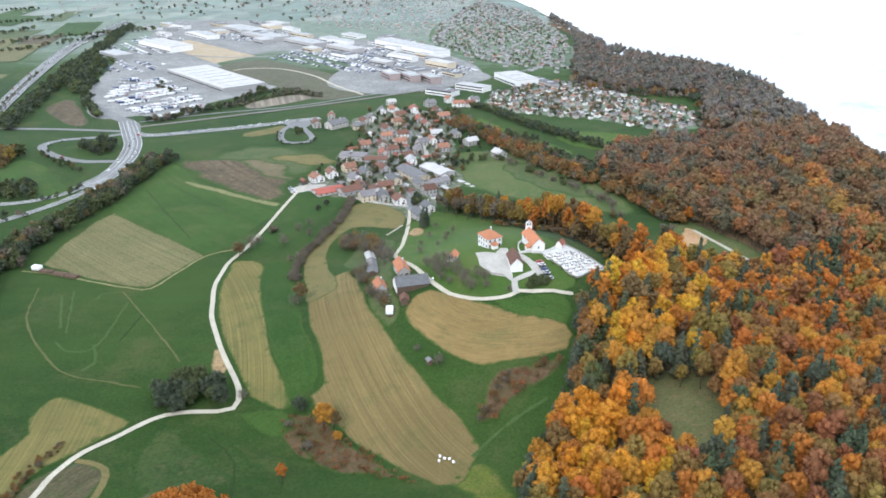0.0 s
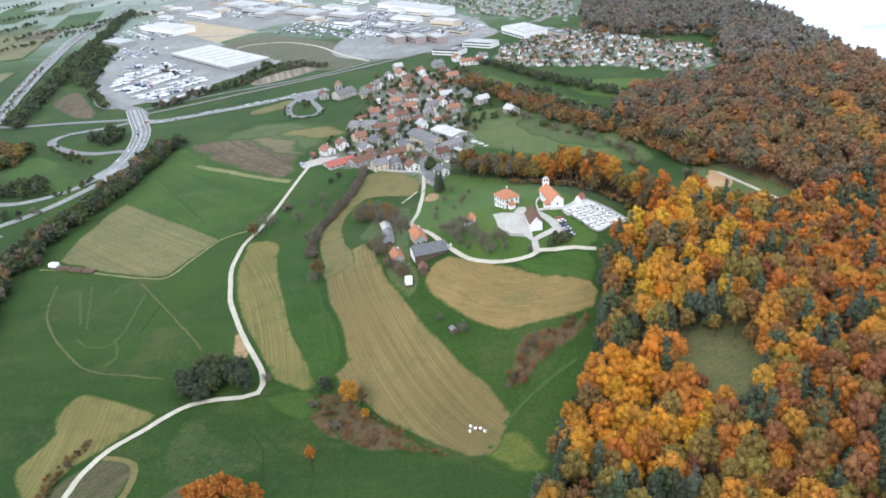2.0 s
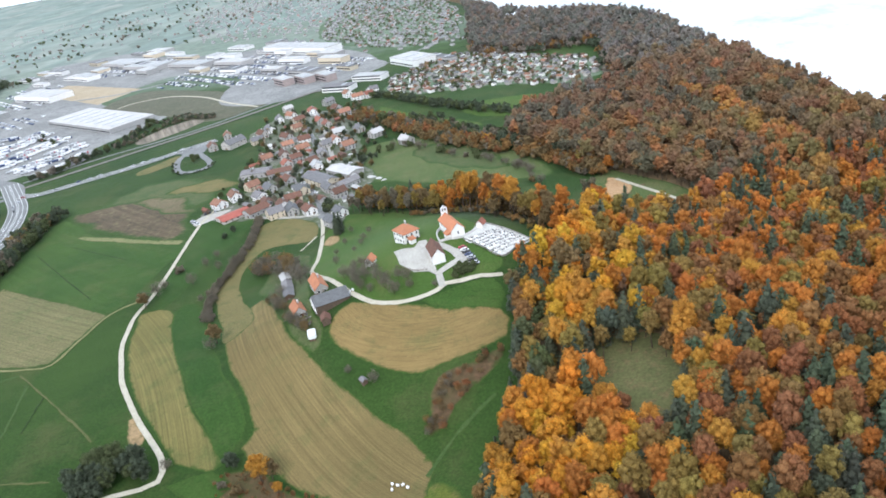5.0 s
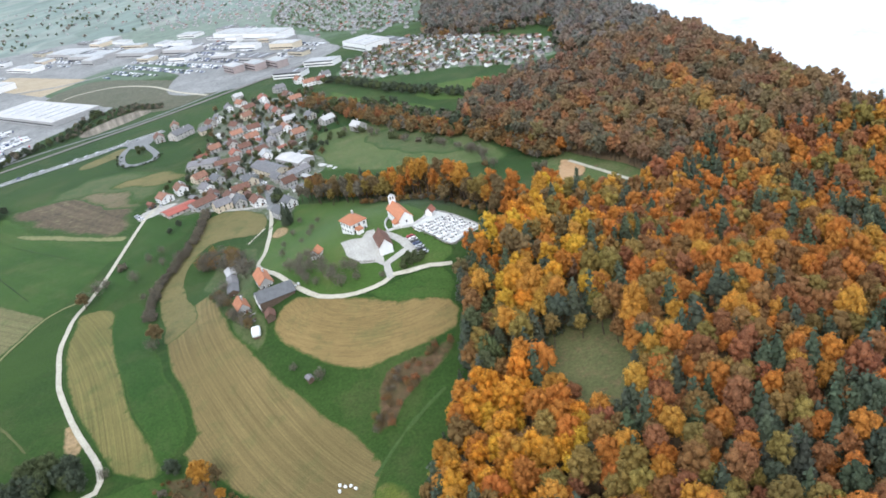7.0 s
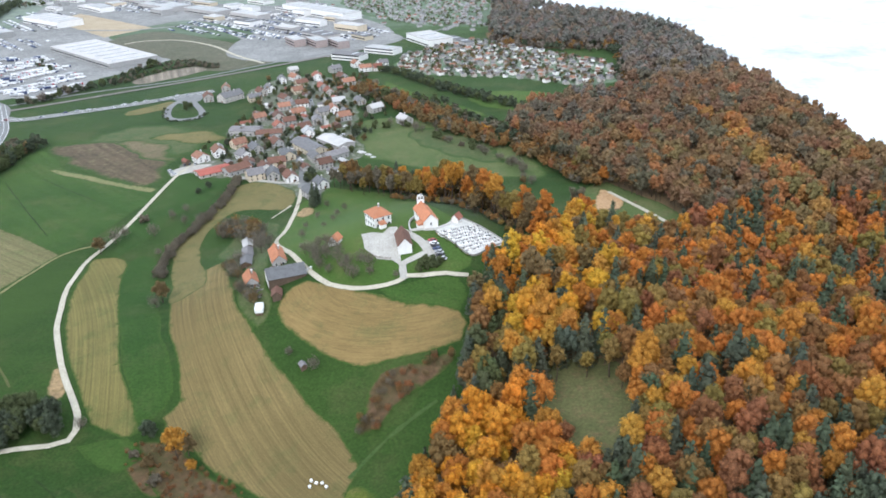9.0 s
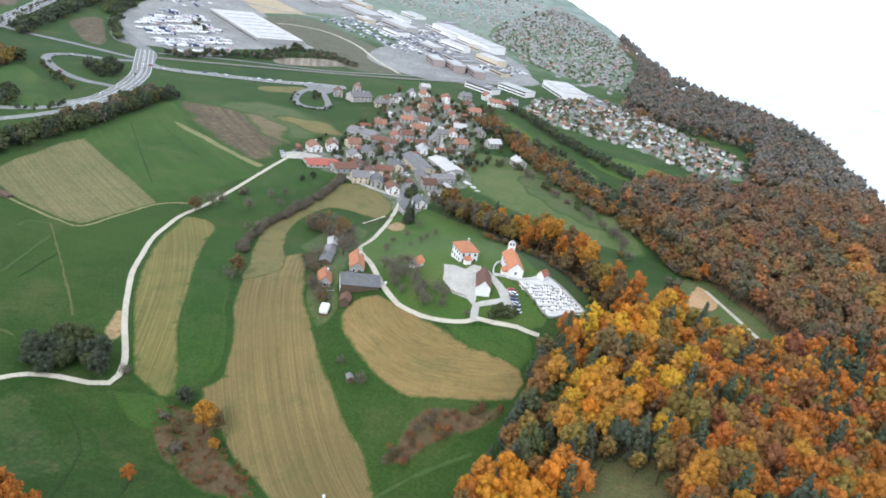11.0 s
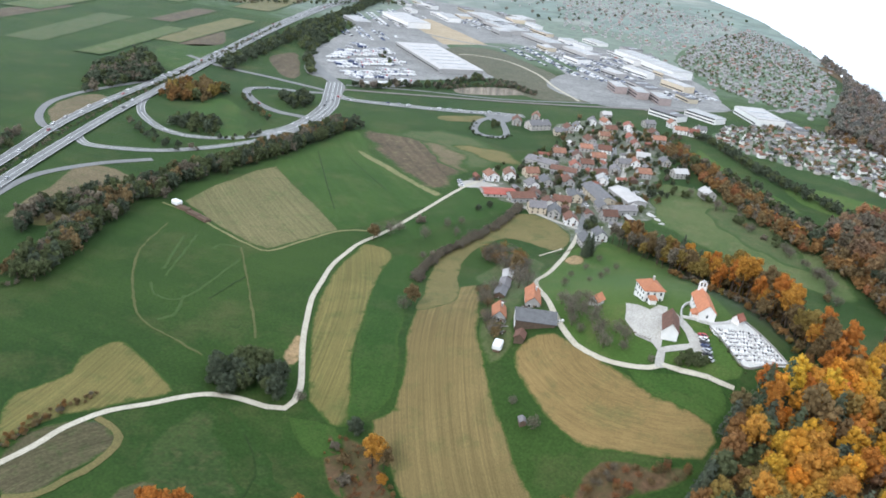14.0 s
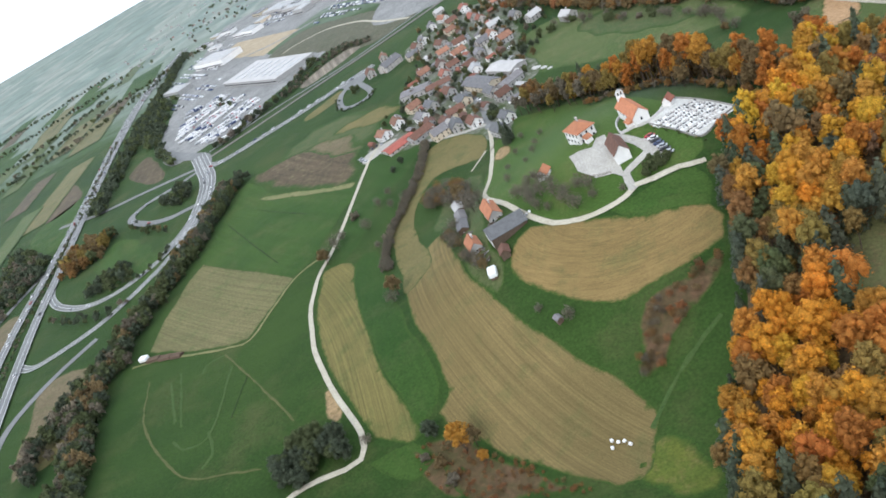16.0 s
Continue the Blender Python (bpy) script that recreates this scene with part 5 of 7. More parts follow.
def gable_roof(w, l, h, rise, over=0.5, thick=0.22):
    bm = bmesh.new()
    s = rise / (w / 2)
    x = w / 2 + over
    z = h - over * s
    prof = [(-x, z), (0, h + rise), (x, z), (x, z + thick), (0, h + rise + thick * 1.2), (-x, z + thick)]
    prof = [(px, pz + 0.03) for px, pz in prof]
    a = [bm.verts.new((px, -l / 2 - over, pz)) for px, pz in prof]
    b = [bm.verts.new((px, l / 2 + over, pz)) for px, pz in prof]
    for q in ((0, 1, 4, 5), (1, 2, 3, 4)):
        bm.faces.new([a[k] for k in q])
        bm.faces.new([b[k] for k in q[::-1]])
    for k in range(6):
        bm.faces.new((a[k], b[k], b[(k + 1) % 6], a[(k + 1) % 6]))
    bmesh.ops.recalc_face_normals(bm, faces=bm.faces)
    return bm


def hip_roof(w, l, h, rise, over=0.6, thick=0.2):
    bm = bmesh.new()
    x, y, r = w / 2 + over, l / 2 + over, max(0.3, l / 2 - w * 0.42)
    low = [bm.verts.new(c) for c in ((-x, -y, h), (x, -y, h), (x, y, h), (-x, y, h))]
    eave = [bm.verts.new((v.co.x, v.co.y, h + thick)) for v in low]
    t = [bm.verts.new((0, -r, h + rise)), bm.verts.new((0, r, h + rise))]
    bm.faces.new(low[::-1])
    for k in range(4):
        bm.faces.new((low[k], low[(k + 1) % 4], eave[(k + 1) % 4], eave[k]))
    bm.faces.new((eave[0], eave[1], t[0]))
    bm.faces.new((eave[1], eave[2], t[1], t[0]))
    bm.faces.new((eave[2], eave[3], t[1]))
    bm.faces.new((eave[3], eave[0], t[0], t[1]))
    bmesh.ops.recalc_face_normals(bm, faces=bm.faces)
    return bm


def window_mesh(w, h):
    bm = bmesh.new()
    box(bm, -w / 2, w / 2, -0.06, 0.04, -h / 2, h / 2)
    me = bpy.data.meshes.new("window")
    bm.to_mesh(me)
    bm.free()
    me.materials.append(GLASS_DARK)
    return me


WINDOW = window_mesh(0.95, 1.3)
FRAME_MESH = window_mesh(1.25, 1.6)
FRAME_MESH.materials[0] = FRAME_WHITE


def add_windows(parent, w, l, h, floors, per_long, per_short, framed=False):
    for fl in range(floors):
        z = 1.5 + fl * (h / floors)
        spots = [((s * w / 2, -l / 2 + l * (k + 0.5) / per_long, z), 90 * s) for s in (-1, 1) for k in range(per_long)]
        spots += [((-w / 2 + w * (k + 0.5) / per_short, s * l / 2, z), 0 if s < 0 else 180) for s in (-1, 1) for k in range(per_short)]
        for at, turn in spots:
            o = new("window", FRAME_MESH if framed else WINDOW)
            o.parent, o.location, o.rotation_euler = parent, at, (0, 0, radians(turn))
            if framed:
                q = new("pane", WINDOW)
                q.parent, q.location = o, (0, -0.03, 0)


def house(name, x, y, turn, w, l, h, rise, wall, roof, label, category="house", group="", hip=False, windows=(2, 3, 2), chimney=True, over=0.5, framed=False):
    base = new(name)
    base.matrix_basis = pose(x, y, height(x, y), 0, 0, turn)
    if hip:
        bm = bmesh.new()
        box(bm, -w / 2, w / 2, -l / 2, l / 2, -3, h)
        part("wall", bm, wall, base)
        top = part("roof", hip_roof(w, l, h, rise), roof, base)
    else:
        part("wall", gable_body(w, l, h, rise), wall, base)
        top = part("roof", gable_roof(w, l, h, rise, over), roof, base)
    if chimney:
        bm = bmesh.new()
        box(bm, w * 0.12, w * 0.12 + 0.7, -0.4 + l * 0.15, 0.4 + l * 0.15, h + rise * 0.5, h + rise + 0.9)
        stack = part("chimney", bm, WALL_GREY, top)
        bm = bmesh.new()
        box(bm, w * 0.12 - 0.12, w * 0.12 + 0.82, -0.52 + l * 0.15, 0.52 + l * 0.15, h + rise + 0.9, h + rise + 1.02)
        part("chimney_cap", bm, STONE_PALE, top)
    if windows:
        add_windows(base, w, l, h, *windows, framed)
        bm = bmesh.new()
        box(bm, w * 0.06, w * 0.06 + 1.1, -l / 2 - 0.05, -l / 2 + 0.05, -0.5, 2.1)
        part("door", bm, DOOR_BROWN, base)
    return tagged(base, label, category, group)


ROOFS = {"o": TILE_DULL, "r": TILE_RED, "b": TILE_BROWN, "g": ROOF_GREY, "p": ROOF_PALE}
VILLAGE = [(-182, 776, "b"), (-174, 811, "o"), (-137, 770, "g"), (-119, 703, "o"), (-104, 737, "o"), (-88, 714, "o"), (-101, 793, "o"), (-102, 823, "b"), (-70, 785, "r"), (-79, 804, "r"), (-56, 746, "p"), (-58, 721, "o"),
           (-46, 697, "o"), (-37, 747, "g"), (-21, 720, "p"), (6, 680, "p"), (-91, 687, "b"), (-103, 704, "b"), (-76, 668, "b"), (-97, 674, "r"), (-68, 690, "g"), (-70, 654, "p"), (-120, 631, "o"), (-104, 617, "g")]
VILLAGE_B = [(-90, 628, "b"), (-141, 601, "o"), (-131, 612, "o"), (-82, 584, "b"), (-92, 558, "g"), (-80, 559, "g"), (-67, 553, "b"), (-56, 594, "g"), (-47, 577, "b"), (-48, 519, "g"), (-44, 537, "g"), (-135, 790, "b"), (-130, 805, "g"),
             (-89, 744, "b"), (-66, 716, "g"), (-110, 603, "g"), (-77, 600, "g"), (-102, 584, "b"), (-88, 572, "b"), (-113, 850, "o"), (-55, 820, "o"), (-90, 850, "r"), (-64, 845, "b"), (-40, 800, "g"), (-124, 838, "g"), (-108, 765, "b"),
             (-55, 902, "o"), (-43, 880, "o"), (-30, 881, "r"), (-26, 902, "g"), (-75, 880, "g"), (-120, 882, "p")]
rv = np.random.RandomState(3)
for x, y, c in VILLAGE + VILLAGE_B:
    w, l = rv.uniform(7.5, 9.5), rv.uniform(9.5, 13)
    wall = (WALL_DULL, WALL_DULL, WALL_CREAM, WALL_GREY, WALL_WHITE)[rv.randint(5)]
    kind = {"o": "orange-tiled", "r": "red-tiled", "b": "brown-tiled", "g": "grey-roofed", "p": "pale-roofed"}[c]
    house("village_house", x, y, rv.choice((20, 110, 35, 125)) + rv.uniform(-8, 8), w, l, rv.uniform(3.6, 4.8), rv.uniform(2.6, 3.4), wall, ROOFS[c], f"{kind} village house with rendered walls", "house", "village houses", windows=(2, 3, 2))

sheet("village_ground", [(-152, 592), (-132, 568), (-98, 554), (-50, 510), (-40, 520), (-34, 580), (-18, 604), (-28, 650), (-35, 720), (-45, 790), (-70, 850), (-120, 860), (-150, 800), (-125, 730), (-138, 670), (-128, 630)], VILLAGE_GROUND, 0.12, "grey yards and gardens between the village houses", "village ground", 3.0)
for k, (x, y) in enumerate(((-112, 622), (-84, 612), (-96, 640), (-128, 690), (-58, 668), (-84, 672), (-110, 716), (-98, 752), (-72, 742), (-120, 745), (-92, 780), (-112, 805), (-62, 765), (-50, 676), (-36, 612), (-40, 566), (-76, 572),
                            (-118, 590), (-80, 705), (-72, 644), (-125, 720), (-48, 722), (-60, 800), (-98, 812), (-84, 832), (-34, 584), (-60, 574), (-134, 628), (-150, 594), (-95, 570))):
    house("outbuilding", x, y, rv.choice((20, 110, 40)) + rv.uniform(-10, 10), rv.uniform(3.5, 6), rv.uniform(4.5, 9), rv.uniform(2.2, 2.8), rv.uniform(0.8, 1.6), (WALL_GREY, TIMBER, WALL_WHITE)[rv.randint(3)], (ROOF_GREY, TILE_BROWN, TILE_RED, ROOF_PALE)[rv.randint(4)], "low outbuilding in a village yard", "shed", "village outbuildings", windows=None, chimney=False, over=0.3)

# halls in the village
house("village_hall", -125, 573.5, -55, 14, 23, 2.2, 1.5, WALL_DULL, TILE_CORAL, "long low hall with a coral-red tiled roof", "hall", chimney=False, windows=(1, 5, 2))
house("village_hall", -108, 573, -48, 11, 18, 3.6, 2.6, WALL_GREY, TILE_BROWN, "low hall with a brown-red roof", "hall", chimney=False, windows=(1, 4, 2))
house("factory_hall", -122, 666, 82, 14, 24, 4.2, 1.5, WALL_GREY, ROOF_GREY, "long grey workshop with a low roof", "hall", chimney=False, windows=(1, 6, 2))
house("factory_hall", -101, 656, 98, 13, 20, 4.2, 1.6, WALL_GREY, TILE_BROWN, "low workshop with a brown-grey roof", "hall", chimney=False, windows=(1, 5, 2))
house("factory_hall", -45, 628, 40, 15, 30, 4.2, 1.6, WALL_GREY, ROOF_PALE, "workshop with a pale metal roof", "hall", chimney=False, windows=(1, 6, 2))
house("factory_hall", -64, 617, 36, 14, 34, 4.4, 2.6, WALL_CREAM, ROOF_GREY, "grey-roofed hall with cream walls", "hall", chimney=False, windows=(2, 6, 2))
house("farm_hall", -42, 597, -48, 10, 18, 4.0, 2.2, WALL_GREY, ROOF_GREY, "long grey-roofed farm building", "hall", chimney=False, windows=(1, 4, 2))
house("large_house", -161, 776, -38, 12, 22, 5, 3.6, WALL_DULL, ROOF_GREY, "large white house with a grey roof", "house", windows=(2, 5, 3), framed=True)

# church hill
house("rectory", 3.8, 413.5, 32, 9.2, 10.6, 5.8, 3.2, WALL_WHITE, TILE_ORANGE, "white two-storey rectory with an orange hipped roof", "house", hip=True, windows=(2, 4, 3), framed=True)
house("parish_barn", 17.6, 384, 9, 6.2, 14, 3.4, 3.4, WALL_WHITE, TILE_BROWN, "long barn with brown tiles and a white gable", "barn", windows=None, chimney=False)
house("orchard_hut", -16, 396.5, -20, 4.5, 5.5, 2.8, 2.2, WALL_WHITE, TILE_ORANGE, "small hut with orange roof on the meadow", "hut", windows=None, chimney=False)
house("farmhouse", -43.8, 392.5, 19, 6.4, 14, 3.2, 2.9, WALL_GREY, TILE_ORANGE, "farmhouse with a bright orange tiled roof", "house", windows=(1, 4, 2), framed=True)
BARN = house("grey_barn", -36.2, 372, -70, 10, 17, 3.0, 3.2, TIMBER, ROOF_GREY, "wide timber barn with a white gable and a grey sheet roof", "barn", windows=None, chimney=False)
bm = bmesh.new()
ends = [[bm.verts.new((x, y, z)) for x, z in ((-4.9, -1), (4.9, -1), (4.9, 2.85), (0, 5.9), (-4.9, 2.85))] for y in (-8.62, -8.5)]
bm.faces.new(ends[0])
bm.faces.new(ends[1][::-1])
for i in range(5):
    bm.faces.new((ends[0][i], ends[1][i], ends[1][(i + 1) % 5], ends[0][(i + 1) % 5]))
bmesh.ops.recalc_face_normals(bm, faces=bm.faces)
part("gable_wall", bm, WALL_WHITE, BARN, "white rendered gable")
house("farm_cottage", -53, 374, 20, 5.6, 9.5, 3, 2.6, WALL_GREY, TILE_ORANGE, "small cottage with an orange roof", "house", windows=(1, 2, 1), framed=True)
house("small_shed", -38, 358.5, 10, 4, 5.5, 2.4, 1.6, TIMBER, TILE_BROWN, "small shed with a rusty red roof", "shed", windows=None, chimney=False)
for k, (x, y) in enumerate(((-61.5, 401), (-64.5, 416), (-68.5, 433))):
    house("timber_shed", x, y, 10 + 4 * k, 5, 9, 2.6, 1.2, TIMBER, ROOF_PALE if k == 2 else ROOF_GREY, "weathered timber shed with patched grey roof", "shed", "farm sheds", windows=None, chimney=False)
house("cemetery_chapel", 43, 410, -30, 3.6, 4, 2.8, 2, WALL_WHITE, TILE_RED, "little white chapel with a red roof at the cemetery gate", "chapel", windows=None, chimney=False)
CHURCH = house("church", 27.8, 407, 17, 7.0, 18, 5.0, 3.3, WALL_WHITE, TILE_ORANGE, "white village church with orange roof and bell gable", "church", windows=None, chimney=False)


# ---- far settlement, town and industry ----
def far_house_kinds():
    out = []
    for k, (wall, roof) in enumerate(((WALL_DULL, TILE_BROWN), (WALL_WHITE, ROOF_GREY), (WALL_DULL, ROOF_GREY), (WALL_WHITE, ROOF_GREY), (WALL_DULL, ROOF_GREY), (WALL_WHITE, TILE_BROWN), (WALL_DULL, TILE_DULL))):
        out.append(house("settlement_house", -11, 932, 0, 8 + 0.4 * k, 10 + 0.5 * k, 5.6, 2.2, wall, roof, "pale rendered house of the valley settlement", "house", "settlement houses", windows=None, chimney=False))
    return out


def spots_in(poly, gap, seed, tries=6000):
    """Scattered points inside an outline, no two closer than gap."""
    r = np.random.RandomState(seed)
    xs, ys = [p[0] for p in poly], [p[1] for p in poly]
    out = []
    for _ in range(tries):
        x, y = r.uniform(min(xs), max(xs)), r.uniform(min(ys), max(ys))
        if inside(x, y, poly) and all((x - a) ** 2 + (y - b) ** 2 > gap * gap for a, b in out):
            out.append((x, y))
    return out


KINDS = far_house_kinds()
rs = np.random.RandomState(8)
for k, (x, y) in enumerate(spots_in(SETTLE, 9.5, 9, 12000)[:380]):
    m = pose(x, y, height(x, y), 0, 0, rs.choice((30, 120)) + rs.uniform(-12, 12)) @ Matrix.Scale(rs.uniform(0.4, 0.56), 4)
    if k < len(KINDS):
        KINDS[k].matrix_basis = m
    else:
        copy_thing(KINDS[rs.randint(len(KINDS))], m).matrix_basis = m


for x, y in spots_in([(176, 996), (205, 988), (214, 1012), (202, 1028), (181, 1022)], 9.5, 31, 300)[:9]:
    m = pose(x, y, height(x, y), 0, 0, rs.choice((30, 120))) @ Matrix.Scale(0.8, 4)
    copy_thing(KINDS[rs.randint(2, 5)], m).matrix_basis = m

WALL_TOWN = painted("town_render", (0.44, 0.44, 0.43), 0.85, 0.25, 0.1, 0.05)
sheet("town_ground", TOWN, TOWN_GROUND, 0.06, "grey streets and yards of the far town", "town ground", 6.0, 30.0, None, False, 30.0)
sheet("town_ground", SETTLE, TOWN_GROUND, 0.06, "grey streets and gardens of the settlement", "town ground", 4.0, 12.0, None, False, 8.0)


def far_town(name, poly, gap, seed, most, label):
    """Many small gabled houses in one, too far to pick apart."""
    r = np.random.RandomState(seed)
    V, Fc, M = [], [], []
    for x, y in spots_in(poly, gap, seed, 9000)[:most]:
        w, l, h, rise, t = r.uniform(3.2, 5), r.uniform(4.2, 7), r.uniform(2.2, 3.2), r.uniform(1.0, 1.6), r.choice((0.5, 2.1)) + r.uniform(-0.2, 0.2)
        c, s, z, n = math.cos(t), math.sin(t), height(x, y), len(V)
        for py in (-l / 2, l / 2):
            for px, pz in ((-w / 2, -1), (w / 2, -1), (w / 2, h), (0, h + rise), (-w / 2, h)):
                V.append((x + px * c - py * s, y + px * s + py * c, z + pz))
        roof = r.choice((1, 1, 2, 3, 3, 3, 3, 3, 3, 3))
        for f, m in (((0, 1, 2, 3, 4), 0), ((9, 8, 7, 6, 5), 0), ((1, 6, 7, 2), 0), ((5, 0, 4, 9), 0), ((2, 7, 8, 3), roof), ((3, 8, 9, 4), roof)):
            Fc.append(tuple(q + n for q in f))
            M.append(m)
    ob = mesh_object(name, V, Fc, [WALL_TOWN, TILE_BROWN, TILE_RED, ROOF_GREY])
    ob.data.polygons.foreach_set("material_index", np.array(M, np.int32))
    return tagged(ob, label, "town", kind="stuff")


far_town("town", TOWN, 14.5, 12, 700, "dense far town of small pale houses")
belt("wood_belt", [(205, 740), (218, 800), (228, 890), (170, 955), (112, 1010), (112, 1100), (118, 1180)], 22, 7, 0.85, ["grey", "dark", "brown", "grey"], 76, "grey-brown wood edge behind the settlement", FAR)
far_town("town", TOWN_FAR, 18, 13, 900, "scattered far suburb houses on the plain")
far_town("town", [(-1100, 1700), (-500, 1800), (-150, 2300), (-500, 3000), (-1200, 2600)], 55, 14, 260, "scattered far village houses on the plain")
thicket("wood", SETTLE, 8, 0.5, ["green", "dark", "grey", "umber"], 41, "garden trees of the settlement", TINY)
thicket("wood", TOWN, 9.5, 0.36, ["green", "green", "grey", "green"], 42, "garden trees of the far town", TINY)
far_town("town", [(-215, 1250), (-190, 1640), (-130, 2150), (110, 1900), (165, 1500), (135, 1130), (60, 1080), (-60, 1180)], 34, 15, 170, "loose houses round the edge of the far town")
belt("wood_belt", [(-26, 879), (9, 834), (43, 781), (67, 756), (93, 726), (121, 698)], 9, 4.2, 0.75, ["dark", "dark", "dark", "green"], 47, "dark tree belt along the edge of the settlement", FAR)
thicket("wood", [(-90, 560), (-50, 540), (-20, 610), (-10, 720), (-40, 860), (-150, 860), (-130, 720), (-150, 620)], 9.5, 0.5, ["green", "dark", "bare", "dark", "green", "umber"], 44, "garden trees between the village houses", MID)


def flat_hall(x, y, turn, w, l, h, wall, roof, label, bands=0, name="warehouse"):
    """A flat-roofed hall with a parapet, roof lights and window bands."""
    base = new(name)
    base.matrix_basis = pose(x, y, height(x, y), 0, 0, turn)
    bm = bmesh.new()
    box(bm, -w / 2, w / 2, -l / 2, l / 2, -2, h)
    part("wall", bm, wall, base)
    bm = bmesh.new()
    box(bm, -w / 2 - 0.2, w / 2 + 0.2, -l / 2 - 0.2, l / 2 + 0.2, h + 0.01, h + 0.5)
    part("roof", bm, roof, base)
    for k in range(int(l / 22)):
        bm = bmesh.new()
        box(bm, -w * 0.35, w * 0.35, -l / 2 + 10 + 22 * k, -l / 2 + 12.5 + 22 * k, h + 0.5, h + 1.1)
        part("roof_light", bm, ROOF_LIGHT, base)
    for k in range(bands):
        for s in (-1, 1):
            bm = bmesh.new()
            z = 1.5 + k * 3.2
            box(bm, s * w / 2 - 0.05, s * w / 2 + 0.05, -l / 2 + 1, l / 2 - 1, z, z + 1.4)
            part("window", bm, GLASS_DARK, base)
    return tagged(base, label, "warehouse", "industrial halls")


BRICK = painted("red_brown_cladding", (0.40, 0.33, 0.31), 0.8, 0.2, 0.15)
flat_hall(-374, 1012, 45, 58, 170, 5.5, WALL_GREY, ROOF_PALE, "huge pale flat-roofed depot beside the lorry yard", 1)
flat_hall(-552, 1275, 50, 40, 110, 9, WALL_WHITE, ROOF_PALE, "white flat-roofed hall behind the depot", 1)
flat_hall(-590, 1180, 50, 26, 60, 7, WALL_GREY, ROOF_PALE, "small pale hall beside the depot", 1)
flat_hall(-144, 1279, 42, 32, 165, 10, WALL_WHITE, ROOF_PALE, "long white shopping hall on the estate", 1)
for k in range(3):
    flat_hall(-143 + 28 * k, 1040 - 10 * k, 30, 15, 32, 8.5, BRICK, ROOF_PALE, "red-brown office block in the industrial estate", 2, "office_block")
flat_hall(-66, 945, 62, 18, 38, 6, WALL_WHITE, ROOF_GREY, "white office building with window bands", 2, "office_block")
flat_hall(-30, 975, 58, 18, 42, 6, WALL_WHITE, ROOF_PALE, "white office building beside the railway", 2, "office_block")
flat_hall(24, 1030, 28, 34, 60, 8, WALL_WHITE, ROOF_PALE, "white flat-roofed warehouse beside the settlement", 1)
flat_hall(60, 1010, 28, 12, 50, 6, WALL_GREY, ROOF_GREY, "long grey store building", 1)
for x, y, w, l in ((-330, 1330, 30, 90), (-420, 1400, 40, 100), (-250, 1270, 24, 70), (-480, 1480, 40, 120)):
    flat_hall(x, y, 48, w, l, 7, WALL_GREY, ROOF_PALE, "pale industrial hall on the estate", 1)


ri = np.random.RandomState(19)
for k, (x, y) in enumerate(spots_in([(-640, 1420), (-700, 1560), (-480, 1620), (-330, 1480), (-180, 1400), (-60, 1190), (-60, 1060), (-160, 1100), (-330, 1250), (-480, 1380)], 42, 20, 900)[:34]):
    flat_hall(x, y, 46 + ri.uniform(-6, 6), ri.uniform(12, 28), ri.uniform(22, 60), ri.uniform(4, 8), (WALL_GREY, WALL_WHITE, WALL_CREAM)[ri.randint(3)], (ROOF_PALE, ROOF_PALE, ROOF_GREY)[ri.randint(3)], "pale industrial building on the estate", 1)
ribbon("estate_road", [(-620, 1240), (-420, 1190), (-300, 1200), (-150, 985), (-90, 960)], 7, CONCRETE, 0.36, "pale road along the waste land", "road")
ribbon("estate_road", [(-372, 1080), (-355, 1097), (-307, 1097), (-250, 1050), (-205, 985), (-162, 935)], 4, GRAVEL, 0.34, "pale dirt track over the waste land", "track", ragged=0.6)
thicket("wood", [(-1000, 1650), (-400, 1650), (0, 1900), (-100, 2500), (-900, 2700)], 60, 0.8, ["dark", "grey", "green"], 47, "tree groups on the far plain", TINY)


# ---- vehicles ----
def bevelled(bm, w):
    bmesh.ops.bevel(bm, geom=bm.edges[:], offset=w, segments=1, affect="EDGES")
    return bm


def wheel_mesh(r, t):
    bm = bmesh.new()
    bmesh.ops.create_cone(bm, cap_ends=True, segments=12, radius1=r, radius2=r, depth=t, matrix=Matrix.Rotation(radians(90), 4, "Y"))
    me = bpy.data.meshes.new("wheel")
    bm.to_mesh(me)
    bm.free()
    me.materials.append(STONE_DARK)
    return me


WHEEL, BIG_WHEEL = wheel_mesh(0.33, 0.22), wheel_mesh(0.5, 0.35)


def car_kind(paint, label):
    base = new("car")
    bm = bmesh.new()
    box(bm, -0.88, 0.88, -2.15, 2.15, 0.28, 0.86)
    part("body", bevelled(bm, 0.1), paint, base)
    bm = bmesh.new()
    v = box(bm, -0.8, 0.8, -1.5, 0.95, 0.85, 1.42)
    for q in v[4:]:
        q.co.x *= 0.82
        q.co.y = q.co.y * 0.72 - 0.08
    part("cabin_glass", bm, GLASS_DARK, base)
    bm = bmesh.new()
    box(bm, -0.65, 0.65, -1.14, 0.6, 1.425, 1.47)
    part("roof", bm, paint, base)
    for x in (-0.82, 0.82):
        for y in (-1.35, 1.35):
            o = new("wheel", WHEEL)
            o.parent, o.location = base, (x, y, 0.33)
    return tagged(base, label, "car")


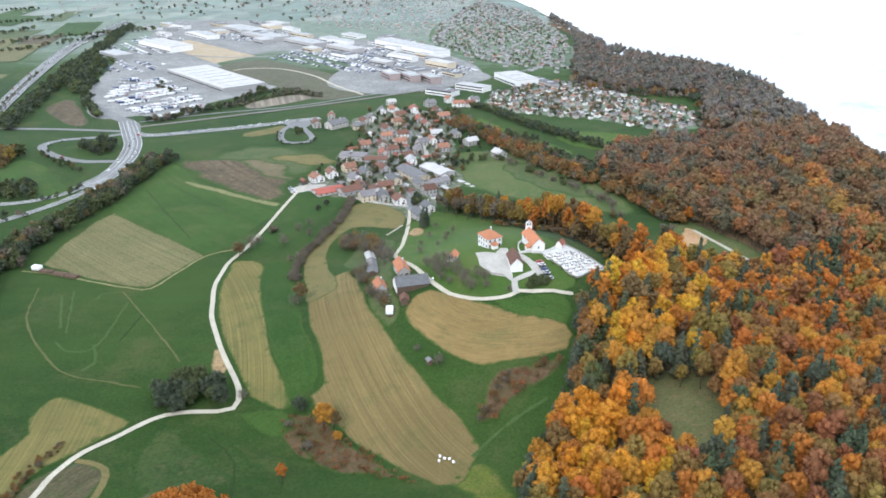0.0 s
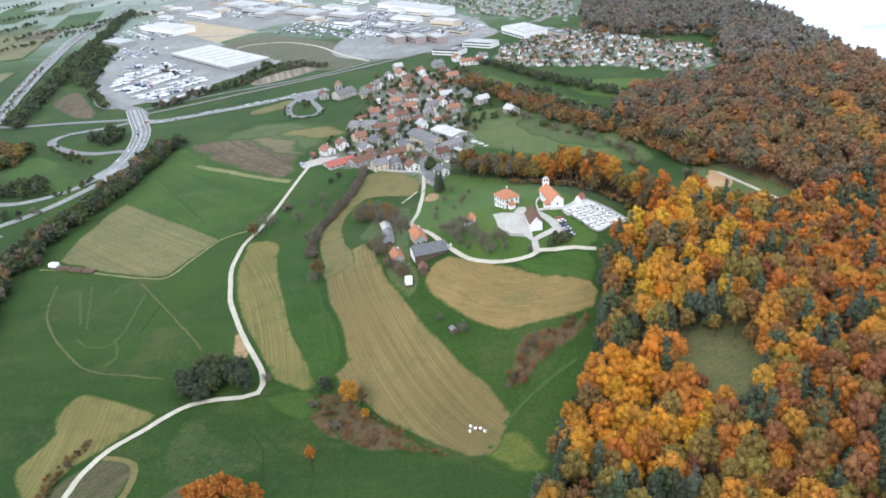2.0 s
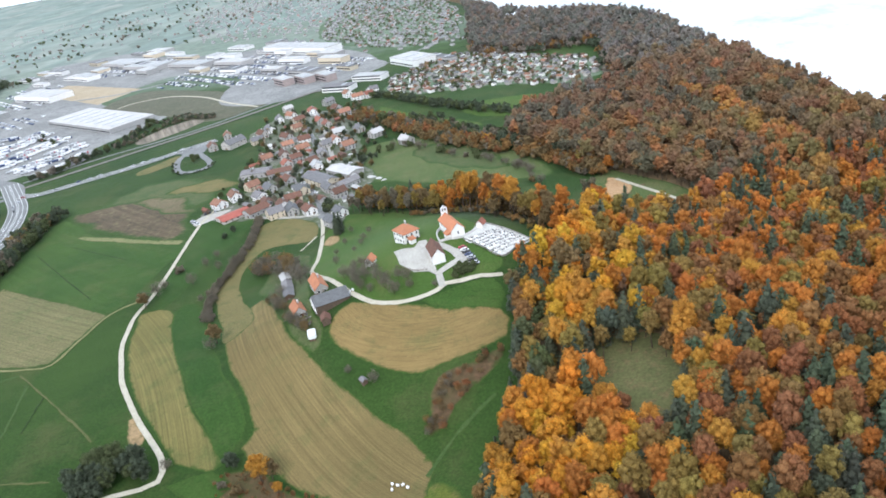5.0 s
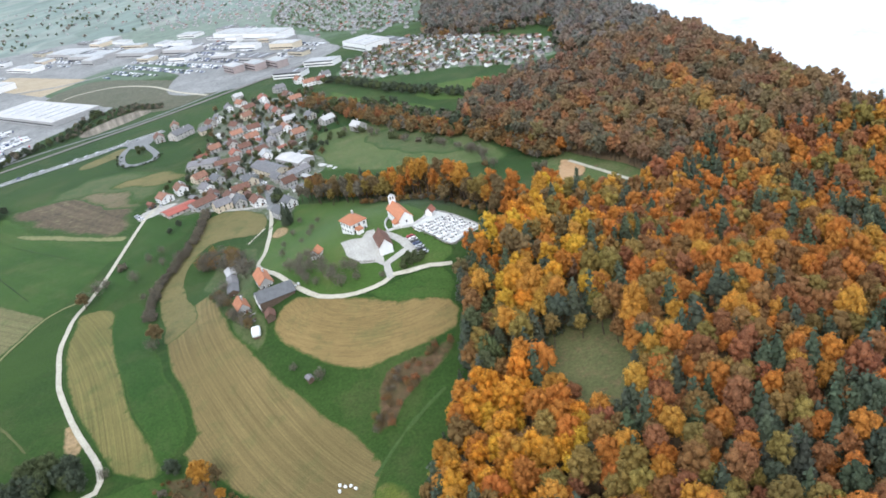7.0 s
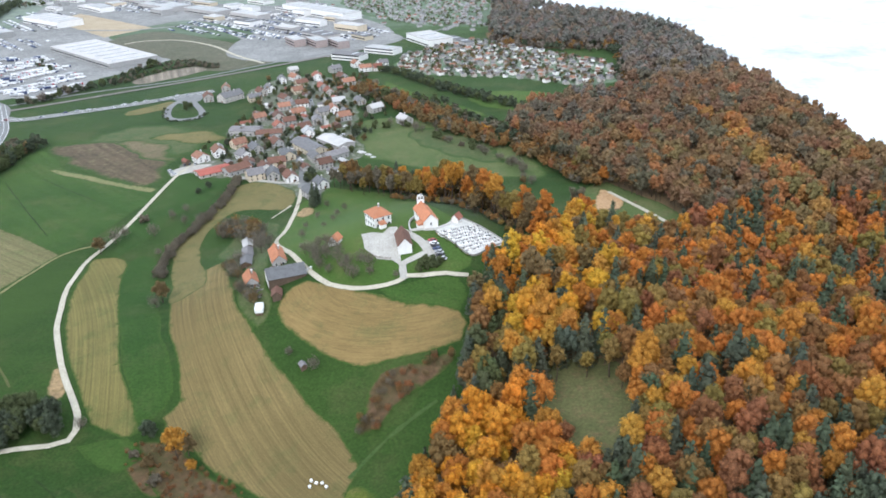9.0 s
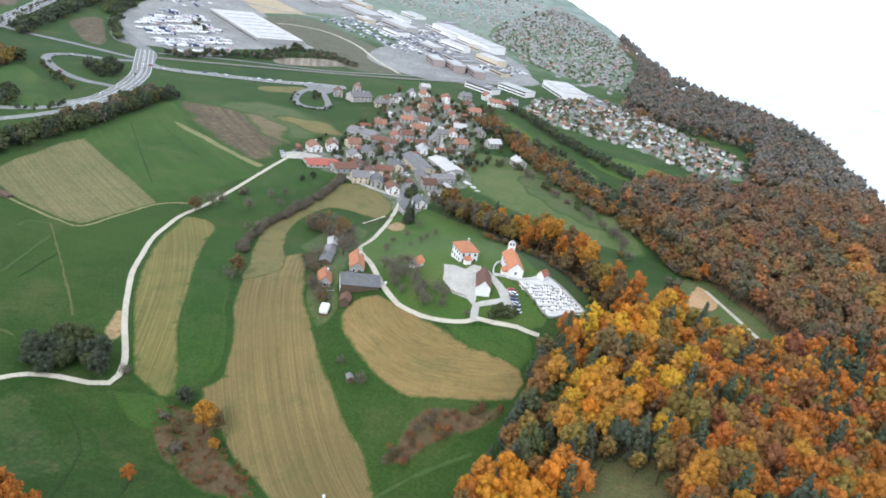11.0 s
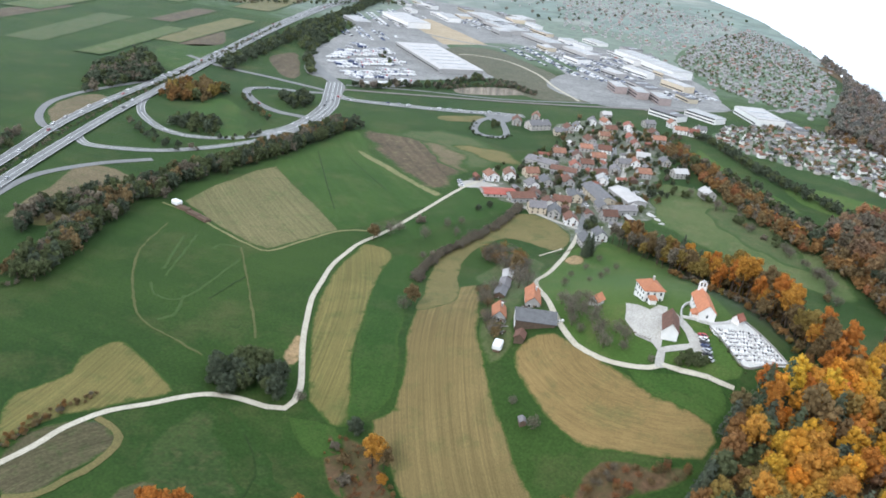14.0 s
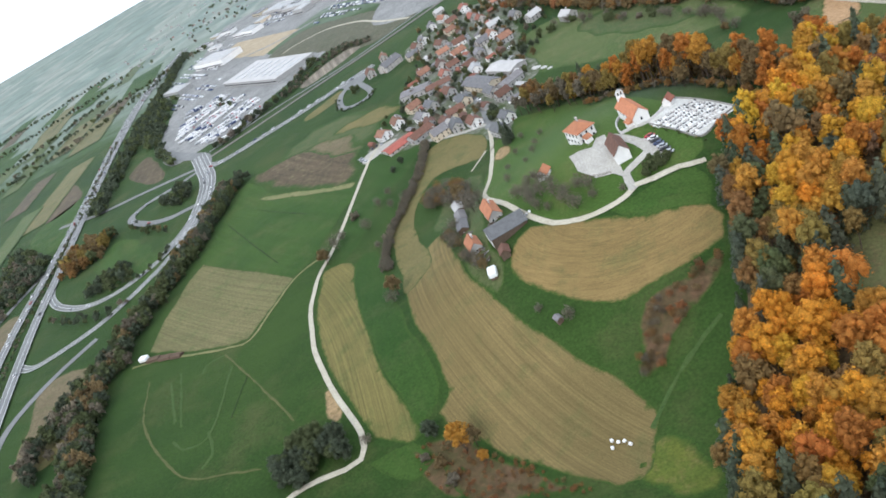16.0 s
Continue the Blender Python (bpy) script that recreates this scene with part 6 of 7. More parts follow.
def lorry_kind(paint, box_paint, label):
    base = new("lorry")
    bm = bmesh.new()
    box(bm, -1.22, 1.22, 5.3, 7.4, 0.6, 3.3)
    part("cab", bevelled(bm, 0.15), paint, base)
    bm = bmesh.new()
    box(bm, -1.05, 1.05, 7.38, 7.44, 1.9, 2.8)
    part("windscreen", bm, GLASS_DARK, base)
    bm = bmesh.new()
    box(bm, -1.27, 1.27, -7.2, 5.0, 1.1, 3.9)
    part("trailer", bm, box_paint, base)
    bm = bmesh.new()
    box(bm, -0.5, 0.5, -7, 7, 0.6, 1.08)
    part("chassis", bm, STONE_DARK, base)
    for x in (-1.05, 1.05):
        for y in (-5.0, 6.3):
            o = new("wheel", BIG_WHEEL)
            o.parent, o.location = base, (x, y, 0.5)
    return tagged(base, label, "lorry", "parked lorries")


CAR_PAINT = {n: painted(n + "_car_paint", c, 0.3, 0.08, 0.05, spec=0.6) for n, c in
             (("white", (0.75, 0.75, 0.75)), ("silver", (0.42, 0.43, 0.45)), ("dark blue", (0.03, 0.05, 0.13)), ("red", (0.36, 0.03, 0.04)), ("black", (0.02, 0.02, 0.022)))}
CARS = {n: car_kind(m, f"parked {n} passenger car") for n, m in CAR_PAINT.items()}
PARKED = set()


def put(src, x, y, turn, lift=0.26, group="", label="", size=1.0):
    m = pose(x, y, height(x, y) + lift, 0, 0, turn) @ Matrix.Scale(size, 4)
    if src.name in PARKED:
        ob = copy_thing(src, m)
    else:
        PARKED.add(src.name)
        src.matrix_basis = m
        ob = src
    return tagged(ob, label, "", group)


for k, n in enumerate(("red", "white", "black", "dark blue", "silver", "black", "silver")):
    put(CARS[n], 31.0 + 0.75 * k, 386.5 - 2.3 * k, 70, 0.2, "cars beside the cemetery")
rc = np.random.RandomState(4)
for way, w, gap, lift in ((MOTORWAY, 9.0, 26, 1.3), (MOTORWAY_B, 9.0, 16, 1.3), (MAIN_ROAD, 11, 9, 0.4), ([(-318, 590), (-322, 640), (-336, 690), (-354, 722)], 14, 11, 0.4), ([(-384, 717), (-414, 704), (-420, 688), (-411, 670), (-382, 649), (-358, 640)], 6, 26, 0.4), (RAMP_INNER, 6, 40, 0.4), (VILLAGE_ROAD, 5, 40, 0.34)):
    pts = curve(way, gap)
    for i in range(1, len(pts) - 1):
        if rc.rand() < 0.25:
            continue
        d = (pts[i + 1] - pts[i - 1]).normalized()
        o = rc.choice((-0.3, 0.3, -0.12)) * w
        put(list(CARS.values())[rc.choice((0, 0, 0, 0, 1, 1, 1, 1, 2, 4, 3))], pts[i].x - d.y * o, pts[i].y + d.x * o, math.degrees(math.atan2(-d.x, d.y)) + (180 if o > 0 else 0), lift, "traffic", "passenger car on the busy road")
for x, y in spots_in([(-85, 560), (-40, 600), (-35, 690), (-60, 790), (-120, 780), (-110, 640)], 16, 51, 400)[:34]:
    put(list(CARS.values())[rc.randint(5)], x, y, rc.uniform(0, 360), 0.1, "village cars")

for x, y, turn in ((-152, 571, 70), (-155, 575, 70), (-157, 579, 65), (-150, 590, 20), (-147, 592, 20), (-143, 592, 15)):
    put(list(CARS.values())[rc.choice((0, 1, 1, 4))], x, y, turn, 0.2, "cars beside the red hall")
LORRIES = [lorry_kind(CAR_PAINT[n], CAR_PAINT[t], f"parked lorry with {t} trailer and {n} cab") for n, t in (("white", "white"), ("dark blue", "white"), ("white", "silver"), ("red", "silver"), ("white", "dark blue"))]
n_row = 0
for j in range(22):
    for i in range(80):
        u, v = 4.3 * i - 60, 13.5 * j + (i % 7) * 0.4
        x, y = -545 + u * 0.58 + v * 0.815, 920 + u * 0.815 - v * 0.58
        if inside(x, y, TRUCK_YARD) and (i // 13 + j) % 4 and rc.rand() < 0.8 and n_row < 270:
            put(LORRIES[rc.choice((0, 0, 0, 0, 1, 2, 2, 3, 4))], x, y, -75 + rc.uniform(-3, 3), 0.16, "parked lorries", "", rc.uniform(0.68, 0.85))
            n_row += 1


def car_field(name, poly, turn, seed, label, share=0.75):
    """Rows of parked cars, too far to pick apart."""
    r = np.random.RandomState(seed)
    V, Fc, M = [], [], []
    xs, ys = [p[0] for p in poly], [p[1] for p in poly]
    cx, cy, c, s = sum(xs) / len(xs), sum(ys) / len(ys), math.cos(radians(turn)), math.sin(radians(turn))
    for a in range(-14, 15):
        for b in range(-60, 61):
            u, v = a * 13 + (4.5 if a % 2 else 0), b * 2.9
            x, y = cx + u * c - v * s, cy + u * s + v * c
            if not inside(x, y, poly) or r.rand() > share:
                continue
            z, n, mat = height(x, y) + 0.15, len(V), r.randint(4)
            for hw, hl, z0 in ((0.9, 2.1, 0.2), (0.9, 2.1, 0.85), (0.65, 1.0, 1.45)):
                for p, q in ((-hl, -hw), (hl, -hw), (hl, hw), (-hl, hw)):
                    V.append((x + p * c - q * s, y + p * s + q * c, z + z0))
            for lo in (0, 4):
                for k in range(4):
                    Fc.append((n + lo + k, n + lo + (k + 1) % 4, n + lo + 4 + (k + 1) % 4, n + lo + 4 + k))
                    M.append(mat)
            Fc.append((n + 8, n + 9, n + 10, n + 11))
            M.append(mat)
    ob = mesh_object(name, V, Fc, [CAR_PAINT[k] for k in ("white", "silver", "black", "dark blue")])
    ob.data.polygons.foreach_set("material_index", np.array(M, np.int32))
    return tagged(ob, label, "cars", kind="stuff")


car_field("parked_cars", [(-350, 1180), (-300, 1370), (-190, 1290), (-110, 1110), (-190, 1075)], 40, 61, "rows of cars parked on the shopping estate")
car_field("parked_cars", [(-100, 1080), (-70, 1160), (-20, 1120), (-60, 1050)], 40, 62, "rows of cars parked beside the offices")
car_field("parked_cars", [(-640, 1230), (-650, 1400), (-560, 1380), (-530, 1200)], 40, 64, "rows of vehicles behind the white hall", 0.5)
car_field("parked_cars", [(-575, 1060), (-570, 1150), (-490, 1130), (-480, 1060)], 40, 65, "rows of vans beside the lorry yard", 0.5)
car_field("parked_cars", [(-560, 1450), (-480, 1560), (-380, 1440), (-450, 1350)], 44, 63, "rows of vehicles in the far yard", 0.6)

# ---- church and cemetery details ----
bm = bmesh.new()
box(bm, -5.9, -3.52, -7.6, -3.6, -2, 2.6)
part("sacristy", bm, WALL_WHITE, CHURCH)
bm = bmesh.new()
v = box(bm, -6.2, -3.52, -7.9, -3.3, 2.62, 2.85)
for q in (v[5], v[6]):
    q.co.z += 1.3
part("sacristy_roof", bm, TILE_ORANGE, CHURCH)
bm = bmesh.new()
for x0, x1 in ((-1.7, -1.2), (-0.25, 0.25), (1.2, 1.7)):
    box(bm, x0, x1, 8.1, 9.0, 9.0, 10.5)
box(bm, -1.75, 1.75, 8.05, 9.05, 4.5, 9.0)
for cx in (-0.72, 0.72):
    for k in range(8):
        a0, a1 = math.pi * k / 8, math.pi * (k + 1) / 8
        for r0, r1 in ((0.48, 0.98),):
            q = [bm.verts.new((cx + r * math.cos(a), y, 10.5 + r * math.sin(a))) for y in (8.1, 9.0) for r, a in ((r0, a0), (r1, a0), (r1, a1), (r0, a1))]
            for f in ((0, 1, 2, 3), (7, 6, 5, 4), (1, 5, 6, 2), (0, 3, 7, 4)):
                bm.faces.new([q[n] for n in f])
part("bell_gable", bm, WALL_WHITE, CHURCH)
bm = bmesh.new()
for cx in (-0.72, 0.72):
    bmesh.ops.create_cone(bm, cap_ends=True, segments=10, radius1=0.42, radius2=0.2, depth=0.7, matrix=Matrix.Translation((cx, 8.55, 9.9)))
part("bell", bm, STONE_DARK, CHURCH)
bm = bmesh.new()
v = box(bm, -1.1, 1.1, 8.0, 9.1, 11.45, 11.6)
w2 = box(bm, -0.9, 0.9, 8.1, 9.0, 11.6, 12.2)
for q in w2[4:]:
    q.co.x *= 0.08
part("gable_cap", bm, STONE_PALE, CHURCH)
for s in (-1, 1):
    for k in range(3):
        bm = bmesh.new()
        box(bm, s * 3.5 - 0.05, s * 3.5 + 0.05, -1.6 + 3.2 * k, -0.8 + 3.2 * k, 2.6, 4.6)
        part("window", bm, GLASS_DARK, CHURCH)
bm = bmesh.new()
box(bm, -0.4, 0.4, -9.05, -8.95, 2.4, 3.8)
part("window", bm, GLASS_DARK, CHURCH)


def low_wall(name, line, tall, thick, mat, label, cap=True):
    pts = curve(line, 2.5)
    V, Fc = [], []
    for i, p in enumerate(pts):
        d = (pts[min(i + 1, len(pts) - 1)] - pts[max(i - 1, 0)]).normalized()
        z = height(p.x, p.y)
        for o, h in ((-0.5, -0.5), (-0.5, tall), (0.5, tall), (0.5, -0.5)):
            V.append((p.x - d.y * o * thick, p.y + d.x * o * thick, z + h))
    for i in range(len(pts) - 1):
        for k in range(3):
            a = i * 4 + k
            Fc.append((a, a + 1, a + 5, a + 4))
    Fc += [(0, 1, 2, 3), tuple(len(V) - q for q in (1, 2, 3, 4))]
    return tagged(mesh_object(name, V, Fc, mat), label, "wall", kind="structure")


low_wall("churchyard_wall", [(20.5, 397), (19.5, 404), (20.5, 412), (24, 418), (30, 418)], 1.3, 0.5, STONE_PALE, "pale stone wall curving round the church")
low_wall("churchyard_wall", [(20.5, 397), (26, 398), (32, 398), (40, 406)], 1.2, 0.5, STONE_PALE, "low stone wall towards the cemetery chapel")
low_wall("cemetery_wall", [(32.5, 396), (40, 387), (49, 377), (58, 386), (66, 394.5)], 0.9, 0.3, STONE_DULL, "low grey cemetery wall")
belt("hedge", [(33, 393), (40, 385), (48.5, 375.5)], 1.2, 0.8, 0.16, ["green", "olive", "green"], 74, "clipped hedge along the cemetery wall", SHRUB)
low_wall("cemetery_wall", [(66, 394.5), (55, 407), (45, 417)], 0.9, 0.3, STONE_DULL, "low grey cemetery wall below the beeches")


def grave_kind(stone, tall, label):
    base = new("grave")
    bm = bmesh.new()
    box(bm, -0.55, 0.55, -2.0, 0, -0.2, 0.28)
    part("slab", bevelled(bm, 0.05), STONE_DARK if tall == 1.2 else WRAP_WHITE, base)
    bm = bmesh.new()
    v = box(bm, -0.5, 0.5, 0.02, 0.3, -0.2, tall)
    part("headstone", bevelled(bm, 0.06), stone, base)
    bm = bmesh.new()
    box(bm, -0.7, 0.7, -2.2, -2.02, -0.2, 0.22)
    box(bm, -0.78, -0.57, -2.2, 0.3, -0.2, 0.22)
    box(bm, 0.57, 0.78, -2.2, 0.3, -0.2, 0.22)
    part("border", bm, WRAP_WHITE, base)
    return tagged(base, label, "grave", "graves in rows")


GRAVES = [grave_kind(STONE_PALE, 1.2, "white-bordered grave with pale headstone"), grave_kind(STONE_DARK, 1.0, "white-bordered grave with dark granite headstone"), grave_kind(STONE_PALE, 1.6, "white-bordered grave with tall pale headstone")]
rq = np.random.RandomState(17)
CEM_IN = [(34, 395.5), (44, 415.5), (54, 405.5), (64, 394), (57, 387), (49, 379)]
for a in range(14):
    for b in range(22):
        u, v = a * 2.55, b * 1.42
        x, y = 34 + u * 0.62 + v * 0.83, 394 - u * 0.83 + v * 0.55
        if inside(x, y, CEM_IN) and b % 9 != 4:
            put(GRAVES[rq.choice((0, 0, 1, 2))], x, y, -56 + rq.uniform(-3, 3), 0.22, "graves in rows")

for x, y in ((-193, 742), (-191, 748), (-196, 750)):
    plant("green", x, y, 0.6, rq, 0)

# ---- farm and meadow things ----
def silage_wrap(x, y, turn):
    base = new("wrapped_trailer")
    base.matrix_basis = pose(x, y, height(x, y), 0, 0, turn)
    bm = bmesh.new()
    box(bm, -1.9, 1.9, -3.0, 3.0, 0.5, 3.2)
    part("cover", bevelled(bm, 0.5), WRAP_WHITE, base)
    bm = bmesh.new()
    box(bm, -1.4, 1.4, -2.8, 2.8, -0.3, 0.5)
    part("bed", bm, TIMBER, base)
    return tagged(base, "white covered trailer beside the farm sheds", "trailer")


silage_wrap(-44.6, 351, 8)


def bale(x, y, turn):
    bm = bmesh.new()
    bmesh.ops.create_cone(bm, cap_ends=True, segments=18, radius1=0.56, radius2=0.56, depth=1.1, matrix=Matrix.Rotation(radians(90), 4, "X"))
    bmesh.ops.bevel(bm, geom=bm.edges[:], offset=0.12, segments=2, affect="EDGES")
    ob = part("hay_bale", bm, WRAP_WHITE, None)
    ob.matrix_basis = pose(x, y, height(x, y) + 0.68, 0, 0, turn)
    return tagged(ob, "round hay bale wrapped in white film", "hay bale", "bales on the field")


for x, y, t in ((-12.4, 268.6, 20), (-10.4, 267.2, 70), (-8.4, 266.8, 120), (-12.6, 265.8, 10), (-6.6, 264.8, 40)):
    bale(x, y, t)
house("field_shelter", -21.5, 318.5, 30, 2.4, 3, 1.6, 0.7, TIMBER, ROOF_GREY, "tiny weathered field shelter with a grey roof", "hut", windows=None, chimney=False, over=0.3)
for k, (x, y) in enumerate(((-26.5, 374.5), (-25.0, 375.5))):
    bale(x, y, 30 * k)


def timber_stack(x, y, turn, l):
    base = new("timber_stack")
    base.matrix_basis = pose(x, y, height(x, y), 0, 0, turn)
    for k in range(9):
        bm = bmesh.new()
        bmesh.ops.create_cone(bm, cap_ends=True, segments=8, radius1=0.45, radius2=0.4, depth=l, matrix=Matrix.Translation(((k % 5) * 0.9 - 1.8 + (0.45 if k > 4 else 0), 0, 0.45 + 0.78 * (k // 5))) @ Matrix.Rotation(radians(90), 4, "X"))
        part("log", bm, TIMBER, base)
    return tagged(base, "long stack of brown logs beside the stubble field", "timber")


timber_stack(-263, 414, 82, 9)
timber_stack(-253, 411, 78, 9)
timber_stack(-244, 408.5, 75, 8)
silage = silage_wrap(-270.5, 416.5, 80)
tagged(silage, "white covered trailer beside the log stacks")

for way in (TRACK_A, TRACK_B, TRACK_D, TRACK_E, TRACK_F, TRACK_G):
    ribbon("tractor_track", way, 1.5, TRACK_GRASS, 0.12, "faint tractor track in the meadow", "track", ragged=0.9)
for poly in ([(-131, 243), (-136, 261), (-134, 273), (-121, 268), (-100, 250), (-93, 244), (-112, 228)], [(-126, 280), (-100, 269), (-81, 259), (-82, 254), (-104, 264)]):
    sheet("meadow_patch", poly, ROUGH_MEADOW, 0.07, "rough tussocky meadow with dry patches", "meadow", 3.0, 4.0, None, False, 7.0)
sheet("field", [(-123, 220), (-124, 226), (-121, 232), (-117, 234), (-112, 230), (-108, 222), (-114, 214)], TILLED, 0.10, "small tilled brown patch in the meadow", "field", 0.8)
for way in (TRACK_H, TRACK_J):
    ribbon("grass_balk", way, 1.2, BALK_GRASS, 0.13, "narrow balk of dry grass across the meadow", "track", ragged=0.9)
for way in (TRACK_C, TRACK_I, TRACK_K, DITCH, DITCH_B):
    ribbon("drain", way, 0.9, DRAIN_GRASS, 0.12, "narrow dark drain in the meadow", "drain", ragged=0.6)
sheet("meadow_patch", BRIGHT_HILL, GRASS_BRIGHT, 0.06, "short bright green meadow on the church hill", "meadow", 0.4, 5.0, None, False, 1.5)
sheet("meadow_patch", HILL_GRASS_B, GRASS_MID, 0.06, "short green grass below the hill road", "meadow", 0.5)
sheet("meadow_patch", GREEN_WEDGE, SCRUB_LAWN, 0.07, "dull dry meadow beside the fallow field", "meadow", 3.0, 5.0, None, False, 16.0)
sheet("meadow_patch", SCRUB_B, SCRUB_SOIL, 0.08, "rough brown scrub strip along a ditch", "scrub", 1.5)
sheet("meadow_patch", [(-84, 430), (-78, 470), (-60, 470), (-50, 410), (-44, 372), (-40, 346), (-50, 345), (-60, 372), (-66, 400)], SCRUB_LAWN, 0.07, "rough grass round the farm", "meadow", 2.0)
sheet("soil_mound", MOUND, LOOSE_SOIL, 0.12, "patchy bare tan soil beside the dark grove", "soil", 2.4, 1.2, None, False, 2.6)
sheet("meadow_patch", MEADOW_FAR, GRASS_BRIGHT, 0.2, "far green meadow before the ridge forest", "meadow", 2.0)
sheet("meadow_patch", MEADOW_VALLEY, GRASS_BRIGHT, 0.2, "green meadow strip beside the settlement", "meadow", 1.0)
sheet("sand_lot", SAND_LOT, SAND, 0.16, "bare sandy building lot", "lot", 1.0, 12.0, None, True)

rb = np.random.RandomState(23)
for k, x, y, s in (("bare", -57, 415, 2.1), ("bare", -61, 426, 2.3), ("bare", -55, 423, 1.8), ("bare", -30, 392, 1.6), ("bare", -100, 376, 1.7), ("brown", -154, 445, 0.95), ("bare", -156, 451, 1.9), ("bare", -150, 458, 1.8), ("bare", -148, 466, 1.7), ("bush", -144, 488, 1.6), ("brown", -98, 380, 1.05), ("brown", -60, 284, 0.9), ("bush", -69, 272, 1.3), ("bush", -74, 280, 1.2), ("bush", -80, 284, 1.0), ("gold", -64, 283.5, 1.2), ("darkbush", -77, 293, 0.75),
                   ("gold", -57, 277, 0.55), ("bare", -104, 297, 1.2), ("bare", -73, 441, 2.2), ("brown", -66, 437, 1.1), ("conifer", -43, 497, 1.1), ("conifer", -41, 501, 0.85),
                   ("bare", -131, 466, 1.7), ("bare", -128, 491, 1.3), ("bare", -123, 502, 1.2), ("bare", -118, 482, 1.2), ("darkbush", -124, 533, 0.5), ("darkbush", -120, 543, 0.5), ("bare", -109, 483, 1.4), ("bare", -120, 440, 1.0),
                   ("bare", -17, 317, 1.3), ("bare", -28, 325, 0.9), ("bare", 15, 361, 0.8), ("brown", -48, 356, 0.6), ("bare", -50, 358, 1.5), ("bare", -66, 404, 1.6)):
    if k == "gold":
        plant("autumn", x, y, s, rb, 1)
    elif k == "brown":
        plant("autumn", x, y, s, rb, 3)
    elif k == "darkbush":
        plant("dark", x, y, s, rb, 0)
    else:
        plant(k, x, y, s, rb)
for x, y, s in ((-98, 223, 1.2), (-91, 219, 1.25), (-105, 219, 1.15), (-99, 216, 1.4), (-86, 222, 0.9), (-110, 222, 0.9), (-74, 251, 0.7)):
    plant("autumn", x, y, s, rb, 0)
for x, y in spots_in(ORCHARD_SLOPE, 5.0, 71, 700)[:19]:
    plant("bare", x, y, 1.0 + 0.8 * rb.rand(), rb, None, "orchard trees on the slope")
for x, y in spots_in([(24, 364), (34, 366), (36, 371), (27, 373)], 2.5, 72, 200)[:9]:
    plant("bush", x, y, 0.7 + 0.3 * rb.rand(), rb, 1, "shrubs beside the car park")
for x, y in spots_in([(-40, 420), (-20, 430), (-15, 480), (-40, 500)], 12, 73, 200)[:8]:
    plant("bare", x, y, 0.7 + 0.4 * rb.rand(), rb, None, "orchard trees on the slope")

# ---- far field patchwork ----
rp = np.random.RandomState(77)
FAR_MATS = [GRASS_MID, GRASS_DULL, GRASS_MID, SCRUB_LAWN, FALLOW, GRASS_DEEP, STUBBLE_GREY]
for k, (x, y) in enumerate(spots_in([(-1700, 500), (-700, 450), (-560, 700), (-640, 900), (-760, 1300), (-830, 1700), (-1700, 1800)], 85, 78, 900)[:70]):
    a, w, l = radians(17 + rp.uniform(-6, 6)), rp.uniform(30, 75), rp.uniform(110, 240)
    c, s = math.cos(a), math.sin(a)
    quad = [(x + (p * w * c - q * l * s) / 2, y + (p * w * s + q * l * c) / 2) for p, q in ((-1, -1), (1, -1), (1.1, 1), (-0.9, 1))]
    sheet("far_field", quad, FAR_MATS[rp.randint(len(FAR_MATS))], 0.3 + 0.01 * k, "far strip field on the plain", "field", 1.0, 14.0, None, True, 9.0)
for k in range(9):
    x, y = rp.uniform(-1500, -720), rp.uniform(560, 1600)
    belt("wood_belt", [(x, y), (x + rp.uniform(60, 200), y + rp.uniform(80, 220)), (x + 260, y + 330)], 14, 9, 0.9, ["green", "dark", "dark", "bare"], 90 + k, "far dark hedgerow on the plain", TINY)


# ---- small things by the village edge and the rectory ----
def spoil_mound(x, y, w, tall, seed, label):
    """A low heap of pale rubble with a ragged outline."""
    r = np.random.RandomState(seed)
    bm = bmesh.new()
    bmesh.ops.create_icosphere(bm, subdivisions=3, radius=1)
    for v in bm.verts:
        k = 1 + 0.7 * noise.noise(v.co * 2.6 + Vector((seed, 0, 0)))
        v.co = Vector((v.co.x * w * k, v.co.y * w * 0.7 * k, max(-0.2, v.co.z) * tall * k))
    ob = part("spoil_mound", bm, STONE_PALE, None)
    ob.matrix_basis = pose(x, y, height(x, y), 0, 0, r.rand() * 360)
    return tagged(ob, label, "rubble")


spoil_mound(-24, 608, 3.4, 1.1, 1, "pale heap of rubble at the village edge")
spoil_mound(-18, 602, 2.6, 0.8, 2, "low white heap of rubble behind the workshop")
spoil_mound(-14, 596, 2.0, 0.7, 3, "small white heap of gravel behind the workshop")
porch = new("porch")
porch.matrix_basis = pose(6.6, 405.2, height(6.6, 405.2), 0, 0, 32)
bm = bmesh.new()
box(bm, -1.5, 1.5, -1.3, 1.3, -1, 2.3)
part("wall", bm, WALL_WHITE, porch)
bm = bmesh.new()
v = box(bm, -1.8, 1.8, -1.6, 1.5, 2.32, 2.5)
for q in (v[6], v[7]):
    q.co.z += 1.0
part("roof", bm, TILE_ORANGE, porch)
tagged(porch, "small porch with an orange lean-to roof", "porch")


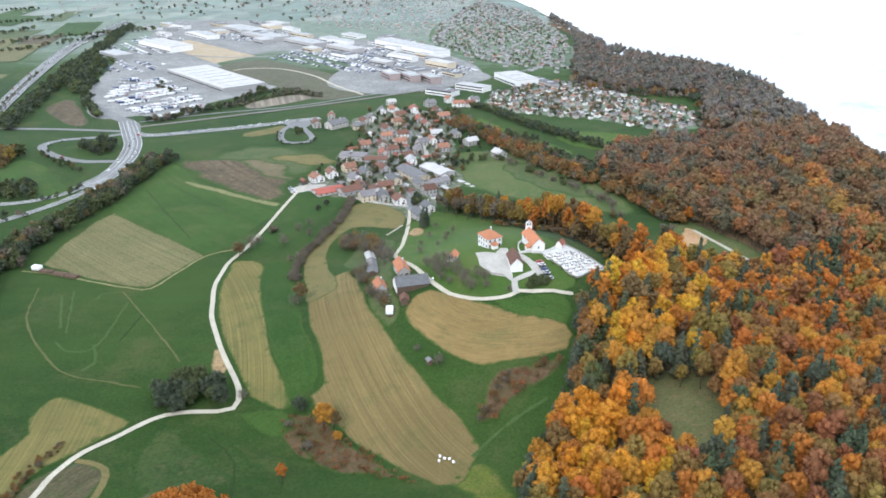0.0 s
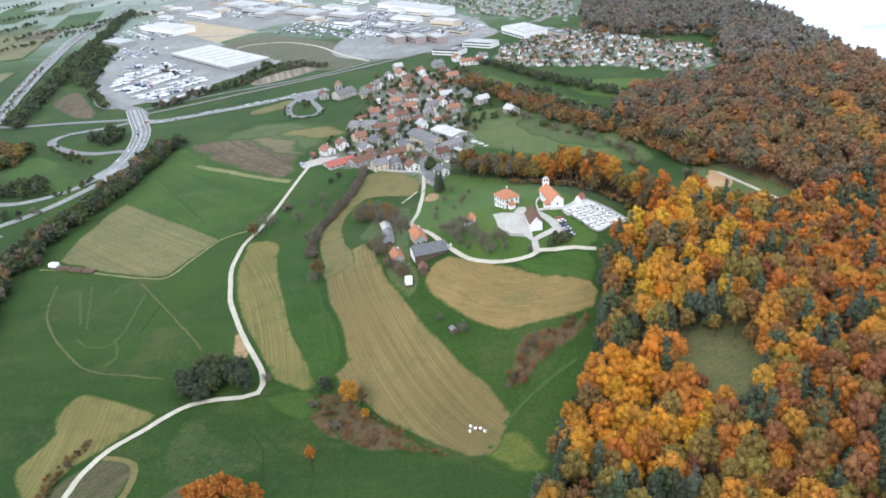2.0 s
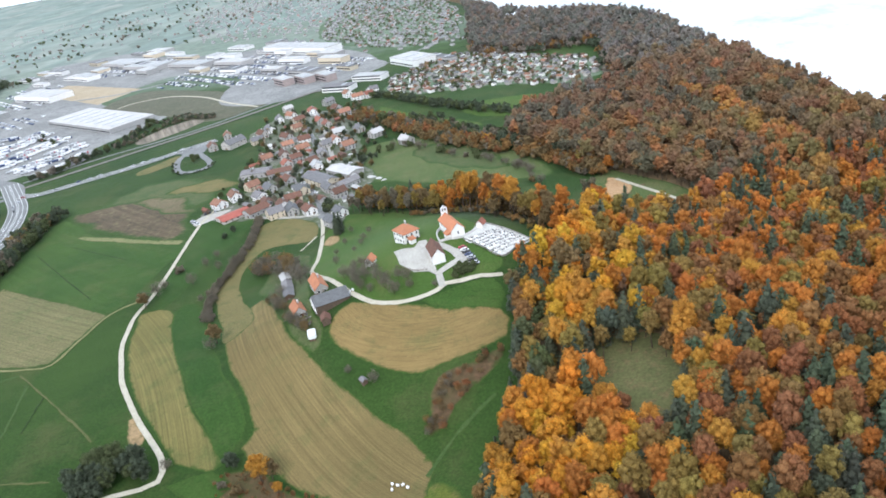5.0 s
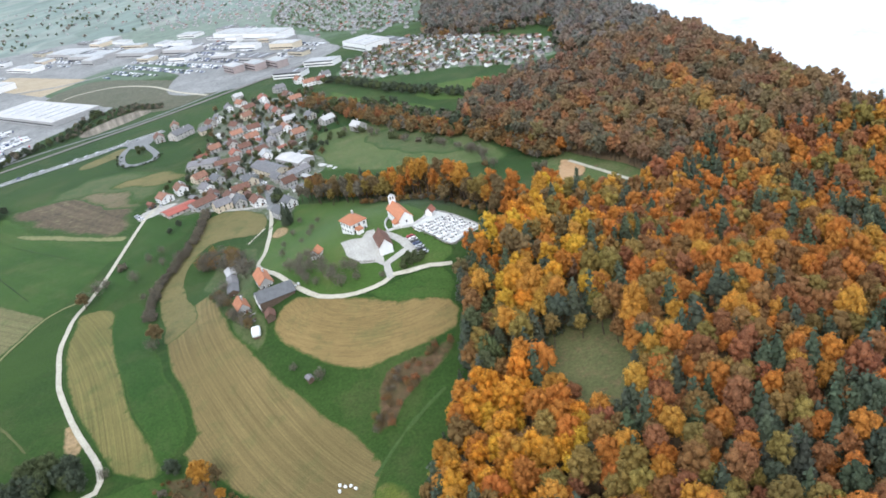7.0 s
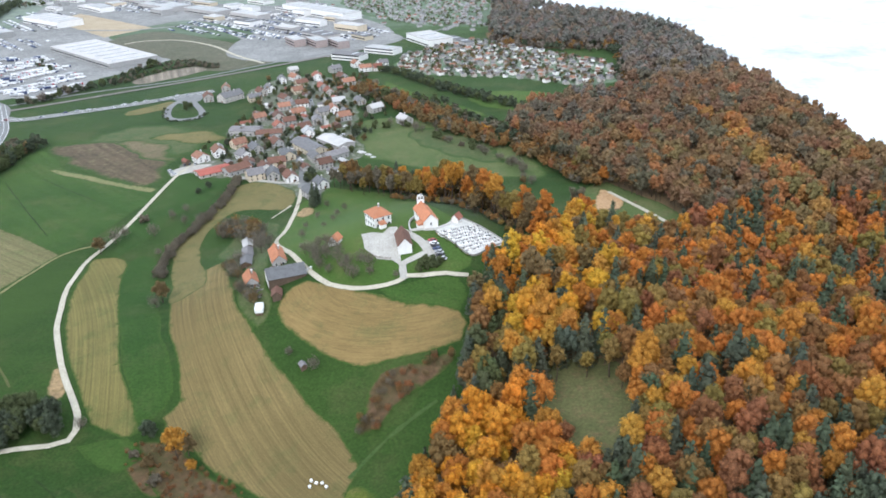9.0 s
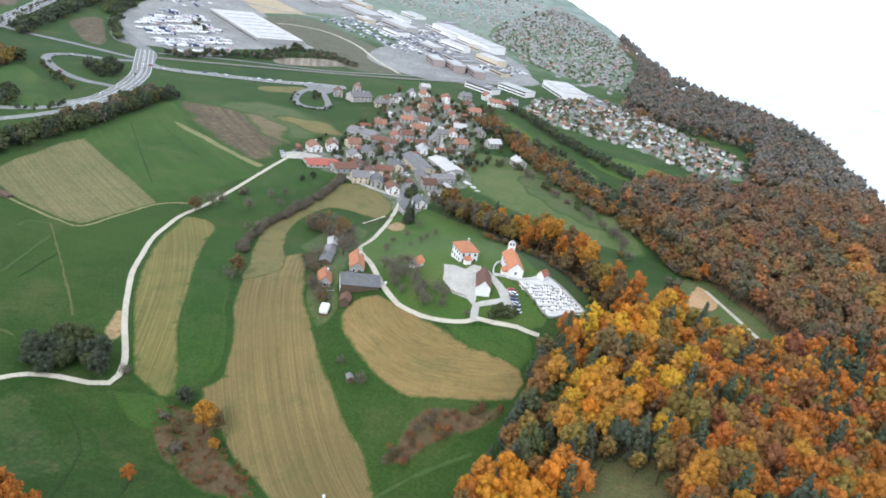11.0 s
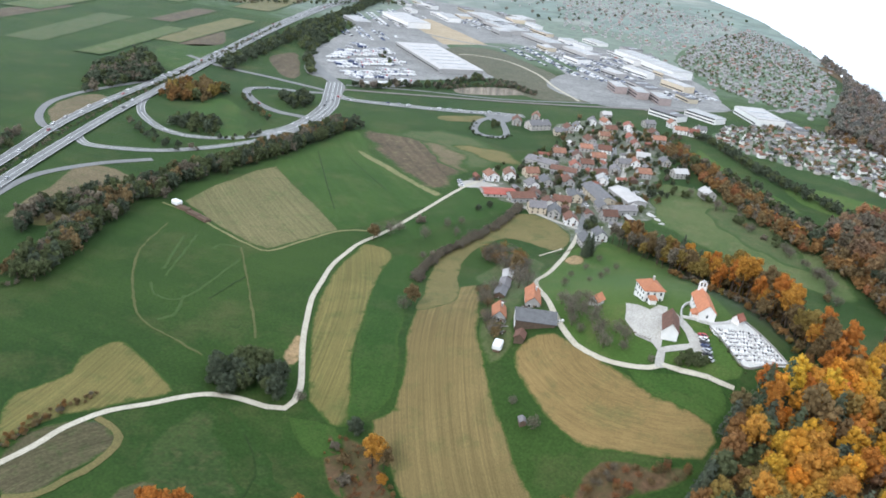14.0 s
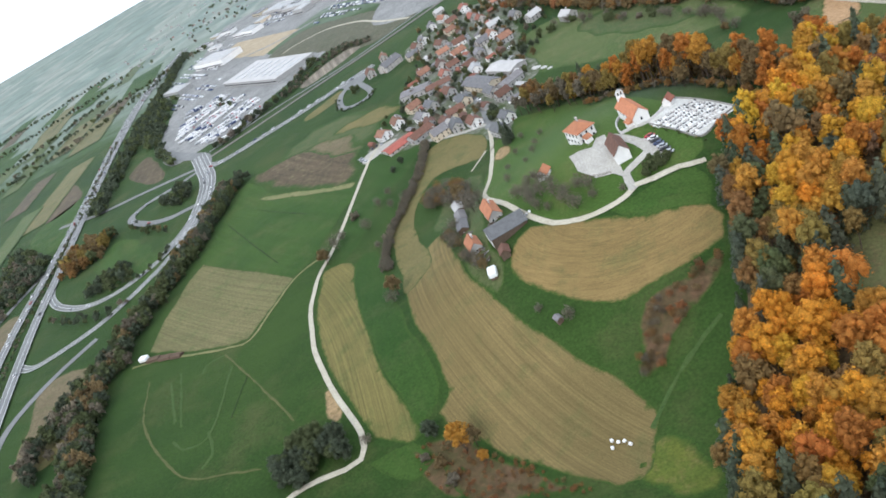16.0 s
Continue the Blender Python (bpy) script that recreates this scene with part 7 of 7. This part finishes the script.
def board_pile(x, y, turn, seed):
    """Loose boards and a white sheet heaped beside a shed."""
    r = np.random.RandomState(seed)
    base = new("board_pile")
    base.matrix_basis = pose(x, y, height(x, y), 0, 0, turn)
    for k in range(9):
        bm = bmesh.new()
        l, w, z = r.uniform(1.4, 3.2), r.uniform(0.25, 0.6), 0.12 * k
        bmesh.ops.create_cube(bm, size=1, matrix=pose(r.uniform(-0.6, 0.6), r.uniform(-0.8, 0.8), z + 0.03, r.uniform(-4, 4), r.uniform(-4, 4), r.uniform(-35, 35)) @ Matrix.Diagonal((w, l, 0.1, 1)))
        part("board", bm, (TIMBER, ROOF_PALE, TIMBER, ROOF_GREY)[k % 4], base)
    return tagged(base, "heap of loose boards and sheets beside the sheds", "boards", "board piles at the farm")


for k, (x, y) in enumerate(((-61, 397), (-63, 410.5), (-68, 428), (-48, 366), (-46.5, 361), (-49, 370), (-57, 391), (-44, 384))):
    board_pile(x, y, 40 * k, 80 + k)


def fence_line(line, gap, group):
    """Round posts with two rails along a line."""
    base = new("fence")
    x0, y0 = line[0]
    pts = curve(line, gap)
    base.location = (x0, y0, height(x0, y0))
    for p in pts:
        bm = bmesh.new()
        bmesh.ops.create_cone(bm, cap_ends=True, segments=6, radius1=0.09, radius2=0.07, depth=1.6, matrix=Matrix.Translation((p.x - x0, p.y - y0, height(p.x, p.y) - height(x0, y0) + 0.6)))
        part("post", bm, TIMBER, base)
    for z in (0.6, 1.1):
        bm = bmesh.new()
        prev = None
        for p in pts:
            q = Vector((p.x - x0, p.y - y0, height(p.x, p.y) - height(x0, y0) + z))
            ring = [bm.verts.new(q + Vector((0, 0, o))) for o in (-0.06, 0.06)] + [bm.verts.new(q + Vector((0.07, 0.05, o))) for o in (0.06, -0.06)]
            if prev:
                for i in range(4):
                    bm.faces.new((prev[i], prev[(i + 1) % 4], ring[(i + 1) % 4], ring[i]))
            prev = ring
        part("rail", bm, TIMBER, base)
    return tagged(base, "weathered timber post-and-rail fence beside the yard", "fence", group)


fence_line([(-3, 384), (5, 376), (12, 373.5)], 2.2, "yard fences")
fence_line([(-49, 524), (-52, 505), (-58, 488)], 2.6, "yard fences")
